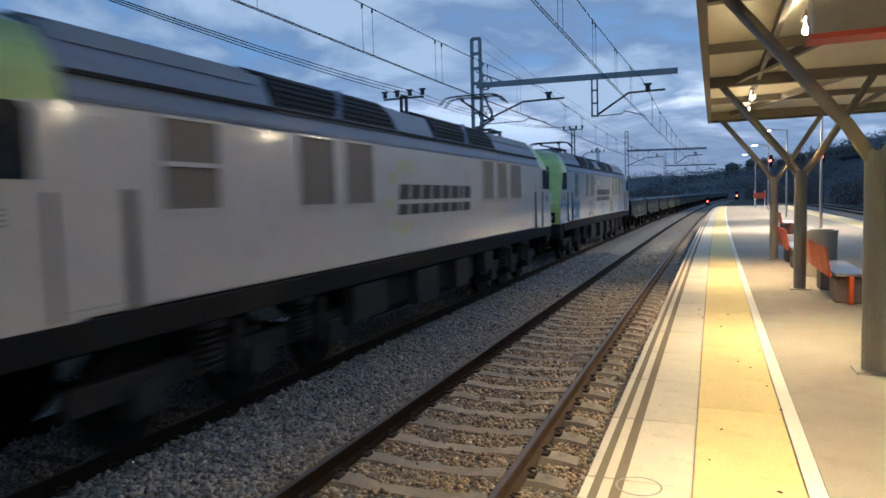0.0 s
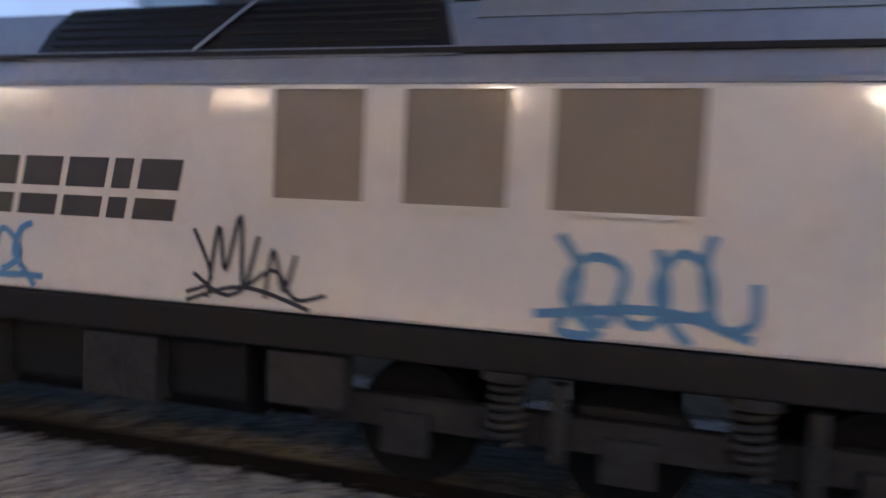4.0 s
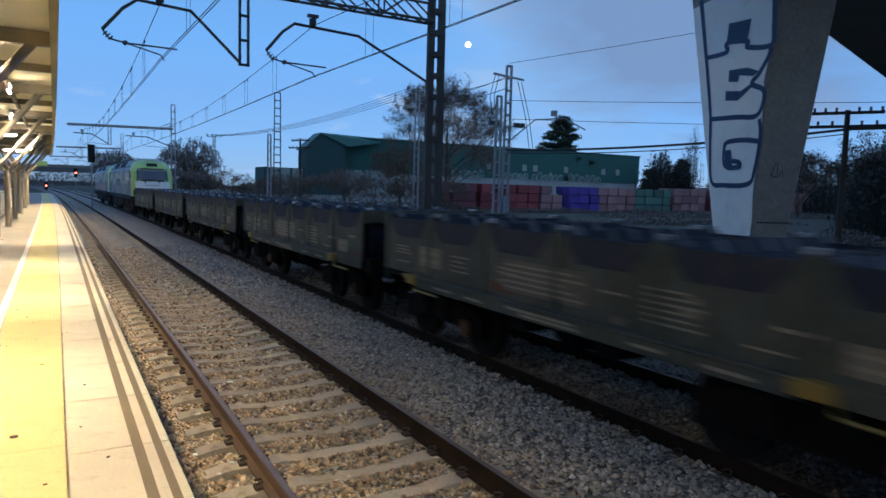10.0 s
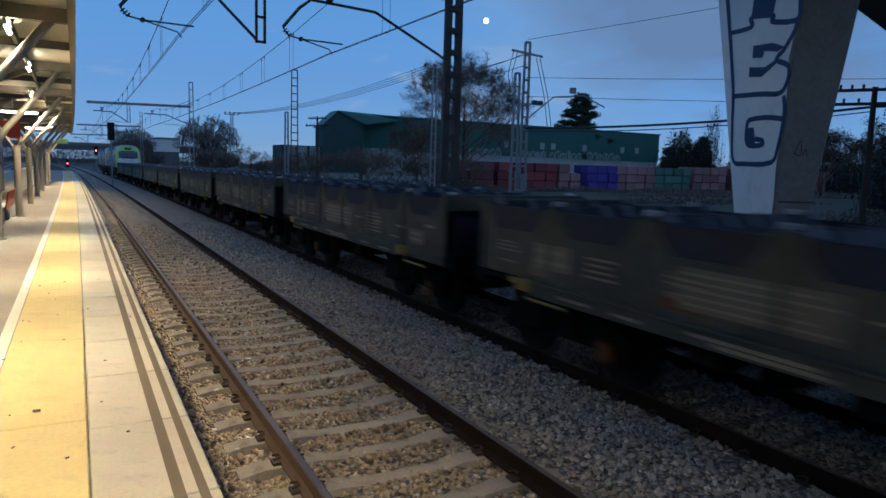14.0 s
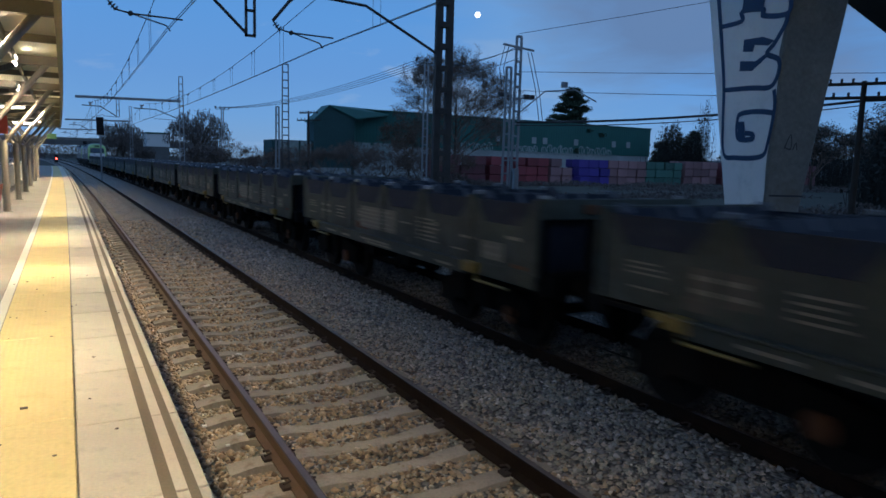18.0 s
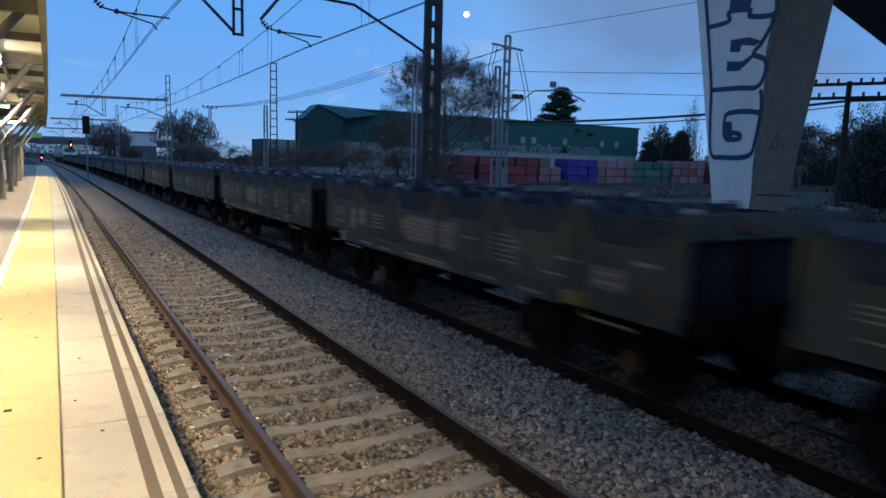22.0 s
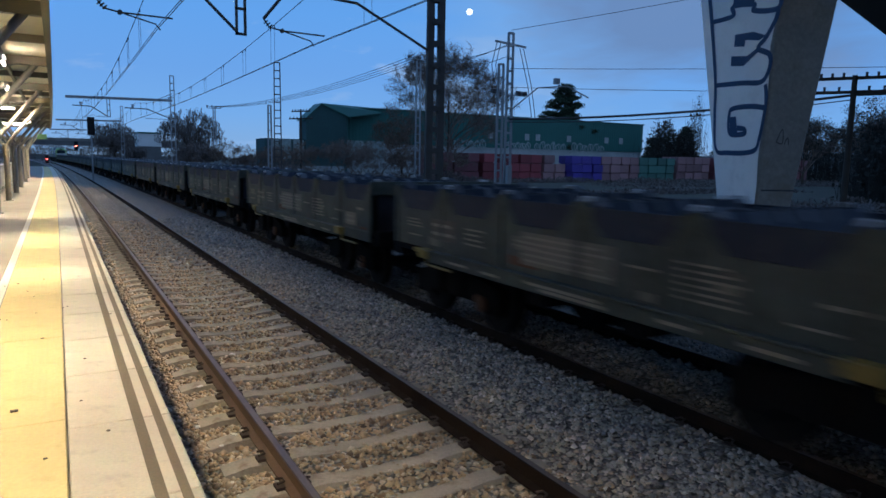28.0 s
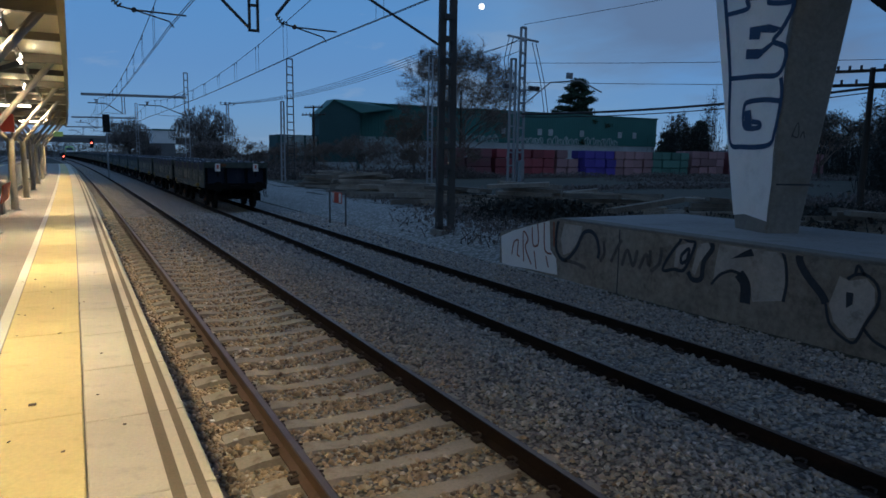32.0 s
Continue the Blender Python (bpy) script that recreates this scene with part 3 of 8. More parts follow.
def fix_normals(me):
    bm = bmesh.new()
    bm.from_mesh(me)
    bmesh.ops.recalc_face_normals(bm, faces=bm.faces)
    bm.to_mesh(me)
    bm.free()


def part(name, geo, mat, parent=None, label="", bevel=0.0, smooth=False, recalc=True):
    me = geo.mesh(name, mat, smooth)
    if recalc:
        fix_normals(me)
    ob = new(name, me)
    if parent:
        ob.parent = parent
    if label:
        ob["label"] = label
    if bevel:
        b = ob.modifiers.new("bevel", "BEVEL")
        b.width, b.segments, b.limit_method = bevel, 2, "ANGLE"
    return ob


def thing(name, label, category, at=(0, 0, 0), group="", kind=""):
    ob = new(name)
    ob.location = at
    ob.empty_display_size = 0.3
    return tagged(ob, label, category, group, kind)


def cx(y):
    """Sideways bend of the tracks and platform at y."""
    return 1.4e-4 * y * y if y > 0 else 1.07e-4 * max(0.0, -y - 12) ** 2


def slope(y):
    return (cx(y + 0.5) - cx(y - 0.5))


def along(x, y, z):
    """The pose of a piece that follows the tracks' bend."""
    return pose(x + cx(y), y, z, 0, 0, -math.degrees(math.atan(slope(y))))


ZR = -0.60           # rail tops
XN, XF = -1.769, -5.749   # track centres
RNG = random.Random(7)

# ---- ground, ballast and tracks ----


def ground_z(x, y):
    x0 = x - cx(max(-250, min(250, y)))
    base = -0.98
    if x0 < -8.0:
        base += 0.56 * min(1, (-8.0 - x0) / 2.0)
    if x0 > 9.0:
        base += 0.0
    if abs(x0) > 12:
        base += 0.10 * noise.noise((x * 0.12, y * 0.12, 0)) + 0.04 * noise.noise((x * 0.6, y * 0.6, 3))
    return base


def build_ground():
    def steps(lim):
        out, v, d = [0.0], 0.0, 0.8
        while v < lim:
            v += d
            d *= 1.07
            out.append(v)
        return [-a for a in reversed(out[1:])] + out
    xs, ys = steps(3200), steps(3200)
    g = Geo()
    g.grid([[(x, y, ground_z(x, y)) for x in xs] for y in ys])
    ob = part("ground", g, M["ground"], smooth=True, recalc=False)
    tagged(ob, "dark earth and winter grass of the railway yard", "ground", kind="structure")


def bed_z(u):
    """Level of the ballast across the two tracks: low between the near sleepers, heaped between the tracks."""
    z = -0.818
    z += 0.055 * max(0.0, min(1.0, (-2.9 - u) / 0.7))
    z += 0.09 * math.exp(-((u + 3.75) / 0.5) ** 2)
    z -= 0.03 * max(0.0, min(1.0, (u + 1.0) / 0.2))
    if u < -7.4:
        z -= 0.05 * (-7.4 - u)
    return z


def build_bed(name, x0, x1, label, y0=-350, y1=240):
    """Ballast bed with sloped shoulders, rougher close by."""
    ys, y = [], y0
    while y < y1:
        ys.append(y)
        y += 0.35 if abs(y) < 16 else 1.2 if abs(y) < 40 else 6
    nx = 30
    rows = []
    for y in ys:
        row = []
        for i in range(nx + 1):
            u = x0 + (x1 - x0) * i / nx
            z = bed_z(u) + 0.022 * noise.noise((u * 2.3, y * 2.3, 1)) + 0.012 * noise.noise((u * 7, y * 7, 5))
            if i in (0, nx):
                z -= 0.35
            row.append((u + cx(y), y, z))
        rows.append(row)
    g = Geo()
    g.grid(rows)
    ob = part(name, g, M["bed"], smooth=True, recalc=False)
    tagged(ob, label, "ballast", kind="structure")
    return ob


def build_stones():
    """Loose ballast stones around both tracks, one mesh."""
    rs = np.random.RandomState(3)
    base = np.array([(1, 0, 0), (-1, 0, 0), (0, 1, 0), (0, -1, 0), (0, 0, 1), (0, 0, -1)], float)
    tri = np.array([(0, 2, 4), (2, 1, 4), (1, 3, 4), (3, 0, 4), (2, 0, 5), (1, 2, 5), (3, 1, 5), (0, 3, 5)])
    spots = []
    for (ya, yb, dens) in ((-9.5, -2.2, 560), (-17, -9.5, 360), (-30, -17, 120), (2.2, 9.5, 560), (9.5, 17, 360), (17, 30, 120), (-2.2, 2.2, 90)):
        n = int((yb - ya) * 8.5 * dens)
        spots.append(np.stack([rs.uniform(-8.68, -0.12, n), rs.uniform(ya, yb, n)], 1))
    for ya, yb, n in ((-16, -1.5, 4500), (1.5, 16, 4500)):
        spots.append(np.stack([rs.uniform(-0.95, -0.12, n), rs.uniform(ya, yb, n)], 1))
    p = np.concatenate(spots)
    # stones lie between the sleepers, not on them or the rails
    ph = np.abs(((p[:, 1] - SL_PH) / SL) % 1.0 - 0.5)
    keep = np.ones(len(p), bool)
    for xc in (XN, XF):
        d = np.abs(p[:, 0] - xc)
        on_sl = (d < 1.30) & (ph > np.where(p[:, 0] > -0.97, 0.29, 0.335))
        on_rail = (np.abs(d - 0.87) < 0.085)
        keep &= ~(on_sl & (rs.rand(len(p)) > 0.03)) & ~on_rail
    p = p[keep]
    n = len(p)
    size = rs.uniform(0.014, 0.040, n) * np.where(np.abs(p[:, 1]) > 17, 1.5, 1.0)
    cxv = np.array([cx(y) for y in p[:, 1]])
    z = np.array([bed_z(u) for u in p[:, 0]]) + rs.uniform(-0.004, 0.028, n)
    a = rs.uniform(0, 6.283, n)
    jit = rs.uniform(0.6, 1.35, (n, 6, 1))
    v = base[None] * jit * size[:, None, None]
    v[:, :, 2] *= 0.75
    v += rs.uniform(-0.3, 0.3, (n, 6, 3)) * size[:, None, None]
    c, s = np.cos(a)[:, None], np.sin(a)[:, None]
    vx, vy = v[:, :, 0] * c - v[:, :, 1] * s, v[:, :, 0] * s + v[:, :, 1] * c
    v = np.stack([vx + (p[:, 0] + cxv)[:, None], vy + p[:, 1][:, None], v[:, :, 2] + z[:, None]], 2).reshape(-1, 3)
    f = (tri[None] + (np.arange(n) * 6)[:, None, None]).reshape(-1, 3)
    me = bpy.data.meshes.new("ballast_stones")
    me.vertices.add(len(v))
    me.vertices.foreach_set("co", v.ravel())
    me.loops.add(len(f) * 3)
    me.loops.foreach_set("vertex_index", f.ravel())
    me.polygons.add(len(f))
    me.polygons.foreach_set("loop_start", np.arange(len(f)) * 3)
    me.polygons.foreach_set("loop_total", np.full(len(f), 3))
    me.materials.append(M["stone"])
    me.materials.append(M["stone_rust_glow"])
    # platform-side stones: rust, with warm lamp glow put into their colour
    warm_side = (p[:, 0] + rs.normal(0, 0.25, n)) > -2.85
    me.polygons.foreach_set("material_index", np.repeat(warm_side.astype(np.int32), 8))
    me.update(calc_edges=True)
    ob = new("ballast_stones", me)
    tagged(ob, "grey and rust-brown crushed ballast stones between the rails, lamp glow tinted into the brown", "gravel", kind="stuff")


RAIL = [(-0.075, -0.172), (-0.075, -0.155), (-0.012, -0.135), (-0.010, -0.045), (-0.036, -0.034), (-0.036, -0.004), (-0.030, 0.0),
        (0.030, 0.0), (0.036, -0.004), (0.036, -0.034), (0.010, -0.045), (0.012, -0.135), (0.075, -0.155), (0.075, -0.172)]


def build_track(name, xc, label, ya=-350, yb=240, near=31, dark=False, z=ZR):
    tr = thing(name, label, "railway track", kind="structure")
    ys, y = [], float(ya)
    while y <= yb:
        ys.append(y)
        y += 2.0 if abs(y) < 40 else 6.0
    for sx in (-1, 1):
        xo = xc + sx * (0.834 + 0.036)
        g, top = Geo(), Geo()
        g.grid([[(xo + cx(y) + a, y, z + b) for a, b in RAIL] for y in ys], close=True)
        top.grid([[(xo + cx(y) + a, y, z + 0.002) for a in (-0.026, 0.026)] for y in ys])
        # the rail on the -x side always takes the darker material
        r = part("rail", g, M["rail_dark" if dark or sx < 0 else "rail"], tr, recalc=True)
        part("running_surface", top, M["rail_top"], r, recalc=False)
    # concrete sleepers, dished in the middle

    def sleeper_geo(g, x0, y0):
        top = [(-1.30, -0.035), (-1.10, 0.0), (-0.60, 0.0), (-0.35, -0.035), (0.35, -0.035), (0.60, 0.0), (1.10, 0.0), (1.30, -0.035)]
        rows = []
        for a, dz in top:
            w = 0.105 if abs(a) > 0.4 else 0.09
            zz = z - 0.172 + dz
            rows.append([(x0 + a, y0 - w - 0.035, zz - 0.17), (x0 + a, y0 - w, zz), (x0 + a, y0 + w, zz), (x0 + a, y0 + w + 0.035, zz - 0.17)])
        g.grid(rows, close=True)
        n = len(g.v)
        g.f += [(n - 1, n - 2, n - 3, n - 4), (n - 32, n - 31, n - 30, n - 29)]
    one = Geo()
    sleeper_geo(one, 0, 0)
    me = one.mesh("sleeper", M["sleeper"])
    fix_normals(me)
    far, clips = Geo(), Geo()
    n0, n1 = int(ya / SL), int(yb / SL)
    for i in range(n0, n1):
        y = i * SL + SL_PH
        if abs(y) < near:
            ob = new("sleeper", me)
            ob.parent = tr
            ob.matrix_basis = along(xc + RNG.uniform(-0.012, 0.012), y, 0)
            for sx in (-1, 1):
                for e in (-1, 1):
                    x = xc + cx(y) + sx * 0.87 + e * 0.105
                    clips.box((x, y, z - 0.162), (0.07, 0.11, 0.032))
                    clips.tube([(x + e * 0.02, y - 0.05, z - 0.11), (x - e * 0.03, y - 0.02, z - 0.10), (x - e * 0.03, y + 0.03, z - 0.105), (x + e * 0.03, y + 0.05, z - 0.11)], 0.010, 5)
        elif abs(y) < 130:
            sleeper_geo(far, xc + cx(y), y)
    tagged(part("far_sleepers", far, M["sleeper"], tr, recalc=True), "concrete sleepers further along the line", kind="stuff")
    tagged(part("rail_clips", clips, M["clip"], tr), "rusty rail fastenings on the sleepers", kind="stuff")
    return tr


SL_PH, SL = 0.165, 0.579        # where the sleepers fall along the line, and their spacing

# ---- platform ----
Y1, Y2 = 0.661, 1.425    # inner and outer edge of the yellow band with its white line
PLAT_W = 8.5


def build_platform():
    pf = thing("platform", "island platform with pale coping, yellow tactile band and brown paving", "platform", kind="structure")
    ya, yb = -112, 96
    ys = [ya + i * 4 for i in range((yb - ya) // 4 + 1)]

    def sweep(prof, closed=True):
        g = Geo()
        g.grid([[(x + cx(y), y, z) for x, z in prof] for y in ys], close=closed)
        n = len(prof)
        if closed:
            m = len(g.v)
            g.f += [tuple(range(n)), tuple(range(m - n, m))]
        return g
    part("platform_body", sweep([(0.06, -1.1), (0.06, -0.16), (0.2, -0.16), (0.2, -0.045), (PLAT_W - 0.2, -0.045), (PLAT_W - 0.2, -0.16), (PLAT_W - 0.06, -0.16), (PLAT_W - 0.06, -1.1)]),
         M["wallc"], pf, "concrete platform wall")
    part("paving", sweep([(Y2 + 0.004, -0.04), (Y2 + 0.004, 0.0), (PLAT_W - Y2, 0.0), (PLAT_W - Y2, -0.04)]), M["paving"], pf, "brown-grey platform paving")
    for sx, x0 in ((1, 0.0), (-1, PLAT_W)):
        def X(a):
            return x0 + sx * a
        line = Geo()
        line.grid([[(X(Y2 - 0.105) + cx(y), y, 0.001), (X(Y2) + cx(y), y, 0.001)] for y in ys])
        part("white_line", line, M["white_line"], pf, "white warning line", recalc=False)
        for a, b in ((0.066, 0.12), (0.186, 0.255)):
            s = Geo()
            s.grid([[(X(a) + cx(y), y, 0.002), (X(b) + cx(y), y, 0.002)] for y in ys])
            part("anti_slip_strip", s, M["strip"], pf, "dark anti-slip strip", recalc=False)
    # coping slabs and tactile tiles, one by one

    def slab(w, l, mat, name):
        g = Geo()
        j, c = 0.006, 0.007
        g.add([(j, j, -0.11), (w - j, j, -0.11), (w - j, l - j, -0.11), (j, l - j, -0.11),
               (j, j, -c), (w - j, j, -c), (w - j, l - j, -c), (j, l - j, -c),
               (j + c, j + c, 0), (w - j - c, j + c, 0), (w - j - c, l - j - c, 0), (j + c, l - j - c, 0)],
              [(0, 3, 2, 1), (0, 1, 5, 4), (1, 2, 6, 5), (2, 3, 7, 6), (3, 0, 4, 7), (4, 5, 9, 8), (5, 6, 10, 9), (6, 7, 11, 10), (7, 4, 8, 11), (8, 9, 10, 11)])
        return g.mesh(name, mat)
    L = 1.247
    cop, tac = slab(Y1, L, M["coping"], "coping_slab"), slab(Y2 - 0.105 - Y1, 2 * L, M["tactile"], "tactile_tile")
    far_c, far_t = slab(Y1, 4 * L, M["coping"], "coping_slab"), slab(Y2 - 0.105 - Y1, 4 * L, M["tactile"], "tactile_tile")
    odd_c, odd_t = slab(Y1, 0.637, M["coping"], "coping_slab"), slab(Y2 - 0.105 - Y1, 1.32, M["tactile"], "tactile_tile")

    def lay(me, x0, y):
        ob = new(me.name.split(".")[0], me)
        ob.parent = pf
        ob.matrix_basis = along(x0, y, RNG.uniform(-0.002, 0.0))
    for i in range(36):
        lay(cop, 0.0, 0.582 + i * L)
        lay(cop, 0.0, -0.055 - (i + 1) * L)
    for i in range(18):
        lay(tac, Y1, 1.062 + i * 2 * L)
        lay(tac, Y1, -0.258 - (i + 1) * 2 * L)
    lay(odd_c, 0.0, -0.055)
    lay(odd_t, Y1, -0.258)
    for i in range(10):
        lay(far_c, 0.0, 45.474 + i * 4 * L)
        lay(far_t, Y1, 45.954 + i * 4 * L)
    for i in range(13):
        lay(far_c, 0.0, -44.947 - (i + 1) * 4 * L)
        lay(far_t, Y1, -45.15 - (i + 1) * 4 * L)
    L = 1.2
    y = -100.2
    while y < 92:
        for me, x0 in ((far_c, PLAT_W - Y1), (far_t, PLAT_W - Y2 + 0.105)):
            ob = new(me.name.split(".")[0], me)
            ob.parent = pf
            ob.matrix_basis = along(x0, y, 0)
        y += 4 * L


# ---- canopy ----
COLS = [19.9, 13.9, 7.7, 1.3, -5.1, -11.5, -17.9, -24.7, -31.0, -37.1, -43.2, -51.4, -58.8]
CAN_Y0, CAN_Y1, CAN_Z = -60.5, 20.6, 3.86
CX0, CX1 = 0.62, 7.9


def build_canopy():
    cn = thing("platform_canopy", "long steel platform canopy on Y-shaped posts with cream soffit panels", "canopy")

    def soffit(x):
        """Underside height: the roof falls gently towards its middle gutter."""
        return CAN_Z + 0.17 - 0.06 * (1 - abs(x - 4.26) / 3.64)
    # soffit panels between beams
    n = 26
    step = (CAN_Y1 - CAN_Y0) / n
    for i in range(n):
        a, b = CAN_Y0 + i * step, CAN_Y0 + (i + 1) * step
        xo = cx((a + b) / 2)
        g = Geo()
        for x0, x1 in ((CX0 + 0.1, 4.24), (4.28, CX1 - 0.1)):
            g.add([(x0 + xo, a, soffit(x0)), (x1 + xo, a, soffit(x1)), (x1 + xo, b, soffit(x1)), (x0 + xo, b, soffit(x0)),
                   (x0 + xo, a, soffit(x0) + 0.05), (x1 + xo, a, soffit(x1) + 0.05), (x1 + xo, b, soffit(x1) + 0.05), (x0 + xo, b, soffit(x0) + 0.05)],
                  [(0, 1, 2, 3), (7, 6, 5, 4), (0, 4, 5, 1), (1, 5, 6, 2), (2, 6, 7, 3), (3, 7, 4, 0)])
        part("soffit_panel", g, M["canopy_panel"], cn)
    roof = Geo()
    ys = [CAN_Y0 + (CAN_Y1 - CAN_Y0) * i / 14 for i in range(15)]
    roof.grid([[(x + cx(y), y, z) for x, z in ((CX0, CAN_Z + 0.34), (CX1, CAN_Z + 0.34), (CX1, CAN_Z + 0.26), (CX0, CAN_Z + 0.26))] for y in ys], close=True)
    m = len(roof.v)
    roof.f += [(0, 1, 2, 3), (m - 4, m - 3, m - 2, m - 1)]
    part("roof_sheet", roof, M["canopy_edge"], cn, "grey sheet roof")
    for x0 in (CX0, CX1 - 0.10):
        g = Geo()
        g.grid([[(x + cx(y), y, z) for x, z in ((x0, CAN_Z - 0.06), (x0 + 0.10, CAN_Z - 0.06), (x0 + 0.10, CAN_Z + 0.30), (x0, CAN_Z + 0.30))] for y in ys], close=True)
        m = len(g.v)
        g.f += [(0, 1, 2, 3), (m - 4, m - 3, m - 2, m - 1)]
        part("fascia", g, M["canopy_edge"], cn, "zinc fascia along the edge")
    for y in (CAN_Y0, CAN_Y1 - 0.1):
        part("end_fascia", Geo().span((CX0 + cx(y), y, CAN_Z - 0.08), (CX1 + cx(y), y + 0.1, CAN_Z + 0.30)), M["canopy_edge"], cn)
    for i, y in enumerate(COLS):
        xo = cx(y)
        rafter = Geo()
        rafter.beam((CX0 + 0.10 + xo, y, CAN_Z + 0.04), (CX1 - 0.10 + xo, y, CAN_Z + 0.04), 0.14, 0.20)
        part("rafter", rafter, M["canopy_beam"], cn)
        if i < len(COLS) - 1:
            y2 = (y + COLS[i + 1]) / 2
            r2 = Geo()
            r2.beam((CX0 + 0.10 + cx(y2), y2, CAN_Z + 0.07), (CX1 - 0.10 + cx(y2), y2, CAN_Z + 0.07), 0.08, 0.14)
            part("rafter", r2, M["canopy_beam"], cn)
            # slanting bracing between the rafters
            br = Geo()
            br.beam((1.2 + xo, y, CAN_Z + 0.06), (3.2 + cx(COLS[i + 1]), COLS[i + 1], CAN_Z + 0.06), 0.09, 0.12)
            part("brace", br, M["canopy_beam"], cn)
        for xc in (2.27, CX1 - 1.65):
            sx = 1 if xc < 4 else -1
            post = Geo()
            post.tube([(xc + xo, y, 0.0), (xc + xo, y, 2.20)], 0.105, 14)
            post.box((xc + xo, y, 0.012), (0.34, 0.34, 0.024))
            col = part("y_post", post, M["canopy_steel"], cn, smooth=False)
            a1, a2 = Geo(), Geo()
            a1.tube([(xc + xo - sx * 0.02, y, 2.08), (xc - sx * 0.25 + xo, y, 2.46), (xc - sx * 1.36 + xo, y, CAN_Z)], 0.066, 12)
            a2.tube([(xc + xo + sx * 0.02, y, 2.08), (xc + sx * 0.25 + xo, y, 2.40), (xc + sx * 1.15 + xo, y, CAN_Z)], 0.062, 12)
            part("arm", a1, M["canopy_steel"], col, smooth=True)
            part("arm", a2, M["canopy_steel"], col, smooth=True)
    for x in (1.55, 4.2, 6.9):
        g = Geo()
        g.grid([[(x + dx + cx(y), y, CAN_Z + dz) for dx, dz in ((-0.035, 0.015), (0.035, 0.015), (0.035, 0.145), (-0.035, 0.145))] for y in ys], close=True)
        part("purlin", g, M["canopy_beam"], cn)
    return cn


def build_canopy_lamps():
    """A strip lamp in every bay, with the light that it gives."""
    spots = [17.0, 14.85, 9.0, 3.5, -2.0, -7.0, -11.9, -16.9, -24.2, -31.0, -40.3, -48.0, -57.5]
    for i, y in enumerate(spots):
        x = 1.5 + cx(y) + (0.3 if i % 3 == 2 else 0)
        lt = thing("strip_lamp", "lit white strip lamp fixed under the platform canopy", "lamp", (x, y, CAN_Z - 0.02), "canopy lamps")
        hl = 0.42 if y < 0 else 0.16
        part("housing", Geo().box((0, 0, 0), (0.10, 2 * hl + 0.06, 0.06)), M["steel"], lt, bevel=0.01)
        part("tube", Geo().tube([(0, -hl + 0.02, -0.13), (0, hl - 0.02, -0.13)], 0.026 if y < 0 else 0.042, 10), M["tube" if y < 0 else "short_tube"], lt, "glowing tube")
        for e in (-hl + 0.01, hl - 0.01):
            part("holder", Geo().box((0, e, -0.085), (0.05, 0.03, 0.13)), M["steel"], lt)
        for e in (-hl + 0.05, hl - 0.05):
            part("bracket", Geo().tube([(0, e, 0.0), (0, e, 0.12)], 0.012, 6), M["steel"], lt)
        d = bpy.data.lights.new("strip_light", "AREA")
        d.shape, d.size, d.size_y = "RECTANGLE", 0.12, 0.85
        d.energy, d.color = LAMP_W * (0.6 if y > 14 else 0.85 if y > 6 else 1.0 if i % 2 else 1.1), LAMP_COL
        d.spread = radians(110)
        lo = new("strip_light", d)
        lo.matrix_basis = pose(x, y, CAN_Z - 0.19)
    # inner row, seen from below the roof
    for i, y in enumerate([-31.5, -48.0]):
        x = 2.55 + cx(y)
        lt = thing("twin_lamp", "bright white twin strip lamp hung under the canopy", "lamp", (x, y, CAN_Z - 0.22), "canopy lamps")
        part("housing", Geo().box((0, 0, 0), (1.3, 0.22, 0.08)), M["steel"], lt, bevel=0.01)
        for e in (-0.06, 0.06):
            part("tube", Geo().tube([(-0.6, e, -0.06), (0.6, e, -0.06)], 0.03, 10), M["tube"], lt, "glowing tube")
        for e in (-0.5, 0.5):
            part("hanger", Geo().tube([(e, 0, 0), (e, 0, 0.28)], 0.01, 6), M["steel"], lt)
        d = bpy.data.lights.new("twin_light", "AREA")
        d.shape, d.size, d.size_y = "RECTANGLE", 1.2, 0.2
        d.energy, d.color = LAMP_W * 1.2, LAMP_COL
        d.spread = radians(118)
        lo = new("twin_light", d)
        lo.matrix_basis = pose(x, y, CAN_Z - 0.36)


build_ground()
build_bed("ballast_bed", -8.85, 0.02, "grey ballast bed under the two running tracks")
def build_gravel_yard():
    g = Geo()
    ys = [-62 + 0.8 * i for i in range(66)]
    rows = []
    for y in ys:
        row = []
        for i in range(13):
            x = -8.6 - i * 0.46 + 0.5 * noise.noise((i * 0.4, y * 0.15, 3)) * (i > 9)
            z = -0.86 - 0.02 * i + 0.05 * noise.noise((x * 0.6, y * 0.6, 8)) + 0.02 * noise.noise((x * 3, y * 3, 2))
            if i == 12:
                z -= 0.3
            row.append((x, y, max(z, ground_z(x, y) + 0.01) if i < 12 else ground_z(x, y) - 0.1))
        rows.append(row)
    g.grid(rows)
    tagged(part("gravel_yard", g, M["gravel"], smooth=True), "pale trodden gravel beside the far track", "ground", kind="structure")


build_gravel_yard()
build_bed("ballast_bed_far_side", PLAT_W, PLAT_W + 9.0, "grey ballast bed on the far side of the platform")
build_track("near_track", XN, "near track with rusty rails on concrete sleepers")
build_track("far_track", XF, "far track with dark rails on concrete sleepers half buried in ballast", dark=True)
build_track("side_track", PLAT_W + 1.77, "track on the other side of the island platform", near=0)
build_track("siding_track", PLAT_W + 6.0, "second track on the other side of the island platform", near=0, dark=True)
build_platform()
build_canopy()
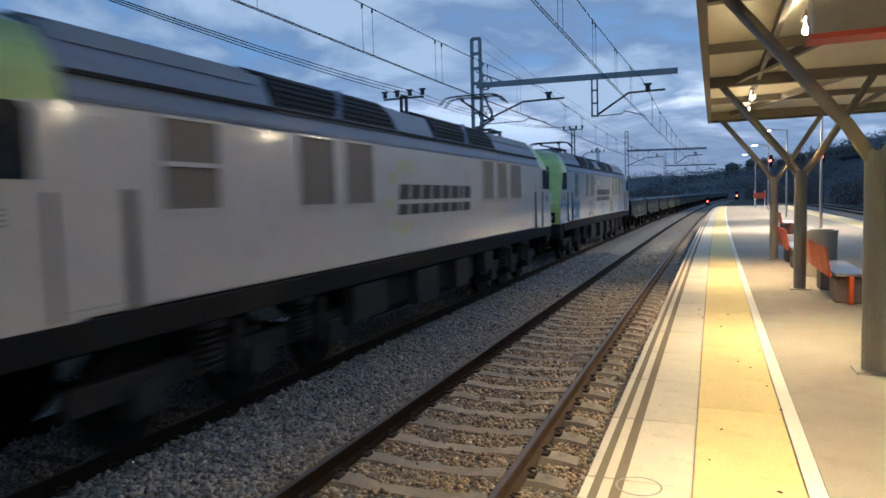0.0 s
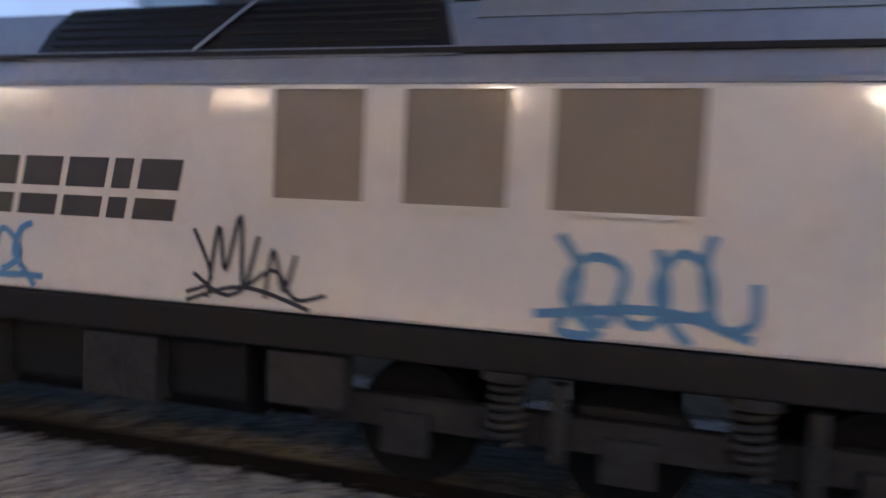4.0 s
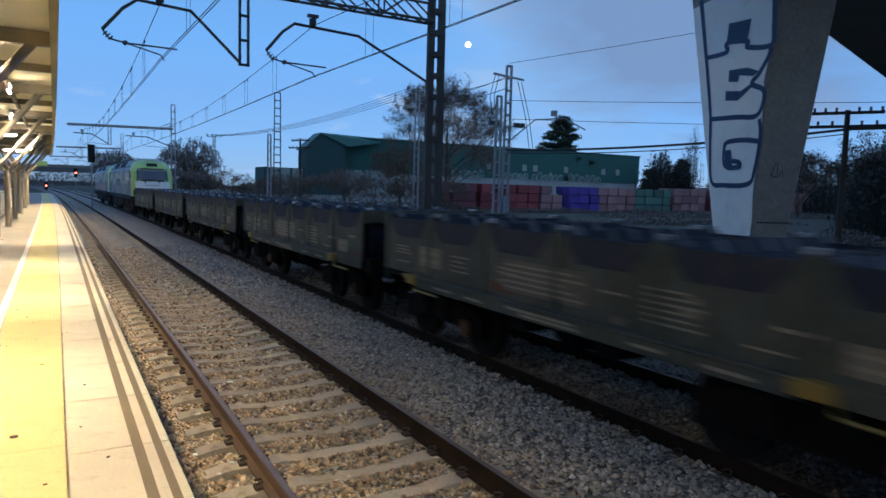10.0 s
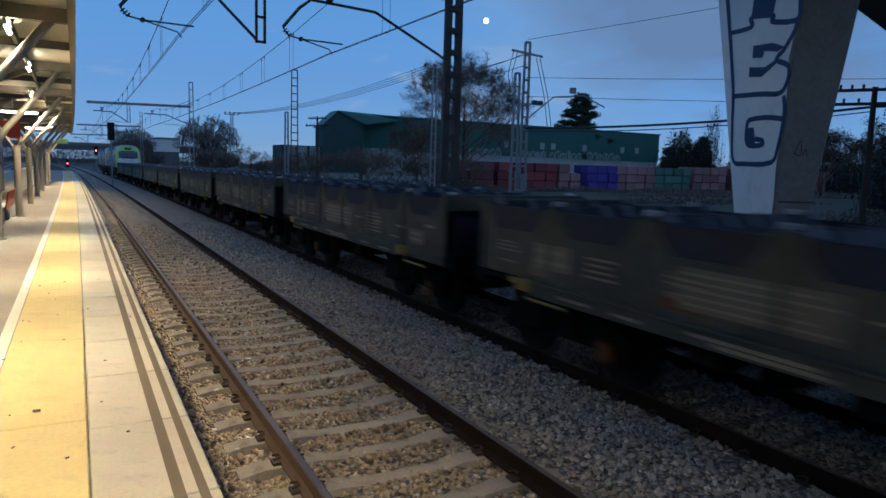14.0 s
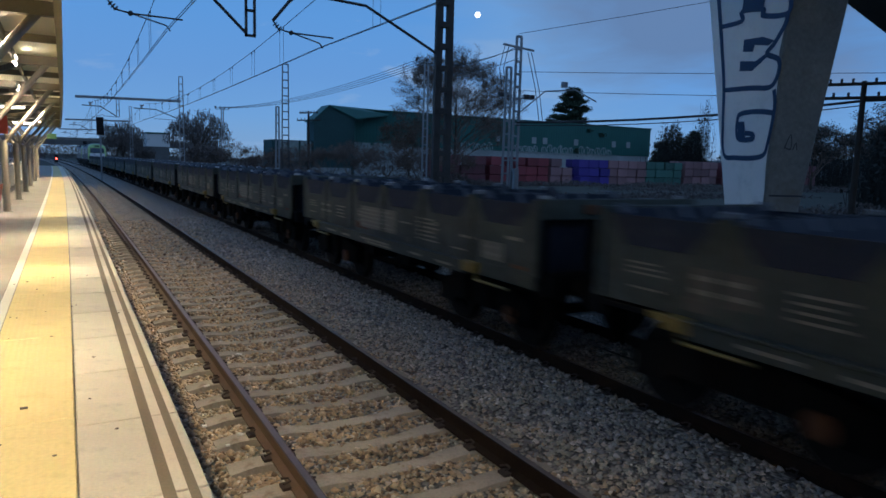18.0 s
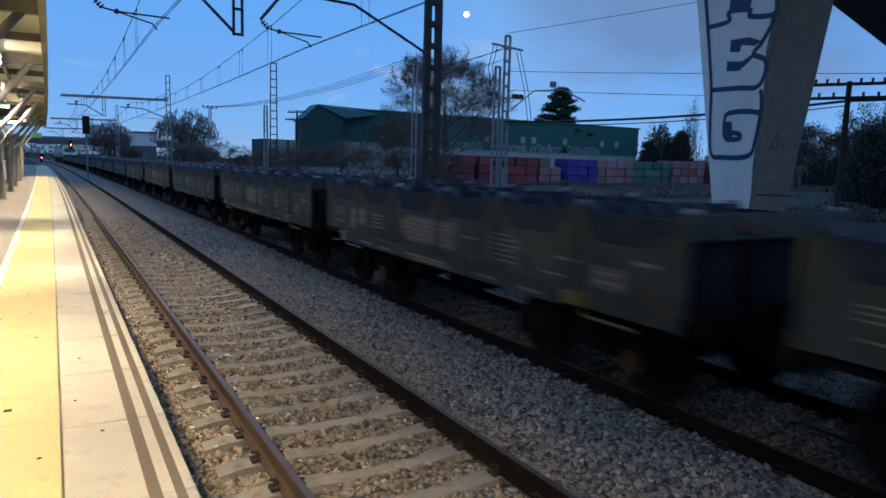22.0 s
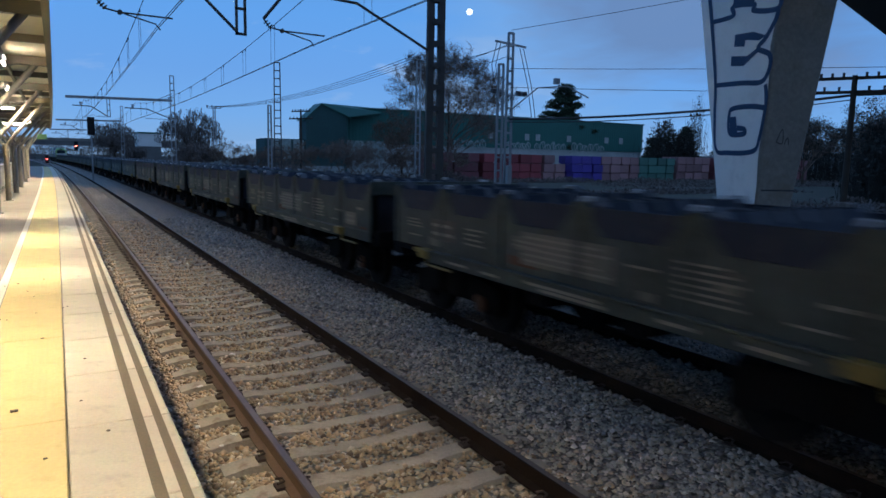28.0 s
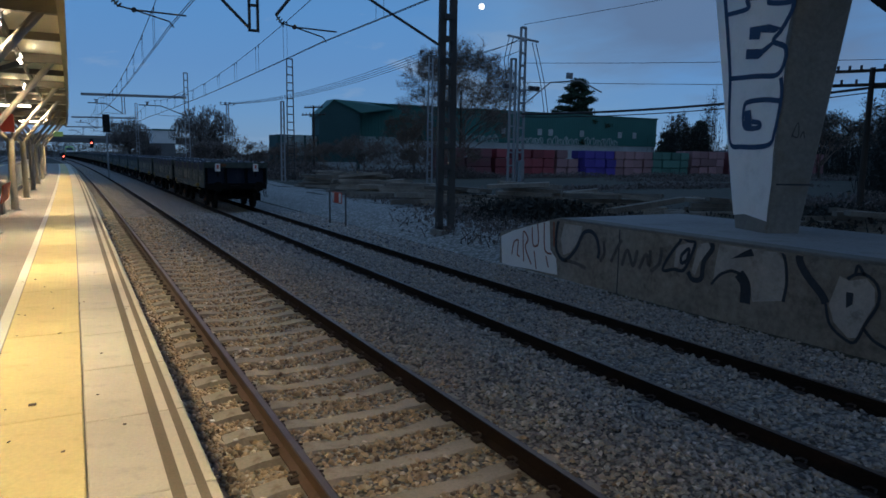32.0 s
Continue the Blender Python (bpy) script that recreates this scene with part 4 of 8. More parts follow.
build_canopy_lamps()

# ---- the train ----
def stroke(g, pts, w, fn, n=5):
    """A painted stroke of width w along smooth points (u, v), laid by fn(u, v)."""
    P = []
    for i in range(len(pts) - 1):
        p0, p1, p2, p3 = (Vector(pts[max(0, min(len(pts) - 1, j))]) for j in (i - 1, i, i + 1, i + 2))
        for k in range(n):
            t = k / n
            P.append(0.5 * ((2 * p1) + (p2 - p0) * t + (2 * p0 - 5 * p1 + 4 * p2 - p3) * t * t + (3 * p1 - p0 - 3 * p2 + p3) * t ** 3))
    P.append(Vector(pts[-1]))
    a, b = [], []
    for i, p in enumerate(P):
        d = P[min(i + 1, len(P) - 1)] - P[max(i - 1, 0)]
        d = d.normalized() if d.length > 1e-6 else Vector((1, 0))
        k = w / 2
        a.append(fn(p.x - d.y * k, p.y + d.x * k))
        b.append(fn(p.x + d.y * k, p.y - d.x * k))
    g.grid([a, b])


def wheelset(parent, y, r, name="wheelset"):
    g = Geo()
    for sx in (-1, 1):
        g.disc((sx * 0.87, 0, 0), (1, 0, 0), r, 0.12, 24)
        g.disc((sx * 0.80, 0, 0), (1, 0, 0), r + 0.03, 0.03, 24)
        for k in range(6):
            a = k * math.pi / 3
            g.box((sx * 0.94, 0.3 * r * 2 * math.cos(a) * 0.8, 0.3 * r * 2 * math.sin(a) * 0.8), (0.02, 0.09, 0.09))
    g.tube([(-1.05, 0, 0), (1.05, 0, 0)], 0.09, 10)
    ob = part(name, g, M["tread"], parent)
    ob.location = (0, y, r)
    return ob


# -- locomotive: z from the rail top, y along it, ends alike --
LW = 1.42            # half width
Z_SILL, Z_SIDE, Z_TOP = 1.48, 3.40, 4.20
ROOF = [(LW, Z_SIDE), (1.40, 3.46), (1.24, 3.80), (1.04, 4.12), (0.60, 4.24), (0.0, 4.27)]
FRONT = [(1.46, 10.42), (1.90, 10.46), (2.18, 10.43), (2.32, 10.36), (2.75, 10.20), (3.28, 10.00), (3.60, 9.88), (3.85, 9.66), (4.05, 9.36), (4.20, 8.95), (4.28, 8.4)]


def half_w(z):
    pts = [(1.05, 1.38), (1.42, LW), (3.40, LW), (3.50, 1.37), (3.80, 1.24), (4.10, 1.02), (4.22, 0.60), (4.28, 0.15)]
    return float(np.interp(z, [p[0] for p in pts], [p[1] for p in pts]))


def front_y(z):
    return float(np.interp(z, [p[0] for p in FRONT], [p[1] for p in FRONT]))


def nose(u, z, off=0.0):
    """A point of the cab front: u from -1 to 1 across it at height z."""
    w, y = half_w(z) + off * 0.2, front_y(z) + off
    a = abs(u)
    bend = 0.0 if a < 0.45 else 0.55 * ((a - 0.45) / 0.55) ** 2.2
    return (u * w, y - bend - 0.03 * u * u, z)


def cab_geo(y0=8.35):
    g = Geo()
    us = [-1, -0.97, -0.9, -0.8, -0.65, -0.4, -0.15, 0.15, 0.4, 0.65, 0.8, 0.9, 0.97, 1]
    rows = []
    for z, _ in FRONT:
        w = half_w(z)
        rows.append([(-w, y0, z)] + [nose(u, z) for u in us] + [(w, y0, z)])
    g.grid(rows)
    n = len(rows[0])
    m = len(g.v)
    g.f += [tuple(range(m - n, m)), tuple(reversed(range(n)))]
    g.f.append(tuple([i * n for i in range(len(rows))] + [i * n + n - 1 for i in reversed(range(len(rows)))]))
    return g


def nose_patch(u0, u1, z0, z1, off, nu=6, nz=4, inset=0.0):
    g = Geo()
    g.grid([[nose(u0 + (u1 - u0) * (i / nu) * (1) + inset * (0.5 - i / nu) * (j / nz), z0 + (z1 - z0) * j / nz, off) for i in range(nu + 1)] for j in range(nz + 1)])
    return g


def end_parts(lo, s):
    """Cab and fittings of one end; s = 1 or -1."""
    flip = Matrix.Diagonal((s, s, 1, 1))

    def put(name, g, mat, label="", parent=None, **kw):
        g.v = [tuple(flip @ Vector(p)) for p in g.v]
        return part(name, g, M[mat], parent or lo, label, **kw)
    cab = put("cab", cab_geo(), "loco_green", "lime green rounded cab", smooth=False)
    md = cab.modifiers.new("soft", "BEVEL")
    md.width, md.segments, md.limit_method, md.angle_limit = 0.05, 2, "ANGLE", radians(28)
    put("windscreen_frame", nose_patch(-0.76, 0.76, 2.58, 3.53, 0.010, inset=0.06), "loco_black", "black windscreen surround", cab, recalc=False)
    put("windscreen_pane", nose_patch(-0.71, 0.71, 2.66, 3.45, 0.020, nu=10, inset=0.05), "windscreen", "dark glazed windscreen", cab, recalc=False)
    put("sun_visor", nose_patch(-0.70, 0.70, 3.34, 3.45, 0.024, nu=10), "loco_grille", "pale raised blind along the top", cab, recalc=False)
    for u in (-0.30, 0.36):
        w = Geo()
        w.tube([Vector(nose(u, 2.56, 0.05)), Vector(nose(u - 0.26, 2.72, 0.05))], 0.014, 5)
        w.tube([Vector(nose(u - 0.05, 2.70, 0.055)), Vector(nose(u - 0.50, 2.74, 0.055))], 0.012, 5)
        w.box(nose(u, 2.52, 0.04), (0.08, 0.06, 0.14))
        put("wiper", w, "loco_black", "", cab)
    put("white_band", nose_patch(-0.82, 0.82, 2.02, 2.56, 0.012, nu=10), "loco_white", "white band below the windscreen", cab, recalc=False)
    put("band_step", nose_patch(-0.84, 0.84, 1.97, 2.02, 0.05, nu=10), "loco_gear", "dark step under the white band", cab, recalc=False)
    for i in range(8):
        u = -0.30 + i * 0.085
        bar = Geo().grid([[nose(u, 2.24, 0.02), nose(u + 0.045, 2.24, 0.02)], [nose(u + 0.012, 2.31, 0.02), nose(u + 0.057, 2.31, 0.02)]])
        put("letter_block", bar, "letter", "", cab, recalc=False)
    put("destination_box", nose_patch(-0.30, 0.30, 3.68, 3.92, 0.03), "loco_black", "dark roof display window", cab, recalc=False)
    for sx in (-1, 1):
        b = Geo()
        c = Vector(nose(sx * 0.80, 1.70, 0.0))
        b.box(c, (0.34, 0.16, 0.36))
        hl = put("headlight_housing", b, "loco_black", "black headlight housing", cab)
        put("headlight", Geo().disc(c + Vector((sx * 0.02, 0.09, 0)), (0, 1, 0), 0.10, 0.03, 16), "steel", "unlit headlight", hl)
        rail = Geo()
        rail.tube([Vector(nose(sx * 0.98, 2.0, 0.06)), Vector(nose(sx * 0.75, 2.0, 0.10)), Vector(nose(sx * 0.75, 1.4, 0.10))], 0.018, 6)
        put("handrail", rail, "loco_green", "", cab)
        # side window, door and step recess
        x = sx * (LW + 0.012)
        w = Geo()
        poly = [(8.72, 2.70), (9.56, 2.70), (9.50, 2.86), (9.28, 3.32), (8.78, 3.32), (8.72, 3.24)]
        w.prism(poly, lambda u, v, d: (x + sx * d, u, v), -0.02, 0.006)
        wsd = Geo()
        wsd.prism([(8.34, 1.46), (9.86, 1.46), (9.82, 1.9), (9.72, 2.4), (9.56, 2.75), (9.30, 3.10), (8.9, 3.32), (8.34, 3.39)], lambda u, v, d: (sx * (LW + d), u, v), -0.02, 0.006)
        put("cab_side", wsd, "loco_white", "white cab side below the green front", cab)
        vent = put("cab_vent", Geo().span((min(x, x + sx * 0.012), 9.02, 2.30), (max(x, x + sx * 0.012), 9.40, 2.50)), "loco_white", "small louvred vent", cab)
        for q in range(4):
            put("vent_slot", Geo().span((min(x, x + sx * 0.02), 9.05, 2.325 + q * 0.042), (max(x, x + sx * 0.02), 9.37, 2.345 + q * 0.042)), "loco_black", "", vent)
        sw = put("side_window", w, "glass", "black cab side window", cab)
        d = Geo().span((min(sx * 1.40, sx * 1.432), 7.86, 1.56), (max(sx * 1.40, sx * 1.432), 8.50, 3.30))
        dr = put("cab_door", d, "loco_white", "white cab door", bevel=0.03)
        for yy in (7.76, 8.60):
            hr = Geo()
            hr.tube([(sx * 1.45, yy, 1.5), (sx * 1.45, yy, 2.6)], 0.02, 6)
            hr.box((sx * 1.415, yy, 2.05), (0.02, 0.14, 1.15))
            put("door_rail", hr, "loco_grille", "grab rail beside the door", dr)
    # headstock, buffers, coupler, plough
    h = Geo()
    rows = []
    for z, k in ((0.95, 0.97), (1.15, 1.0), (1.455, 1.0)):
        rows.append([(-1.40, 9.3, z)] + [(nose(u, 1.5)[0] * k, nose(u, 1.5)[1] * k + 0.03, z) for u in (-1, -0.9, -0.7, -0.4, 0, 0.4, 0.7, 0.9, 1)] + [(1.40, 9.3, z)])
    h.grid(rows, close=True)
    h.f += [tuple(range(11)), tuple(range(22, 33))]
    h.box((0, 10.0, 0.76), (2.0, 0.14, 0.42))
    hs = put("headstock", h, "loco_frame", "dark buffer beam and plough", bevel=0.03)
    for sx in (-1, 1):
        b = Geo()
        b.tube([(sx * 0.875, 10.30, 1.02), (sx * 0.875, 10.55, 1.02)], 0.10, 12)
        b.disc((sx * 0.875, 10.58, 1.02), (0, 1, 0), 0.23, 0.05, 18)
        put("buffer", b, "bogie", "", hs)
    put("coupler", Geo().box((0, 10.45, 1.0), (0.12, 0.3, 0.16)), "bogie", "", hs)
    put("air_hose", Geo().tube([(0.35, 10.4, 0.9), (0.36, 10.5, 0.55), (0.34, 10.58, 0.8)], 0.03, 6), "bogie", "", hs)


def build_loco():
    lo = thing("locomotive", "white and lime green locomotive with spray-painted sides and grey roof", "locomotive", group="locomotives")
    yb = 8.35
    body = Geo()
    prof = [(-LW, Z_SILL), (LW, Z_SILL), (LW, Z_SIDE), (-LW, Z_SIDE)]
    body.prism(prof, lambda u, v, d: (u, d, v), -yb, yb)
    part("body_side", body, M["loco_white"], lo, "white body with dull dirt", bevel=0.04)
    roof = Geo()
    rp = ROOF + [(-x, z) for x, z in reversed(ROOF[:-1])]
    roof.prism(rp, lambda u, v, d: (u, d, v), -yb, yb)
    part("roof", roof, M["loco_roof"], lo, "blue-grey sloping roof")
    part("roof_band", Geo().span((-LW - 0.008, -yb, 3.39), (LW + 0.008, yb, 3.43)), M["loco_roof"], lo)
    # dark intakes and fans along the roof edges
    segs = [(-5.3, -1.6), (0.1, 4.2)]
    for a, b in segs:
        for sx in (-1, 1):
            g = Geo()
            poly = [(1.315, 3.68), (1.215, 3.95), (1.045, 4.17), (0.60, 4.32), (0.50, 3.9), (1.0, 3.6)]
            g.add([(x * sx, e + lean * (z - 3.68), z) for e, lean in ((a, 0.35), (b, -0.35)) for x, z in poly],
                  [tuple(range(5, -1, -1)), tuple(range(6, 12))] + [(i, (i + 1) % 6, 6 + (i + 1) % 6, 6 + i) for i in range(6)])
            rg = part("roof_intake", g, M["loco_black"], lo, "black roof intake grille", bevel=0.02)
            part("intake_frame", Geo().beam((sx * 1.33, a - 0.04, 3.66), (sx * 1.33, b + 0.04, 3.66), 0.04, 0.07), M["loco_roof"], rg, "grey frame under the intake")
            c = (a + b) / 2
            part("intake_bar", Geo().beam((sx * 1.32, c - 0.30, 3.69), (sx * 1.06, c + 0.14, 4.18), 0.16, 0.03), M["loco_roof"], rg, "pale slanting bar")
            for k in range(1, 6):
                z = 3.68 + 0.085 * k
                xx = float(np.interp(z, [3.68, 3.95, 4.17], [1.315, 1.215, 1.045])) + 0.004
                part("louvre", Geo().beam((sx * xx, a + 0.2, z), (sx * xx, b - 0.2, z), 0.02, 0.018), M["loco_frame"], rg)
    for sx in (-1, 1):
        part("roof_gutter", Geo().beam((sx * 1.335, -8.3, 3.66), (sx * 1.335, 8.3, 3.66), 0.05, 0.045), M["loco_black"], lo, "dark gutter line along the roof")
        part("top_cover", Geo().prism([(sx * 1.16, 3.96), (sx * 1.03, 4.16), (sx * 0.58, 4.285), (0, 4.30), (0, 3.9)], lambda u, v, d: (u, d, v), 4.35, 8.2), M["cover"], lo, "pale grey roof cover")
        part("top_cover", Geo().prism([(sx * 1.16, 3.96), (sx * 1.03, 4.16), (sx * 0.58, 4.285), (0, 4.30), (0, 3.9)], lambda u, v, d: (u, d, v), -8.2, -5.45), M["cover"], lo, "pale grey roof cover")
    for y in (-3.4, 1.0, 3.2):
        f = Geo()
        f.disc((0, y, 4.2), (0, 0, 1), 0.6, 0.12, 20)
        f.disc((0, y, 4.27), (0, 0, 1), 0.15, 0.06, 12)
        part("roof_fan", f, M["loco_black"], lo)
    for a, b in ((-1.3, -0.1), (5.0, 6.4)):
        g = Geo().span((-0.55, a, 4.12), (0.55, b, 4.30))
        part("exhaust_cowl", g, M["loco_roof"], lo, bevel=0.03)
    # side grilles in pairs and a single one, with light frames
    for sx in (-1, 1):
        q = sx
        for a, b, z0, z1 in ((-7.35, -6.5, 2.41, 3.36), (-4.94, -4.06, 2.41, 3.36), (-3.73, -2.85, 2.41, 3.36), (2.70, 3.54, 2.43, 3.36), (3.84, 4.71, 2.43, 3.36), (5.01, 6.10, 2.43, 3.36)):
            a, b = (a, b) if sx > 0 else (-b, -a)
            g = Geo().span((min(q * 1.40, q * 1.428), a, z0), (max(q * 1.40, q * 1.428), b, z1))
            gr = part("side_grille", g, M["loco_grille"], lo, "beige-grey meshed side grille", bevel=0.01)
            fr = Geo()
            x = q * 1.43
            for p0, p1 in (((x, a, z0), (x, b, z0)), ((x, a, z1), (x, b, z1)), ((x, a, z0), (x, a, z1)), ((x, b, z0), (x, b, z1))):
                fr.beam(p0, p1, 0.035, 0.035)
            if b - a < 1.05 and (b + a) * sx < 0 and abs(a + b) > 13:
                fr.beam((x, a, (z0 + z1) / 2), (x, b, (z0 + z1) / 2), 0.05, 0.05)
            part("grille_frame", fr, M["loco_white"], gr)
        # livery: a row of dark letter blocks and a ring of green squares
        x = q * (LW + 0.006)
        k = -1 if sx > 0 else 1      # reading direction seen from outside

        def on_side(u, v, x=x, k=k):
            return (x, -k * u, v)
        # two rows of plain slanted bars in the place of the operator's name
        for i in range(8):
            u, w = -1.97 + i * 0.50 + (0.0 if i < 7 else -0.22), 0.43 if i != 6 else 0.20
            block = Geo()
            for b0, b1 in ((0.0, 0.19), (0.27, 0.54)):
                block.add([(x, -k * (u + a_ + 0.2 * b_), 2.2 + b_) for a_, b_ in ((0, b0), (w, b0), (w, b1), (0, b1))], [(0, 1, 2, 3)])
            part("livery_bar", block, M["letter"], lo, "dark grey slanted livery bars", recalc=False)
        for i, (cu, cv) in enumerate(((-1.45, 3.05), (-1.81, 3.05), (-2.14, 2.83), (-2.29, 2.42), (-2.14, 2.02), (-1.85, 1.89), (-1.58, 1.99))):
            r = 0.115 - 0.006 * i
            part("livery_square", Geo().add([on_side(cu - r, cv - r), on_side(cu + r, cv - r), on_side(cu + r, cv + r), on_side(cu - r, cv + r)], [(0, 1, 2, 3)]),
                 M["leaf_mark"], lo, "pale green square", recalc=False)
    # underframe
    part("sill", Geo().span((-1.44, -9.4, 1.18), (1.44, 9.4, 1.47)), M["loco_frame"], lo, "dark grey side sill", bevel=0.02)
    t = Geo().prism([(-1.25, 1.18), (1.25, 1.18), (1.25, 0.62), (0.95, 0.40), (-0.95, 0.40), (-1.25, 0.62)], lambda u, v, d: (u, d, v), -2.2, 2.4)
    part("fuel_tank", t, M["loco_frame"], lo, "grey fuel tank", bevel=0.03)
    for a, b, z in ((-3.6, -2.5, 0.6), (2.7, 3.4, 0.7), (-1.2, -0.2, 0.5), (0.8, 1.6, 0.55)):
        for sx in (-1, 1):
            part("equipment_box", Geo().span((sx * 1.30 - 0.13, a, z), (sx * 1.30 + 0.13, b, 1.15)), M["loco_gear"], lo, bevel=0.02)
    for s in (-1, 1):
        bg = Geo()
        for sx in (-1, 1):
            bg.span((sx * 1.12 - 0.08, s * 5.7 - 2.7, 0.55), (sx * 1.12 + 0.08, s * 5.7 + 2.7, 0.82))
            for dy in (-1.8, 0, 1.8):
                bg.box((sx * 1.15, s * 5.7 + dy, 0.53), (0.26, 0.42, 0.36))
        bg.box((0, s * 5.7, 0.75), (2.0, 0.8, 0.25))
        bo = part("bogie", bg, M["loco_gear"], lo, "grimy three-axle bogie", bevel=0.02)
        for dy in (-1.8, 0, 1.8):
            wheelset(bo, s * 5.7 + dy, 0.53)
        for sx in (-1, 1):
            for dy in (-0.95, 0.85):
                sp = Geo()
                y = s * 5.7 + dy
                sp.tube([(sx * 1.24 + 0.13 * math.cos(a * 0.6), y + 0.13 * math.sin(a * 0.6), 0.58 + a * 0.0072) for a in range(74)], 0.028, 6)
                part("coil_spring", sp, M["loco_gear"], bo, "grey coil spring")
                part("damper", Geo().tube([(sx * 1.30, y + 0.42, 0.50), (sx * 1.34, y + 0.42, 1.12)], 0.07, 10), M["loco_gear"], bo, "grey damper")
                part("spring_seat", Geo().disc((sx * 1.24, y, 1.14), (0, 0, 1), 0.22, 0.08, 14), M["loco_gear"], bo)
    for s in (-1, 1):
        end_parts(lo, s)
    return lo


def loco_paint(lo, side_tags):
    """Spray-paint tags on the side towards the platform (x = +)."""
    x = LW + 0.014
    for y0, z0, h, mat, label, lines in side_tags:
        g = Geo()
        for ln in lines:
            stroke(g, ln, 0.10 if mat != "spray_black" else 0.055, lambda u, v: (x, y0 + u * h, z0 + v * h))
        tagged(part("spray_tag", g, M[mat], lo, label, recalc=False), kind="stuff")


def scribble(seed, n, wide=0.42):
    """Loops and hooks of an unreadable spray tag, n strokes side by side."""
    rng = random.Random(seed)
    out = []
    for k in range(n):
        u, a, turn = k * wide, rng.uniform(0, 6.28), rng.choice((-1, 1)) * rng.uniform(0.8, 1.25)
        rx, ry = wide * rng.uniform(0.45, 0.75), rng.uniform(0.3, 0.5)
        pts = [(u + rx * math.cos(a + turn * i) * rng.uniform(0.7, 1.2), 0.5 + ry * math.sin(a + turn * i) + rng.gauss(0, 0.07)) for i in range(rng.choice((4, 5, 6)))]
        if rng.random() < 0.6:
            pts.append((u + rng.uniform(-0.2, 0.5), rng.choice((-0.05, 1.05))))
        out.append(pts)
    out.append([(rng.uniform(-0.3, 0), rng.uniform(-0.1, 0.15)), (n * wide * 0.5, rng.uniform(0.0, 0.3)), (n * wide * rng.uniform(0.8, 1.1), rng.uniform(-0.1, 0.2))])
    return out


TAG_B = [[(0, 0.1), (0.35, 0.3), (0.1, 0.9)], [(0.3, 0.05), (0.45, 0.95), (0.55, 0.4), (0.75, 1.1), (0.8, 0.2), (1.0, 0.85)], [(0.1, 0.35), (0.6, 0.1), (1.2, 0.45), (1.5, 0.12), (1.9, 0.2)],
         [(1.1, 0.1), (1.2, 0.7), (1.35, 0.2), (1.5, 0.65)], [(0.0, 0.0), (0.8, 0.22), (1.7, 0.0)]]


# -- coil wagon --
WL, WP = 10.4, 9.25      # pitch over couplers and length of the body
ZW0, ZW1 = 1.09, 2.04    # body side below the troughs' rims, peaks


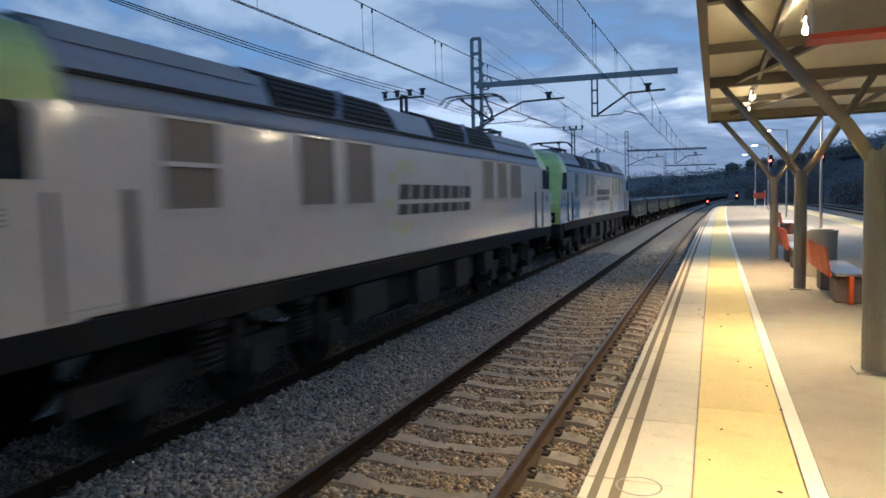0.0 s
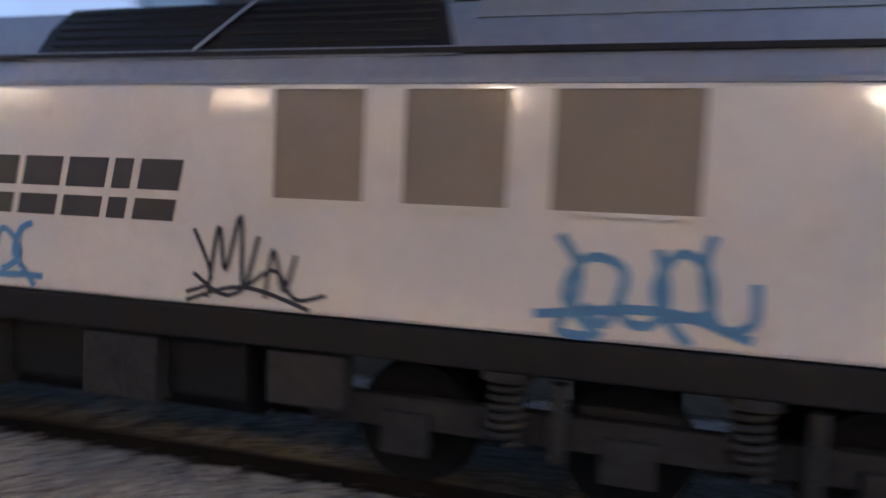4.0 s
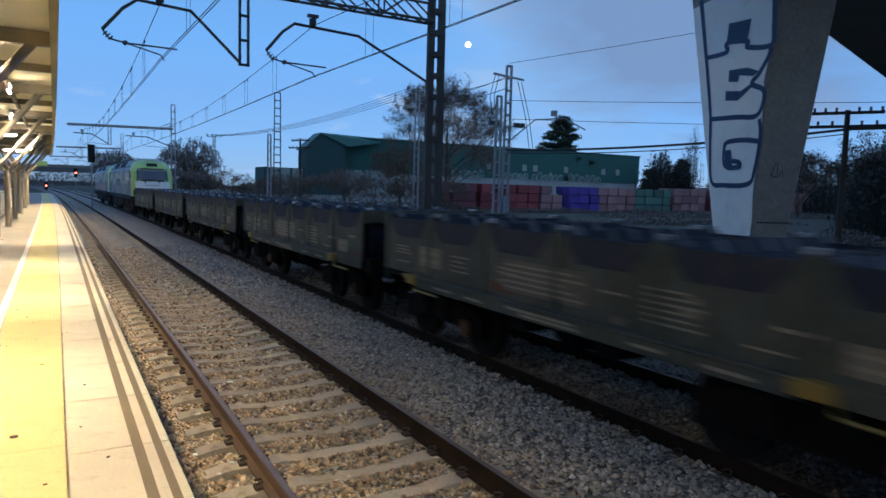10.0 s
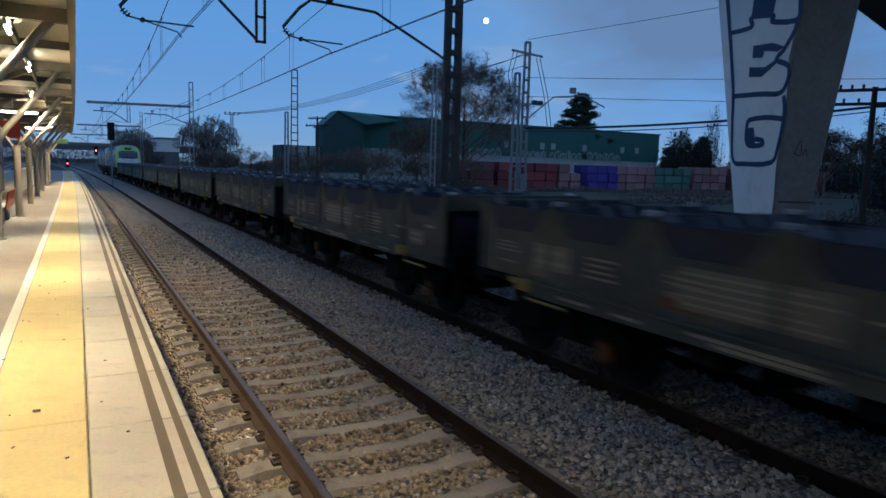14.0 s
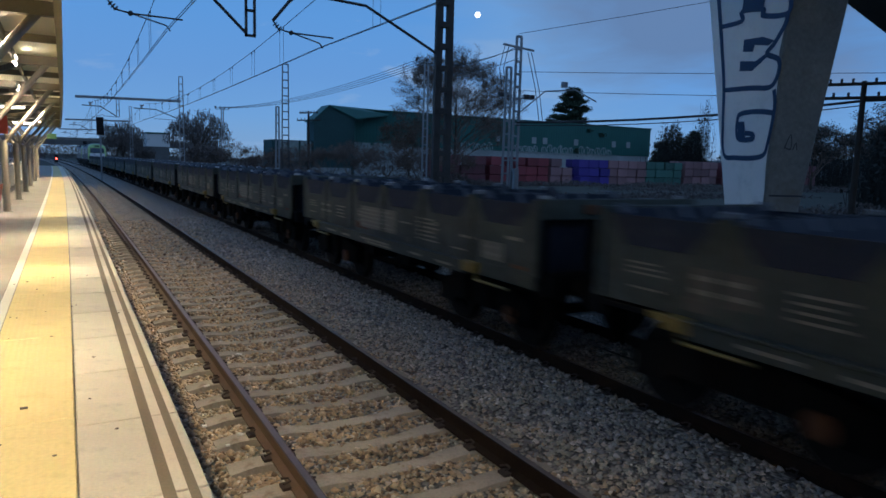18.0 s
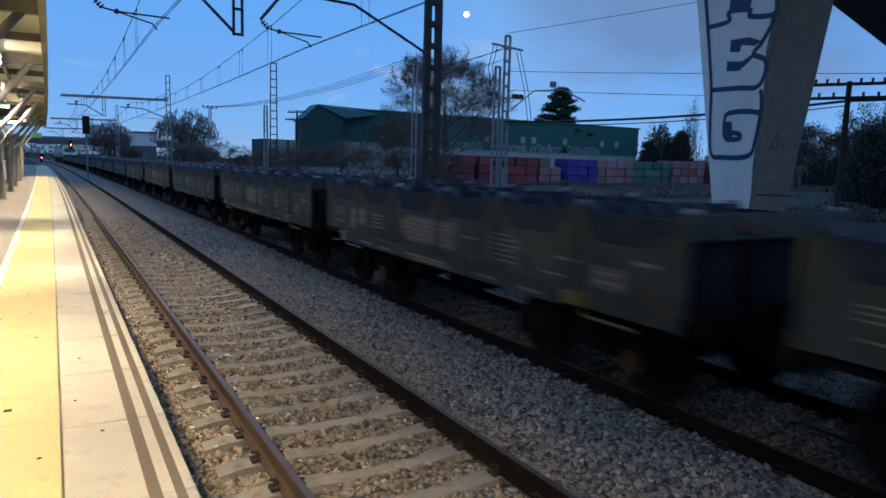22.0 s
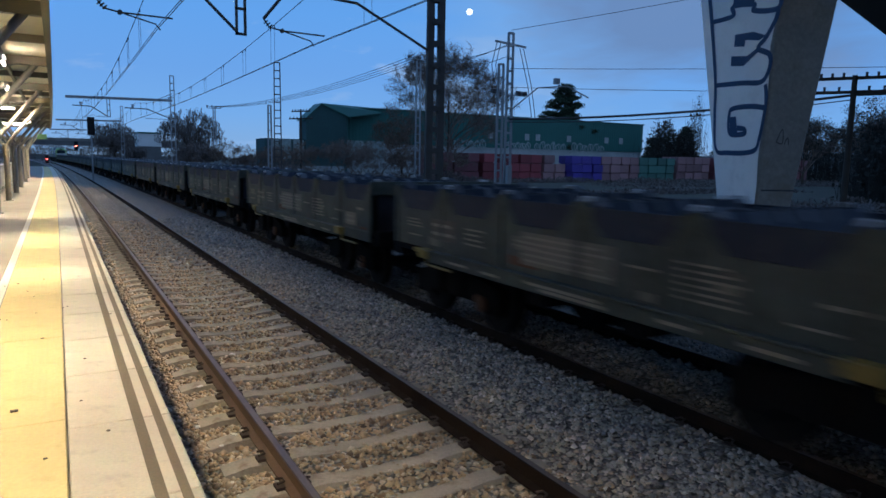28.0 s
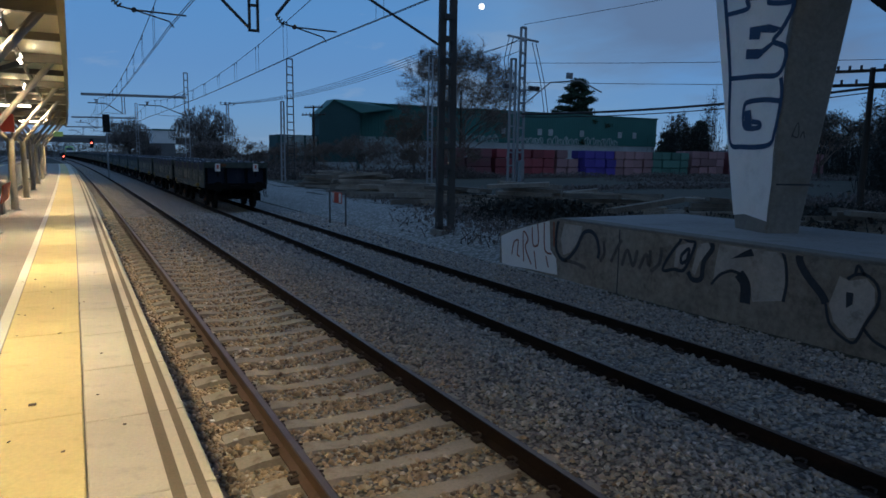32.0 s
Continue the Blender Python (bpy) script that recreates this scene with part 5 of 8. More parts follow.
def build_wagon():
    wa = thing("coil_wagon", "grey-green steel coil wagon with empty dark blue cradles", "wagon", group="coil wagons")
    hw = 1.36
    n = 6
    pitch = WP / n
    zlow = 1.68
    for sx in (-1, 1):
        # side wall with a notch over each trough
        poly = [(-WP / 2, ZW0), (WP / 2, ZW0), (WP / 2, ZW1)]
        for i in reversed(range(n)):
            c = -WP / 2 + (i + 0.5) * pitch
            poly += [(c + 0.66, ZW1), (c + 0.58, 1.86), (c + 0.40, zlow), (c - 0.40, zlow), (c - 0.58, 1.86), (c - 0.66, ZW1)]
        poly.append((-WP / 2, ZW1))
        g = Geo()
        g.prism(poly, lambda u, v, d, sx=sx: (sx * d, u, v), hw - 0.05, hw)
        sw = part("side_wall", g, M["wagon"], wa, "grey-green steel side with notched top")
        rb = Geo()
        ya, yb = (-3.35, 3.05) if sx > 0 else (-3.05, 3.35)
        rb.span((sx * (hw + 0.03) - 0.06, ya, 0.90), (sx * (hw + 0.03) + 0.06, yb, ZW0 - 0.035))
        rb.span((sx * (hw + 0.05) - 0.06, ya, ZW0 - 0.035), (sx * (hw + 0.05) + 0.06, yb, ZW0 + 0.0))
        part("side_sill", rb, M["wagon"], sw, "projecting side sill", bevel=0.01)
        part("end_apron", Geo().span((sx * hw - 0.02, yb + 0.12 if sx > 0 else -WP / 2, 0.92), (sx * hw + 0.012, WP / 2 if sx > 0 else ya - 0.12, ZW0 + 0.02)), M["wagon"], sw, bevel=0.008)
        for y in (ya - 0.14, yb + 0.14):
            part("valve_box", Geo().box((sx * (hw + 0.06), y, 1.02), (0.14, 0.30, 0.15)), M["yellow"], sw, "dull yellow valve box", bevel=0.02)
        for i in range(n + 1):
            y = -WP / 2 + i * pitch
            part("stiffener", Geo().box((sx * (hw + 0.008), y, (ZW0 + ZW1) / 2), (0.03, 0.10, ZW1 - ZW0)), M["wagon"], sw)
        # painted panels with lines of stencilling, all unreadable
        for y, z, w, h, k, back in ((-3.95, 1.47, 0.50, 0.16, 3, False), (-3.95, 1.27, 0.42, 0.06, 1, False), (-3.05, 1.42, 0.62, 0.26, 2, True), (-2.15, 1.40, 0.48, 0.28, 4, False), (-0.95, 1.45, 0.5, 0.12, 2, True),
                                    (-0.25, 1.40, 1.55, 0.36, 5, True), (0.95, 1.44, 0.4, 0.07, 1, False), (1.75, 1.40, 0.72, 0.40, 6, False), (3.0, 1.42, 0.36, 0.10, 1, False), (3.65, 1.30, 0.46, 0.20, 2, True), (4.15, 1.52, 0.32, 0.12, 1, False), (2.75, 1.22, 0.4, 0.06, 1, False)):
            y *= sx
            bars = Geo()
            for i in range(k):
                zz = z + (i + 0.5) * h / k - h / 2
                ww = w * (1 - 0.22 * ((i * 37) % 3) / 2)
                bars.box((sx * (hw + 0.011), y - (w - ww) / 2, zz), (0.008, ww, h / k * 0.36))
            sp_ = tagged(part("stencil_panel", bars, M["stencil"], sw, "off-white stencilled lines"), kind="stuff")
            if back:
                part("panel_ground", Geo().box((sx * (hw + 0.004), y, z), (0.008, w + 0.06, h + 0.05)), M["stencil_dim"], sp_, "faded beige panel")
        for y, w, z in ((-2.5, 0.55, 0.98), (-1.65, 0.4, 0.97), (-0.2, 1.3, 1.0), (0.0, 1.1, 0.95), (1.5, 0.42, 0.98), (2.45, 0.5, 0.97)):
            part("faded_mark", Geo().box((sx * (hw + 0.092), y * sx, z), (0.006, w, 0.035)), M["stencil"], sw)
        # faded marks and rust patches of many sizes
        mr = random.Random(40 + sx)
        for k in range(9):
            y, z, w, h = mr.uniform(-4.3, 4.3), mr.choice((1.16, 1.22, 1.30, 1.40, 1.52)), mr.uniform(0.12, 0.6), mr.uniform(0.03, 0.13)
            part("faded_mark" if k % 3 else "rust_patch", Geo().box((sx * (hw + 0.002), y, z), (0.006, w, h)), M["stencil_dim" if k % 3 else "rust"], sw)
        for y in (-3.4, 3.4):
            hd = Geo()
            hd.tube([(sx * 1.42, y * sx - 0.05, 0.98), (sx * 1.46, y * sx, 0.86), (sx * 1.46, y * sx + 0.75, 0.86)], 0.02, 6)
            hd.box((sx * 1.43, y * sx - 0.25, 1.05), (0.05, 0.30, 0.07))
            part("brake_handle", hd, M["yellow"], wa, "yellow brake handle")
    for i in range(n):
        c = -WP / 2 + (i + 0.5) * pitch
        g = Geo()
        # trough: two slopes and a flat bottom, with end plates
        prof = [(c - 0.66, ZW1), (c - 0.40, zlow), (c + 0.40, zlow), (c + 0.66, ZW1), (c + 0.70, ZW1), (c + 0.43, zlow - 0.05), (c - 0.43, zlow - 0.05), (c - 0.70, ZW1)]
        g.prism(prof, lambda u, v, d: (d, u, v), -hw + 0.045, hw - 0.045)
        cr = part("cradle", g, M["cradle"], wa, "dark blue coil cradle")
        for sx in (-1, 1):
            q = [(c - 0.62, ZW1 - 0.05), (c - 0.575, 1.86), (c - 0.395, zlow + 0.004), (c + 0.395, zlow + 0.004), (c + 0.575, 1.86), (c + 0.62, ZW1 - 0.05)]
            part("cradle_end", Geo().prism(q, lambda u, v, d, sx=sx: (sx * d, u, v), hw - 0.04, hw - 0.008), M["cradle"], cr)
        # rim strips on the slopes: one pale, the rest dull and narrow
        for e in (-0.5, 0.5):
            for j, (u, wd) in enumerate(((-1.2, 0.16), (-0.55, 0.10), (-0.15, 0.10), (0.25, 0.10), (0.62, 0.10), (1.17, 0.15))):
                top, low = (0.05, 0.10) if j in (0, 5) else (0.02, 0.17)
                pd = Geo().beam((u, c + e * 1.36, ZW1 + top), (u, c + e * (1.36 - low * 1.3), ZW1 + top - low), wd, 0.025)
                part("cradle_pad", pd, M["pad_white"] if j in (0, 5) and e > 0 else M["cradle_pad"], cr, "worn pale strip" if j in (0, 5) and e > 0 else "worn grey pad strip")
    for s in (-1, 1):
        part("end_beam", Geo().span((-1.36, s * WP / 2 - 0.05, 1.80), (1.36, s * WP / 2 + 0.05, ZW1 + 0.02)), M["wagon"], wa, "grey-green end beam", bevel=0.015)
        part("end_wall", Geo().span((-1.30, s * (WP / 2 - 0.22) - 0.03, ZW0), (1.30, s * (WP / 2 - 0.22) + 0.03, 1.80)), M["cradle"], wa, "navy recessed end wall")
        part("hook_bracket", Geo().box((0.55, s * (WP / 2 + 0.07), 1.93), (0.22, 0.06, 0.12)), M["orange"], wa, "orange bracket on the end beam", bevel=0.01)
        for x in (-1.28, -0.45, 0.45, 1.28):
            part("end_post", Geo().span((x - 0.05, s * WP / 2 - 0.06, ZW0), (x + 0.05, s * WP / 2 + 0.06, 1.80)), M["wagon_dark"], wa)
        hb = Geo().span((-1.3, s * (WP / 2 + 0.12) - 0.12, 0.86), (1.3, s * (WP / 2 + 0.12) + 0.12, 1.14))
        hs = part("headstock", hb, M["wagon_dark"], wa, "", bevel=0.015)
        for sx in (-1, 1):
            b = Geo()
            b.tube([(sx * 0.875, s * (WP / 2 + 0.2), 1.0), (sx * 0.875, s * 5.08, 1.0)], 0.085, 10)
            b.disc((sx * 0.875, s * 5.13, 1.0), (0, 1, 0), 0.225, 0.05, 16)
            part("buffer", b, M["bogie"], hs)
            stp = Geo()
            stp.tube([(sx * 1.3, s * (WP / 2 - 0.1), 0.95), (sx * 1.36, s * (WP / 2 - 0.1), 0.5), (sx * 1.36, s * (WP / 2 - 0.5), 0.5), (sx * 1.3, s * (WP / 2 - 0.5), 0.95)], 0.02, 5)
            part("step", stp, M["wagon_dark"], hs)
        hose = Geo()
        hose.box((0.15, s * 4.9, 0.98), (0.42, 0.4, 0.14))
        hose.tube([(0.3, s * 4.8, 0.95), (0.32, s * 4.98, 0.6), (0.3, s * 5.1, 0.85)], 0.025, 5)
        part("coupler", hose, M["bogie"], hs)
        yc = s * 3.05
        bo = part("bogie", Geo().box((0, yc, 0.70), (2.0, 0.5, 0.25)), M["bogie"], wa, "dark two-axle bogie", bevel=0.01)
        for sx in (-1, 1):
            bg = Geo()
            bg.prism([(yc - 1.2, 0.32), (yc - 0.72, 0.32), (yc - 0.6, 0.42), (yc + 0.6, 0.42), (yc + 0.72, 0.32), (yc + 1.2, 0.32), (yc + 1.2, 0.66), (yc + 0.5, 0.82), (yc - 0.5, 0.82), (yc - 1.2, 0.66)],
                     lambda u, v, d, sx=sx: (sx * d, u, v), 1.0, 1.16)
            part("side_frame", bg, M["bogie"], bo)
            for dy in (-0.3, 0.3):
                part("spring", Geo().tube([(sx * 1.18, yc + dy, 0.45), (sx * 1.18, yc + dy, 0.84)], 0.10, 10), M["bogie"], bo)
        for dy in (-0.9, 0.9):
            wheelset(bo, yc + dy, 0.46)
        for sx in (-1, 1):
            part("axlebox_cover", Geo().disc((sx * 1.25, yc + 0.9 * sx, 0.46), (1, 0, 0), 0.12, 0.05, 14), M["orange"], bo, "orange axlebox cover")
    uf = Geo()
    uf.span((-0.55, -WP / 2, 0.80), (0.55, WP / 2, 1.02))
    uf.span((-1.3, -1.0, 0.70), (1.3, -0.6, 1.0))
    uf.span((-1.3, 0.6, 0.70), (1.3, 1.0, 1.0))
    uf.tube([(-0.8, -0.4, 0.62), (0.8, -0.4, 0.62)], 0.18, 12)
    part("underframe", uf, M["wagon_dark"], wa, "dark underframe with brake gear")
    part("floor", Geo().span((-1.33, -WP / 2, 0.99), (1.33, WP / 2, 1.05)), M["wagon_dark"], wa)
    return wa


def tail_plates(wa):
    """White tail plates with red corners on the rear of the last wagon."""
    for sx in (-1, 1):
        y = WP / 2 + 0.20
        c = Vector((sx * 0.82, y, 1.83))
        p = part("tail_plate", Geo().box(c, (0.22, 0.02, 0.34)), M["white"], wa, "white tail plate")
        part("plate_mark", Geo().box(c + Vector((0, 0.014, 0.03)), (0.08, 0.006, 0.16)), M["sign_red"], p, "red mark")
        part("tail_bracket", Geo().box(c + Vector((0, -0.04, -0.2)), (0.05, 0.05, 0.4)), M["wagon_dark"], p)


loco_1 = build_loco()
loco_2 = copy_thing(loco_1, Matrix.Identity(4))
# panto-like roof gear stands on the line's other engine only; tags differ from engine to engine
loco_paint(loco_2, [
    (5.1, 1.56, 0.72, "spray_sky", "light blue spray-painted tag", scribble(3, 5)),
    (1.9, 1.52, 0.70, "spray_black", "black spray-painted tag", TAG_B),
    (7.75, 1.62, 0.66, "spray_sky", "light blue spray-painted tag over the cab door", scribble(8, 5)),
    (-0.6, 1.55, 0.6, "spray_sky", "faded blue spray-painted tag", scribble(12, 4)),
    (-4.0, 1.5, 0.72, "spray_black", "black spray-painted tag", scribble(17, 5, 0.35)),
    (-7.6, 1.55, 0.72, "spray_sky", "blue spray-painted tag", scribble(21, 5)),
    (-9.9, 1.55, 0.75, "spray_sky", "blue spray-painted tag on the cab side", scribble(30, 6))])
loco_1["label"] = "leading white and lime green locomotive with clean sides"
wagons = [build_wagon()]
for i_ in range(22):
    wagons.append(copy_thing(wagons[0], Matrix.Identity(4)))
tail_plates(wagons[-1])
wagons[-1]["label"] = "last grey-green coil wagon with white tail plates"


def build_pantograph(lo, y, up):
    """Single-arm pantograph on four feet; up: raised to the wire."""
    b = Geo()
    for sx in (-1, 1):
        for dy in (-0.5, 0.5):
            b.tube([(sx * 0.5, y + dy, 4.15), (sx * 0.5, y + dy, 4.42)], 0.05, 8)
    b.beam((-0.55, y - 0.5, 4.44), (0.55, y - 0.5, 4.44), 0.07)
    b.beam((-0.55, y + 0.5, 4.44), (0.55, y + 0.5, 4.44), 0.07)
    b.beam((-0.5, y - 0.5, 4.44), (-0.5, y + 0.5, 4.44), 0.06)
    b.beam((0.5, y - 0.5, 4.44), (0.5, y + 0.5, 4.44), 0.06)
    base = part("pantograph_base", b, M["lat_dark"], lo, "dark pantograph base")
    k, hd = ((y + 1.35, 4.95), (y - 0.45, 5.42)) if up else ((y + 1.5, 4.60), (y - 0.3, 4.72))
    a = Geo()
    a.tube([(0, y - 0.4, 4.46), (0, k[0], k[1])], 0.05, 8)
    a.tube([(-0.12, y + 0.1, 4.46), (-0.1, k[0] - 0.1, k[1] - 0.08)], 0.025, 6)
    for sx in (-1, 1):
        a.tube([(sx * 0.05, k[0], k[1]), (sx * 0.38, hd[0], hd[1] - 0.06)], 0.03, 6)
    part("pantograph_arm", a, M["lat_dark"], base, "folding arm")
    h = Geo()
    for dy in (-0.22, 0.22):
        h.tube([(-0.98, hd[0] + dy, hd[1] - 0.22), (-0.8, hd[0] + dy, hd[1] - 0.02), (-0.55, hd[0] + dy, hd[1] + 0.02), (0.55, hd[0] + dy, hd[1] + 0.02), (0.8, hd[0] + dy, hd[1] - 0.02), (0.98, hd[0] + dy, hd[1] - 0.22)], 0.025, 6)
    h.beam((-0.38, hd[0] - 0.22, hd[1] - 0.03), (-0.38, hd[0] + 0.22, hd[1] - 0.03), 0.04)
    h.beam((0.38, hd[0] - 0.22, hd[1] - 0.03), (0.38, hd[0] + 0.22, hd[1] - 0.03), 0.04)
    part("pantograph_head", h, M["lat_dark"], base, "collector head")


build_pantograph(loco_1, 6.7, True)
build_pantograph(loco_2, -5.0, False)

# ---- overhead line ----
WIRE_Z, MESS_Z = 4.96, 6.38    # contact and messenger wires at their supports
BOW_Y = -18.5        # the mast with bowed bracket arms


def lattice(g, x, y, z0, z1, w0, w1, step=0.62, t=0.07, d=None, deep=None):
    """Two-legged battened mast: channel legs with flat battens between them."""
    n = max(2, int((z1 - z0) / step))
    deep = deep or t
    for s in (-1, 1):
        g.beam((x + s * w0 / 2, y, z0), (x + s * w1 / 2, y, z1), t, deep)
    for i in range(n + 1):
        k = i / n
        z, w = z0 + (z1 - z0) * k, w0 + (w1 - w0) * k
        for dy in (-deep / 2, deep / 2):
            g.box((x, y + dy, z), (w, 0.015, t * 1.3))


def cantilever(parent, xm, y, xt, zm, side):
    """Bracket arm from a mast or drop post at xm, reaching over the track at xt, with its steady arm."""
    xo = cx(y)
    xm, xt = xm + xo, xt + xo
    s = 1 if xt > xm else -1
    g = Geo()
    if y != BOW_Y:
        # straight strut with a level end
        g.tube([(xm, y, zm), (xm + s * abs(xt - xm) * 0.66, y, zm + 0.78), (xt + s * 0.75, y, zm + 0.80)], 0.042, 8)
    else:
        g.tube([(xm, y, zm), (xm + s * abs(xt - xm) * 0.66, y, zm + 1.16), (xt + s * 0.62, y, zm + 1.24), (xt + s * 0.95, y, zm + 0.98), (xt + s * 1.40, y, zm + 0.42)], 0.042, 8)
    ca = part("bracket_arm", g, M["lat_dark"], parent, "bent steel bracket arm")
    st = Geo()
    if y != BOW_Y:
        st.tube([(xm, y, zm - 0.05), (xt - s * 0.92, y, zm - 0.03), (xt - s * 0.80, y, zm + 0.08), (xt - s * 0.2, y, zm - 0.10), (xt, y, WIRE_Z)], 0.02, 6)
    else:
        st.tube([(xt + s * 1.40, y, zm + 0.42), (xt + s * 1.25, y, zm + 0.22), (xt + s * 0.90, y, zm + 0.16), (xt - s * 0.30, y, zm + 0.15)], 0.022, 6)
        st.tube([(xt + s * 0.90, y, zm + 0.16), (xt + s * 0.1, y, zm - 0.03), (xt, y, WIRE_Z)], 0.018, 6)
        st.disc((xt + s * 0.90, y, zm + 0.16), (0, 1, 0), 0.06, 0.08, 10)
        for k in range(3):
            st.disc((xt + s * (1.22 + 0.06 * k), y, zm + 0.24 + 0.05 * k), (0.7, 0, 0.7), 0.07, 0.03, 10)
    part("steady_arm", st, M["lat_dark"], ca)
    ins = Geo()
    for k in range(4):
        ins.disc((xt + s * 0.1, y, zm + (1.28 if y == BOW_Y else 0.84) + k * 0.05), (0, 0, 1), 0.10, 0.028, 12)
    ins.box((xt + s * 0.1, y, zm + (1.52 if y == BOW_Y else 1.06)), (0.30, 0.16, 0.07))
    part("insulator", ins, M["insul"], ca, "dark ribbed insulator")


def build_catenary_mast(y, xm, z0, ztop, boom, xdrop=-3.75, xend=-0.55, mat="galv", big=False, zb=6.75):
    """Mast beside the far track with a boom across both tracks and a drop post between them."""
    xo = cx(y)
    ms = thing("catenary_mast", "lattice catenary mast with a boom across both tracks" if boom else "slim lattice catenary mast", "catenary mast", group="catenary masts")
    g = Geo()
    near = 20 < y < 40
    w = 0.42 if big else 0.46 if near else 0.40
    lattice(g, xm + xo, y, z0, ztop, w, w * 0.8, 0.62, 0.12 if big else 0.085 if near else 0.06, deep=0.22 if big else 0.14 if near else 0.08)
    part("mast", g, M[mat], ms, "battened steel mast")
    part("footing", Geo().box((xm + xo, y, z0 - 0.16), (0.7, 0.7, 0.30)), M["concrete"], ms, "concrete footing", bevel=0.03)
    if boom:
        b = Geo()
        if big:
            # open truss boom
            for dz in (0, 0.62):
                for dy in (-0.2, 0.2):
                    b.beam((xm + xo + 0.2, y + dy, zb + dz), (xend + xo, y + dy, zb + dz), 0.065)
            k = 11
            for i in range(k):
                a, c = xm + 0.2 + (xend - xm - 0.2) * i / k, xm + 0.2 + (xend - xm - 0.2) * (i + 1) / k
                for dy in (-0.2, 0.2):
                    b.beam((a + xo, y + dy, zb), (c + xo, y + dy, zb + 0.62) if i % 2 else (a + xo, y + dy, zb + 0.62), 0.04)
                    b.beam((a + xo, y + dy, zb + 0.62 * (i % 2)), (c + xo, y + dy, zb + 0.62 * ((i + 1) % 2)), 0.04)
                b.beam((a + xo, y - 0.2, zb), (a + xo, y + 0.2, zb), 0.04)
                b.beam((a + xo, y - 0.2, zb), (c + xo, y + 0.2, zb), 0.03)
        else:
            b.beam((xm + xo, y, zb), (xend + xo, y, zb - 0.15), 0.16, 0.22)
            b.beam((xm + xo, y, zb + 0.6), (xm + 1.2 + xo, y, zb + 0.05), 0.05)
        part("boom", b, M[mat], ms, "steel boom over the tracks")
        dp = Geo()
        zt = zb - (0.0 if big else 0.1)
        for s in (-0.11, 0.11):
            dp.beam((xdrop + xo + s, y, zt), (xdrop + xo + s, y, 5.05), 0.06, 0.08)
        for i in range(4):
            dp.box((xdrop + xo, y, 5.08 + (zt - 5.1) * i / 3), (0.28, 0.08, 0.06))
        part("drop_post", dp, M[mat], ms, "drop post between the tracks")
        cantilever(ms, xdrop + 0.1, y, XN, 5.12, 1)
    cantilever(ms, xm + 0.1, y, XF, 5.12, 1)
    if not big and 20 < y < 40:
        # balance-weight wheels and line clamps
        for dz in (ztop - 3.2, ztop - 1.9):
            wh, c = Geo(), Vector((xm + xo + 0.36, y + 0.05, dz))
            wh.tube([c + Vector((0.30 * math.cos(a * math.pi / 9), 0, 0.30 * math.sin(a * math.pi / 9))) for a in range(19)], 0.03, 6)
            for a in range(3):
                d = Vector((0.30 * math.cos(a * math.pi / 3), 0, 0.30 * math.sin(a * math.pi / 3)))
                wh.tube([c - d, c + d], 0.014, 5)
            part("tension_wheel", wh, M["lat_dark"], ms, "dark spoked balance wheel")
    return ms


SUP = [-200, -155, -110, -65, -18.5, 28, 78, 125, 170, 215]


def sag(a, b, y, depth):
    k = (y - a) / (b - a)
    return -4 * depth * k * (1 - k)


def build_wires():
    for xt, nm in ((XN, "over the near track"), (XF, "over the far track")):
        ct = thing("overhead_line", "contact and messenger wires " + nm, "overhead wire", kind="structure")
        c, m, dr = Geo(), Geo(), Geo()
        for i, (a, b) in enumerate(zip(SUP, SUP[1:])):
            za, zb = (-0.12 if i % 2 else 0.08), (0.08 if i % 2 else -0.12)
            low = 0.92 if b <= BOW_Y else 0.6
            n = 12
            pc, pm = [], []
            for k in range(n + 1):
                y = a + (b - a) * k / n
                x = xt + cx(y) + za + (zb - za) * k / n
                pc.append((x, y, WIRE_Z + sag(a, b, y, 0.1)))
                pm.append((x, y, MESS_Z + sag(a, b, y, low)))
                if 0 < k < n and abs(y) < 90:
                    for e in (-0.22, 0.22):
                        zz = MESS_Z + sag(a, b, y + e, low)
                        dr.tube([(x, y + e, WIRE_Z + sag(a, b, y + e, 0.1)), (x, y + e, zz)], 0.005, 4)
                        dr.box((x, y + e, zz - 0.05), (0.03, 0.03, 0.09))
            c.tube(pc, 0.009, 5, caps=False)
            c.tube([(p[0] + 0.05, p[1], p[2]) for p in pc], 0.009, 5, caps=False)
            m.tube(pm, 0.011, 5, caps=False)
        part("contact_wire", c, M["wire"], ct)
        part("messenger_wire", m, M["wire"], ct)
        part("dropper", dr, M["wire"], ct)
    fd = thing("feeder_line", "bare feeder wires along the mast tops", "overhead wire", kind="structure")
    g = Geo()
    for x, z in ((-8.9, 8.55), (-8.6, 8.9)):
        for a, b in ((28, 78), (78, 125)):
            g.tube([(x + cx(y), y, z + sag(a, b, y, 0.5)) for y in [a + (b - a) * k / 8 for k in range(9)]], 0.008, 4, caps=False)
    part("feeder_wire", g, M["wire"], fd)


build_catenary_mast(-18.5, -9.62, -0.42, 10.6, True, mat="lat_dark", big=True, zb=7.02, xend=-0.2)
build_catenary_mast(28, -8.8, -0.75, 8.75, True)
for y_ in (-65, 78):
    build_catenary_mast(y_, -8.9, -0.6, 8.9, True)
for y_ in (-110, -155, 125, 170):
    build_catenary_mast(y_, -9.0, -0.6, 8.9, True)
build_wires()

# ---- old loading platform and the road bridge on flared pillars ----


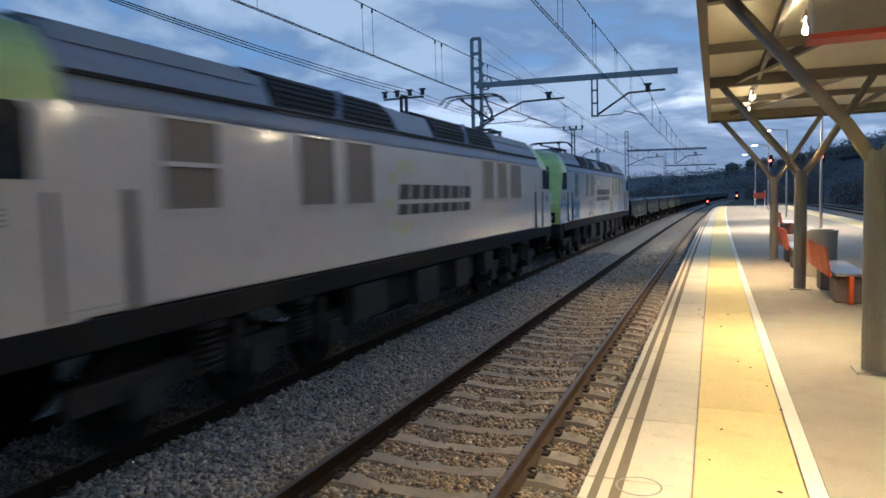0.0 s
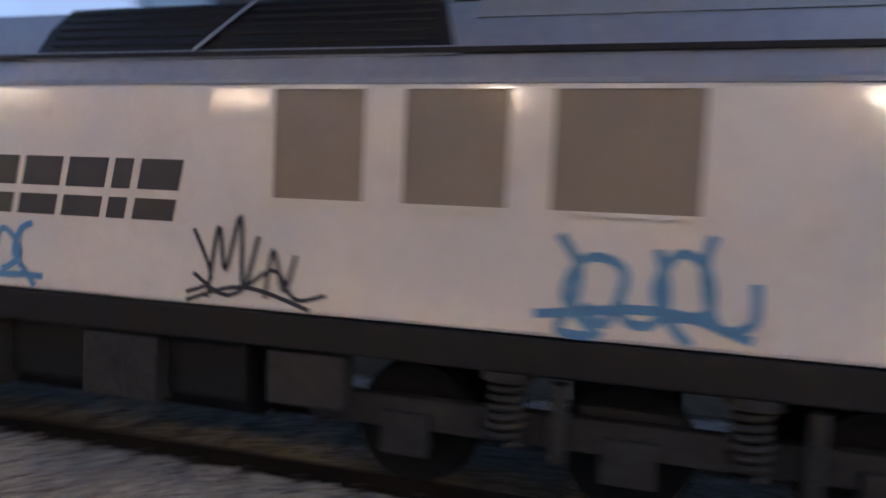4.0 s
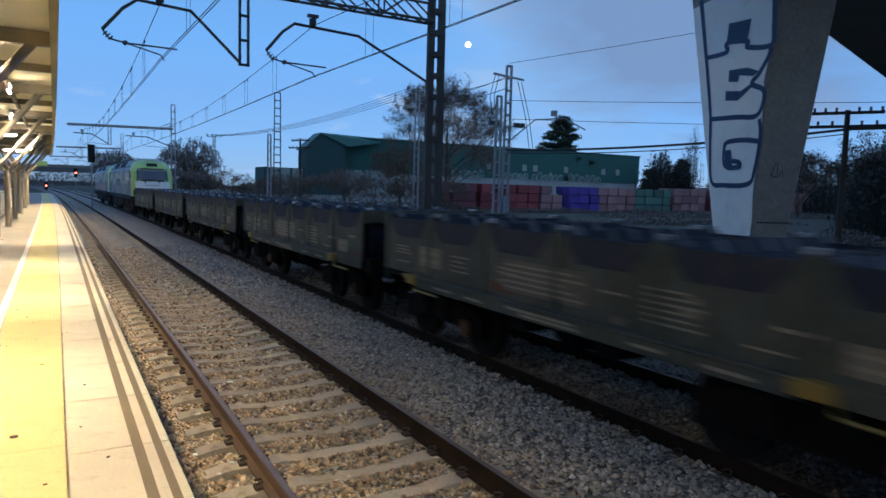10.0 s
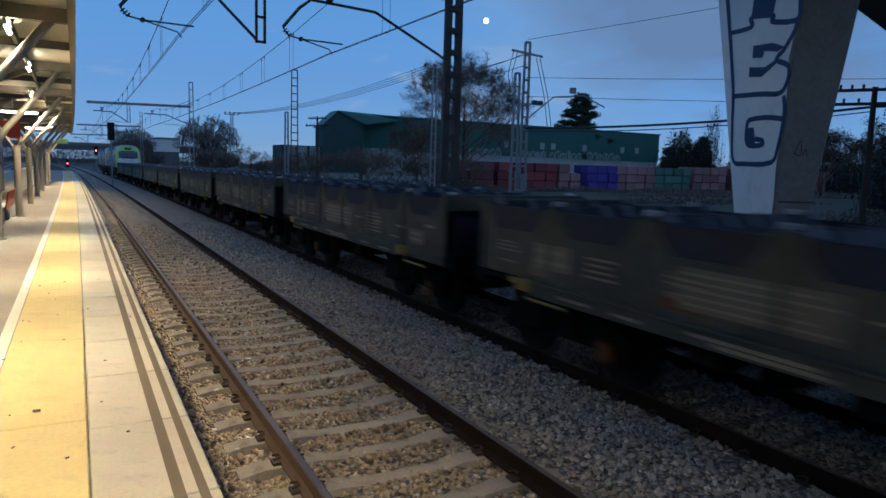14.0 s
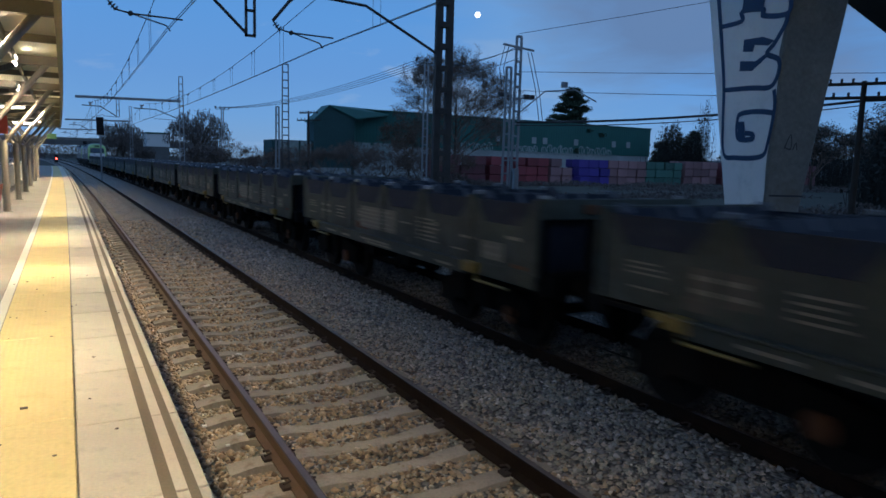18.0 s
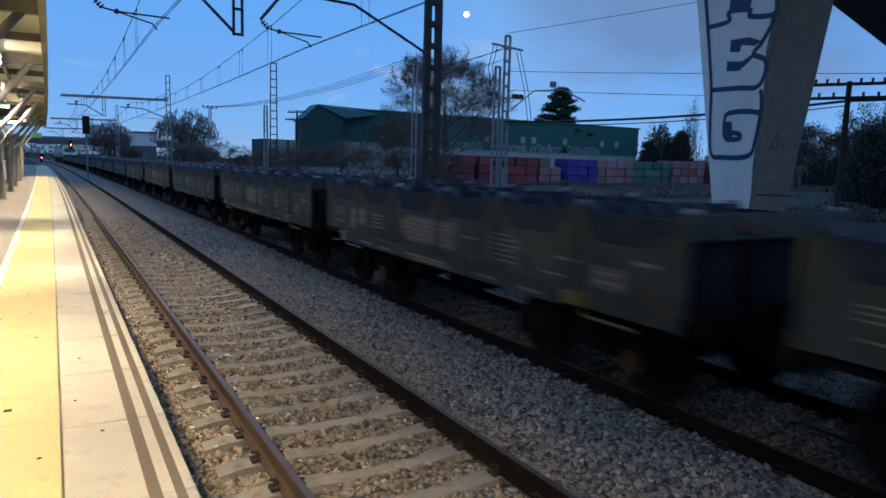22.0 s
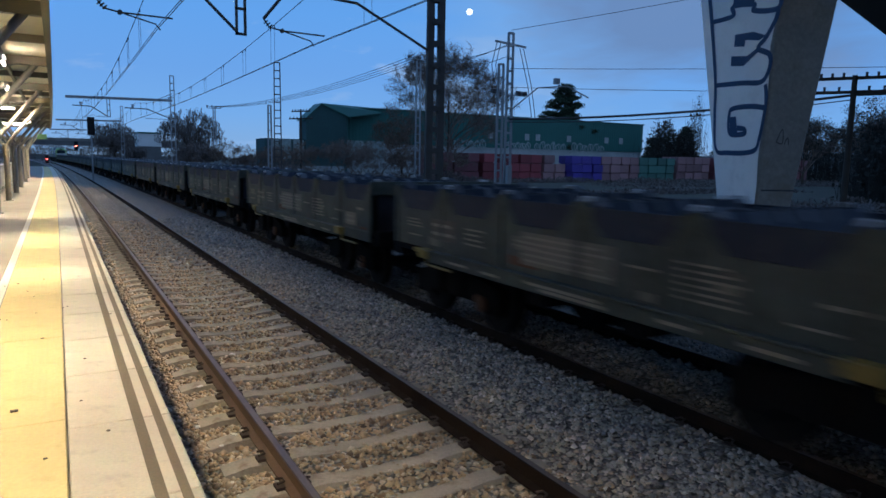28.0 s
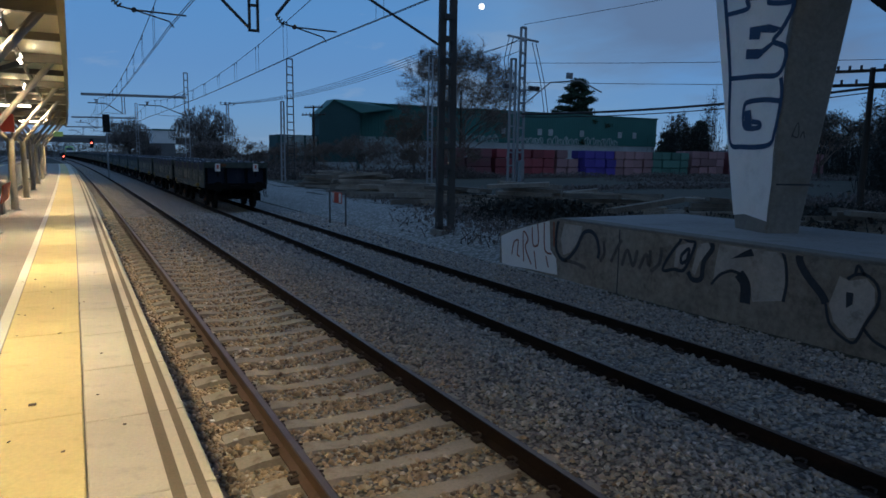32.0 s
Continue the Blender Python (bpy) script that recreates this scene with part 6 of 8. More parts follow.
def build_old_platform():
    op = thing("loading_platform", "old concrete loading platform with a ramped end and sprayed lettering", "platform", kind="structure")
    x0, x1, zt = -8.69, -12.4, 0.55
    g = Geo()
    prof = [(-13.95, -1.2), (-13.95, 0.0), (-11.65, zt), (42, zt), (42, -1.2)]
    g.prism(prof, lambda u, v, d: (d, u, v), x1, x0)
    part("platform_block", g, M["dock_wall"], op, "weathered brown-stained concrete retaining face")
    for y_ in (-9.75, 2.8):
        part("wall_joint", Geo().span((x0 - 0.02, y_ - 0.012, -0.9), (x0 + 0.005, y_ + 0.012, zt - 0.06)), M["spray_black"], op, "dark vertical joint")
    top = Geo()
    top.add([(x0 - 0.35, -11.6, zt + 0.004), (x1, -11.6, zt + 0.004), (x1, 42, zt + 0.004), (x0 - 0.35, 42, zt + 0.004)], [(0, 1, 2, 3)])
    part("top_surface", top, M["slab"], op, "grey slab surface", recalc=False)
    ed = Geo().span((x0 - 0.36, -11.6, zt - 0.05), (x0 + 0.004, 42, zt + 0.012))
    part("edge_coping", ed, M["concrete"], op, "concrete edge coping", bevel=0.02)
    wp = Geo()
    x = x0 + 0.006
    wp.add([(x, -11.65 + u, v) for u, v in ((-2.25, -0.10), (-2.15, -0.06), (-1.78, 0.08), (-1.19, 0.24), (-0.32, 0.46), (-0.25, -0.19), (-0.04, -0.35), (0.03, -0.72), (-0.9, -0.74), (-2.17, -0.80))], [tuple(range(10))])
    part("white_patch", wp, M["spray_white"], op, "white painted patch on the ramp end", recalc=False)

    def on(u, v, d=0.012):
        return (x0 + d, -11.65 + u, min(v, 0.49))
    # sprayed outlines, from the broad hook beside the ramp to the rounded letter at the far end
    for lines, w, mat, label in (
            (([(0.03, 0.55), (-0.05, 0.22), (-0.02, -0.17), (0.26, -0.35), (0.61, -0.08), (0.82, 0.28), (1.04, 0.37), (1.24, 0.27), (1.34, 0.01), (1.32, -0.17)],), 0.085, "spray_black", "broad dark sprayed hook"),
            (([(0.26, -0.35), (0.63, -0.36), (0.96, -0.42)], [(1.39, -0.22), (1.5, -0.03), (1.47, 0.21)], [(2.01, -0.21), (2.14, 0.12), (2.31, -0.17), (2.4, 0.15)],
              [(2.47, -0.2), (2.63, 0.1), (2.72, -0.11), (2.73, 0.19)], [(2.76, -0.21), (2.96, -0.02), (3.0, 0.28)], [(1.7, -0.18), (1.85, 0.1), (1.98, 0.3)]), 0.075, "spray_faded", "washed-out sprayed strokes"),
            (([(3.35, 0.56), (3.42, 0.46), (3.27, 0.27), (3.09, 0.0), (3.07, -0.14), (3.3, -0.08), (3.51, -0.07), (3.62, 0.11), (3.74, 0.45), (3.58, 0.47), (3.35, 0.56)],
              [(3.59, 0.33), (3.46, 0.19), (3.47, 0.06), (3.58, 0.13), (3.62, 0.31), (3.59, 0.33)]), 0.06, "spray_black", "dark sprayed outline of a rounded shape"),
            (([(4.03, 0.56), (4.1, 0.4), (3.94, 0.15), (3.91, -0.14), (3.73, -0.19), (3.62, -0.07)],), 0.09, "spray_black", "thick dark sprayed leg"),
            (([(4.12, -0.21), (4.28, -0.02), (4.5, 0.08), (4.67, 0.05)], [(5.28, 0.59), (5.41, 0.41), (5.47, 0.07), (5.44, -0.25)]), 0.05, "spray_black", "thin dark sprayed arch"),
            (([(4.64, 0.06), (4.77, -0.1), (4.79, -0.4)],), 0.19, "spray_black", "thick end of the sprayed arch"),
            (([(5.78, 0.61), (5.65, 0.53), (5.66, 0.38), (5.82, 0.17), (6.01, -0.01), (6.09, -0.14)],), 0.12, "spray_black", "thick slanting sprayed stroke"),
            (([(6.09, -0.14), (6.18, -0.43), (6.44, -0.6), (6.56, -0.57), (6.65, -0.33), (6.79, -0.02), (6.77, 0.22), (6.62, 0.35), (6.47, 0.34), (6.36, 0.26)], [(6.46, 0.35), (6.49, 0.47), (6.58, 0.35)],
              [(6.63, -0.37), (6.78, -0.51), (6.97, -0.58)], [(7.15, 0.45), (7.05, 0.1), (7.2, -0.3), (7.5, -0.45)], [(7.7, 0.45), (7.9, 0.0), (7.75, -0.4)]), 0.045, "spray_black", "dark sprayed outline of a rounded letter shape")):
        g = Geo()
        for ln in lines:
            stroke(g, ln, w, on)
        part("spray_lettering", g, M[mat], op, label, recalc=False)
    for q in ([(4.48, 0.28), (4.73, 0.44), (4.83, 0.49), (4.89, 0.38)], [(6.36, 0.08), (6.46, 0.08), (6.46, -0.08), (6.38, -0.15)]):
        part("spray_solid", Geo().add([on(u, v) for u, v in q], [tuple(range(len(q)))]), M["spray_black"], op, "solid dark sprayed patch", recalc=False)
    for q in ([(4.15, -0.17), (4.18, 0.19), (4.23, 0.49), (4.9, 0.49), (5.27, 0.49), (5.4, 0.37), (5.45, 0.07), (5.41, -0.24), (4.91, -0.35), (4.86, -0.13), (4.72, 0.07), (4.49, 0.12), (4.28, 0.02)],
              [(3.33, 0.35), (3.58, 0.43), (3.72, 0.43), (3.61, 0.13), (3.48, -0.04), (3.3, -0.03)], [(4.0, 0.49), (4.07, 0.39), (3.86, 0.14), (3.77, -0.12), (3.69, -0.06), (3.8, 0.43)],
              [(6.13, -0.15), (6.22, -0.38), (6.44, -0.56), (6.55, -0.53), (6.63, -0.31), (6.75, -0.02), (6.73, 0.19), (6.61, 0.31), (6.38, 0.24), (6.25, 0.29)], [(0.1, 0.1), (0.2, 0.45), (0.8, 0.45), (0.75, 0.2), (0.45, -0.15), (0.2, -0.25)]):
        part("spray_fill", Geo().add([on(u, v, 0.006) for u, v in q], [tuple(range(len(q)))]), M["spray_grey"], op, "pale grey sprayed fill", recalc=False)
    red = Geo()
    for ln in ([(-1.75, -0.50), (-1.68, -0.2), (-1.5, -0.12), (-1.52, -0.45), (-1.42, -0.5)], [(-1.25, -0.6), (-1.3, 0.1), (-1.1, -0.05), (-1.2, -0.25), (-0.95, -0.62)], [(-0.95, 0.25), (-0.9, -0.15), (-0.7, -0.1), (-0.75, 0.35)],
               [(-0.5, 0.4), (-0.45, -0.2), (-0.2, -0.28)], [(-0.85, -0.3), (-0.75, -0.7)], [(-0.4, -0.35), (-0.3, -0.6)], [(-0.15, 0.45), (-0.12, -0.1)]):
        stroke(red, ln, 0.04, lambda u, v: (x0 + 0.012, -11.65 + u, v))
    part("spray_tag", red, M["spray_red"], op, "rust-red spray lines on the white patch", recalc=False)


PIL = Vector((-10.38, -7.8))             # the pillar's corner towards the tracks
PU, PV = Vector((-0.35, -0.937)), Vector((-0.937, 0.35))
OUT = Vector((0.937, -0.35, 0))


def pillar_pt(a, b, z):
    """a: along the painted face, from its track corner (0 to 1); b: along the bare face; the shaft flares upwards."""
    k = max(0.0, z - 0.55)
    w, d = 1.0 + 0.36 * k, 0.67 + 0.105 * k
    shift = Vector((-0.024, 0.035)) * k
    p = PIL + shift + PU * a * w + PV * b * d
    return Vector((p.x, p.y, z))


# strokes of the letters: across the face (0 to 1 from its outer edge) and height
LETTERS = [
    [(0.13, 6.1), (0.14, 5.2), (0.15, 4.42), (0.15, 3.5), (0.10, 2.86), (0.08, 2.21), (0.33, 2.13), (0.84, 2.15), (0.94, 2.40), (0.98, 3.0), (0.94, 3.34)],
    [(0.15, 3.49), (0.59, 3.44), (0.88, 3.40), (0.97, 3.62), (0.95, 3.86), (0.79, 4.02), (0.88, 4.18), (0.98, 4.46), (0.99, 4.63)],
    [(0.16, 4.80), (0.44, 4.78), (0.44, 4.96), (0.70, 4.86), (0.71, 4.74), (0.99, 4.64), (1.0, 4.98), (0.98, 5.4), (0.96, 6.0)],
    [(0.98, 2.92), (0.74, 2.98), (0.46, 2.98), (0.38, 2.88), (0.38, 2.51), (0.65, 2.48), (0.66, 2.56), (0.52, 2.60)]]
SOLID = [[(0.47, 5.34), (0.74, 5.26), (0.70, 4.86), (0.44, 4.98)], [(0.39, 2.82), (0.50, 2.82), (0.53, 2.51), (0.38, 2.50)],
         [(0.47, 4.40), (0.72, 4.35), (0.88, 4.22), (0.80, 4.16), (0.62, 4.24), (0.60, 4.12), (0.46, 4.17)], [(0.42, 4.00), (0.64, 3.93), (0.80, 4.04), (0.82, 3.98), (0.60, 3.76), (0.41, 3.81)]]


def build_bridge():
    br = thing("road_bridge", "concrete road bridge on flared pillars crossing the yard", "bridge", kind="structure")
    zs = [0.3, 0.55, 1.45, 3.0, 4.5, 6.0, 7.5]
    for i, off in enumerate((Vector((0, 0, 0)), Vector((-27.5, -8.6, -0.6)))):
        g = Geo()
        g.grid([[pillar_pt(a, b, z) + off for a, b in ((0, 0), (1, 0), (1, 1), (0, 1))] for z in zs], close=True)
        n = len(g.v)
        g.f += [(0, 1, 2, 3), (n - 4, n - 3, n - 2, n - 1)]
        pl = part("pillar", g, M["concrete"], br, "flared concrete pillar", bevel=0.04)
        part("pour_joint", Geo().add([pillar_pt(-0.003, b, z) + off - Vector((PU.x, PU.y, 0)) * 0.006 for b, z in ((0.1, 1.43), (0.98, 1.43), (0.98, 1.46), (0.1, 1.46))], [(0, 1, 2, 3)]), M["spray_black"], pl, "dark pour joint", recalc=False)

        def on(u, v, d=0.012, off=off):
            return pillar_pt(1 - u, 0, v) + off + OUT * d
        wp = Geo()
        wp.grid([[on(0.0 + 0.01, z, 0.005), on(0.35, z + (0.05 if z < 0.9 else 0), 0.005), on(0.97 + 0.025 * math.sin(z * 9), z - (0.03 if z < 0.9 else 0), 0.005)] for z in (0.80, 1.0, 1.5, 2.0, 2.5, 3.0, 3.5, 4.0, 4.5, 5.0, 5.5, 6.0)])
        part("painted_face", wp, M["spray_white"], pl, "white painted face", recalc=False)
        sp = Geo()
        # strokes are drawn at true width on the tapering face
        for ln in LETTERS:
            stroke(sp, [(u * 1.9, v) for u, v in ln], 0.095, lambda u, v: on(u / 1.9, v), n=6)
        for q in SOLID:
            sp.add([on(u, v, 0.013) for u, v in q], [tuple(range(len(q)))])
        part("spray_lettering", sp, M["spray_blue"], pl, "white spray letters outlined in dark blue", recalc=False)
        if i == 0:
            mk = Geo()
            for ln in ([(0.3, 2.3), (0.4, 2.55), (0.45, 2.3), (0.3, 2.32)], [(0.5, 2.28), (0.55, 2.4), (0.6, 2.28)]):
                stroke(mk, ln, 0.02, lambda u, v: pillar_pt(0, u, v) - Vector((PU.x, PU.y, 0)) * 0.008)
            part("spray_tag", mk, M["spray_black"], pl, "small black tag", recalc=False)
    d = Geo()
    # the deck runs from pillar to pillar and on over the platform
    p0, dirv = Vector((-10.9, -8.7, 7.4)), Vector((-27.5, -8.6, 0.0)).normalized()
    a, b = p0 - dirv * 46, p0 + dirv * 120
    side = dirv.cross(Vector((0, 0, 1))).normalized()
    # the +y side is unseen, widened to shade the train passing close by
    sec = [(-2.1, 1.05), (-2.1, 0.8), (-1.3, 0.55), (-1.25, 0.0), (6.9, 0.0), (6.95, 0.55), (7.8, 0.8), (7.8, 1.05)]
    d.grid([[e + side * u + Vector((0, 0, v)) for u, v in sec] for e in (a, p0, b)], close=True)
    d.f += [tuple(range(8)), tuple(range(16, 24))]
    part("deck", d, M["deck"], br, "concrete bridge deck")
    for s in (-2.05, 7.75):
        r = Geo()
        r.beam(a + side * s + Vector((0, 0, 1.3)), b + side * s + Vector((0, 0, 1.3)), 0.12, 0.5)
        part("parapet", r, M["concrete"], br, "low parapet")


build_old_platform()
build_bridge()


def build_ramp():
    """A lamp-lit ramp that leaves the bridge beyond its second pillar."""
    rp = thing("bridge_ramp", "concrete footbridge ramp with a row of lit lamps above it", "bridge ramp", kind="structure")
    a, b = Vector((-38.2, -16.2, 7.2)), Vector((-52.0, 14.0, 5.2))
    d = (b - a).normalized()
    side = d.cross(Vector((0, 0, 1))).normalized()
    g = Geo()
    sec = [(-1.6, 1.0), (-1.6, 0.4), (-0.9, 0.0), (0.9, 0.0), (1.6, 0.4), (1.6, 1.0)]
    g.grid([[p + side * u + Vector((0, 0, v)) for u, v in sec] for p in (a, b)], close=True)
    g.f += [tuple(range(6)), tuple(range(6, 12))]
    part("deck", g, M["deck"], rp, "concrete ramp deck")
    for k in range(7):
        c = a + (b - a) * (0.06 + 0.14 * k) + Vector((0, 0, 1.0))
        ps = part("lamp_post", Geo().tube([c, c + Vector((0, 0, 2.3))], 0.05, 8), M["galv"], rp)
        part("lamp_head", Geo().beam(c + Vector((0, 0, 2.32)) - side * 0.1, c + Vector((0, 0, 2.36)) + side * 0.9, 0.2, 0.1), M["lamp_white"], ps, "lit white lamp")


build_ramp()

# ---- yard: posts, poles, sign, timber ----


def build_post(x, y, z0, z1, w, mat="galv", name="signal_post", label="slim lattice line post", heads=0, arm=None, deep=0.12):
    ps = thing(name, label, "line post", group="line posts")
    g = Geo()
    lattice(g, x, y, z0 - 0.1, z1, w, w * 0.75, 0.62, 0.06, deep=deep)
    part("mast", g, M[mat], ps)
    if heads:
        h = Geo()
        h.beam((x - 0.9, y, z1 - 0.08), (x + 0.9, y, z1 - 0.08), 0.07)
        for k in range(heads):
            hx = x - 0.85 + 1.7 * k / max(1, heads - 1)
            h.disc((hx, y, z1 + 0.10), (0, 0, 1), 0.09, 0.22, 8)
            h.box((hx, y, z1 + 0.22), (0.24, 0.14, 0.06))
        part("crossarm", h, M["insul"], ps, "crossarm with insulators")
    if arm:
        a = Geo()
        dx, dz = arm
        a.tube([(x, y, z1 - dz - 0.9), (x + dx * 0.55, y, z1 - dz), (x + dx, y, z1 - dz + 0.02)], 0.04, 6)
        a.box((x + dx * 0.9, y, z1 - dz + 0.22), (0.24, 0.14, 0.24))
        part("arm", a, M[mat], ps, "short bracket arm")
    part("footing", Geo().box((x, y, z0), (0.7, 0.7, 0.3)), M["concrete"], ps, bevel=0.03)
    return ps


build_post(-18.8, -28.3, -0.42, 6.7, 0.36)
build_post(-24.0, -47.1, -0.42, 9.6, 0.42, heads=3, label="lattice line post with insulators on its crossarm")
build_post(-15.2, -55.0, -0.5, 9.5, 0.62, mat="lat_dark", deep=0.08, name="catenary_post", label="dark lattice catenary post in the yard")
build_post(-14.6, -55.2, -0.5, 6.1, 0.30)
build_post(-11.0, 25.4, 0.55, 6.15, 0.3, mat="lat_dark", heads=4, label="line post with four insulators, behind the far track")
build_post(-11.0, 62.0, -0.6, 8.0, 0.34, heads=4, arm=(2.4, 2.2), label="lattice line post with a bracket arm")
build_post(-14.0, 96.0, -0.6, 8.0, 0.34, heads=4, label="lattice line post far along the line")
build_post(-17.5, -92.0, -0.5, 8.2, 0.34, heads=4, label="line post with insulators beyond the yard")


def build_pole_a():
    """Tall steel pole with a cross-arm, cables dropping to a cabinet."""
    x, y = -20.9, -30.5
    po = thing("cable_pole", "tall steel pole with crossarms and looping cables", "utility pole")
    g = Geo()
    lattice(g, x, y, -0.5, 8.75, 0.40, 0.30, 0.62, 0.085, deep=0.12)
    part("pole", g, M["galv"], po, "twin-channel pole")
    part("crossarm", Geo().beam((x - 1.0, y, 8.1), (x + 1.0, y, 8.25), 0.10), M["galv"], po)
    part("crossarm", Geo().beam((x - 1.1, y, 5.5), (x + 1.1, y, 5.5), 0.07), M["galv"], po)
    for dx in (-1.0, -0.6, 0.7, 1.05):
        part("insulator", Geo().box((x + dx, y, 5.62), (0.26, 0.2, 0.22)), M["insul"], po)
    b = Geo()
    b.tube([(x, y, 4.6), (x - 1.3, y + 0.8, 5.9), (x - 2.6, y + 1.7, 6.0), (x - 3.6, y + 2.3, 5.4)], 0.04, 6)
    b.box((x - 2.1, y + 1.4, 6.25), (0.3, 0.2, 0.3))
    part("bracket_arm", b, M["galv"], po)
    c = Geo()
    for k in (0, 0.25):
        c.tube([(x + 0.9 - k, y, 8.2), (x + 1.2 - k, y, 7.0), (x + 1.0 - k, y, 6.0)], 0.02, 5)
        c.tube([(x - 0.6 - k, y, 8.0), (x - 1.0 - k, y + 0.3, 6.0), (x - 1.2 - k, y + 0.5, 4.2)], 0.02, 5)
    part("cable", c, M["wire"], po)
    part("cabinet", Geo().box((x + 0.1, y + 0.3, 0.75), (0.26, 0.25, 1.9)), M["galv"], po, "grey cable cabinet on the pole", bevel=0.02)


def build_tele_pole(x, y, z0, z1, arms, label):
    tp = thing("telegraph_pole", label, "utility pole", group="telegraph poles")
    g = Geo()
    g.tube([(x, y, z0 - 0.2), (x, y, z1)], 0.15, 10, 0.11)
    part("pole", g, M["wood"], tp)
    ux, uy = 0.5, -0.866
    for k, dz in enumerate(arms):
        L = 1.4 if k == 0 else 1.8
        part("crossarm", Geo().beam((x - ux * L, y - uy * L, z1 - dz), (x + ux * L, y + uy * L, z1 - dz), 0.14, 0.13), M["wood"], tp)
        for j in range(7):
            u = -L + 0.1 + j * (2 * L - 0.2) / 6
            if j != 3:
                part("insulator", Geo().tube([(x + ux * u, y + uy * u, z1 - dz + 0.03), (x + ux * u, y + uy * u, z1 - dz + 0.24)], 0.06, 6), M["insul"], tp)
    return tp


build_pole_a()
build_tele_pole(-30.0, -17.2, -0.5, 5.95, (0.12, 0.72), "tarred wooden telegraph pole with two crossarms")
build_tele_pole(-24.6, -78.0, -0.5, 7.6, (0.25, 1.1), "tarred wooden telegraph pole beside the shed")


def build_cables():
    cb = thing("line_cables", "telegraph wires and a thick bundled cable across the yard", "cable", kind="structure")
    g = Geo()

    def run(p, q, r, dip):
        p, q = Vector(p), Vector(q)
        g.tube([p + (q - p) * (k / 10) - Vector((0, 0, dip * 4 * (k / 10) * (1 - k / 10))) for k in range(11)], r, 5, caps=False)
    # thick bundle from the telegraph pole to the cable pole
    run((-30.0, -17.2, 5.1), (-20.9, -30.5, 4.2), 0.06, 0.25)
    run((-30.0, -17.2, 4.9), (-20.9, -30.5, 4.05), 0.025, 0.3)
    run((-30.0, -17.2, 5.1), (-44.0, 12.0, 6.5), 0.06, 0.3)
    for dz, dip in ((8.15, 0.3), (8.25, 0.5), (7.6, 0.4)):
        run((-20.9, -30.5, dz), (-24.0, -47.1, dz + 1.2), 0.018, dip)
    for k in range(4):
        run((-24.0 + 0.5 * k - 0.8, -47.1, 9.75), (-17.5 + 0.5 * k - 0.8, -92.0, 8.3), 0.02, 0.9)
    for z, zz in ((8.9, 16.2), (6.9, 6.6), (5.9, 5.4)):
        run((-20.9, -30.5, z), (-52.0, 14.0, zz), 0.014, 0.6)
    for k in range(3):
        run((-10.5 - 0.4 * k, 25.4, 6.3), (-11.5 - 0.4 * k, -6, 7.4 + 0.25 * k), 0.014, 0.5)
        run((-10.5 - 0.4 * k, 25.4, 6.3), (-11.0 - 0.5 * k, 62, 8.2), 0.012, 0.5)
        run((-11.0 - 0.5 * k, 62, 8.2), (-14.0, 96, 8.2), 0.012, 0.5)
    part("cable", g, M["wire"], cb)


build_cables()


def build_yard_sign():
    sg = thing("track_sign", "small red and white board on two thin posts", "sign", (-8.1, -24.2, -0.55))
    for dy in (-0.62, 0.62):
        part("post", Geo().tube([(-0.15 * dy, dy, -0.3), (-0.15 * dy, dy, 1.0)], 0.03, 6), M["lat_dark"], sg)
    part("board", Geo().box((0.02, 0.0, 0.80), (0.03, 1.0, 0.42)), M["sign_red"], sg, "red board", bevel=0.01)
    for dy in (-0.4, 0.38):
        part("panel", Geo().box((0.045, dy, 0.80), (0.02, 0.22, 0.34)), M["white"], sg, "white panel")


build_yard_sign()


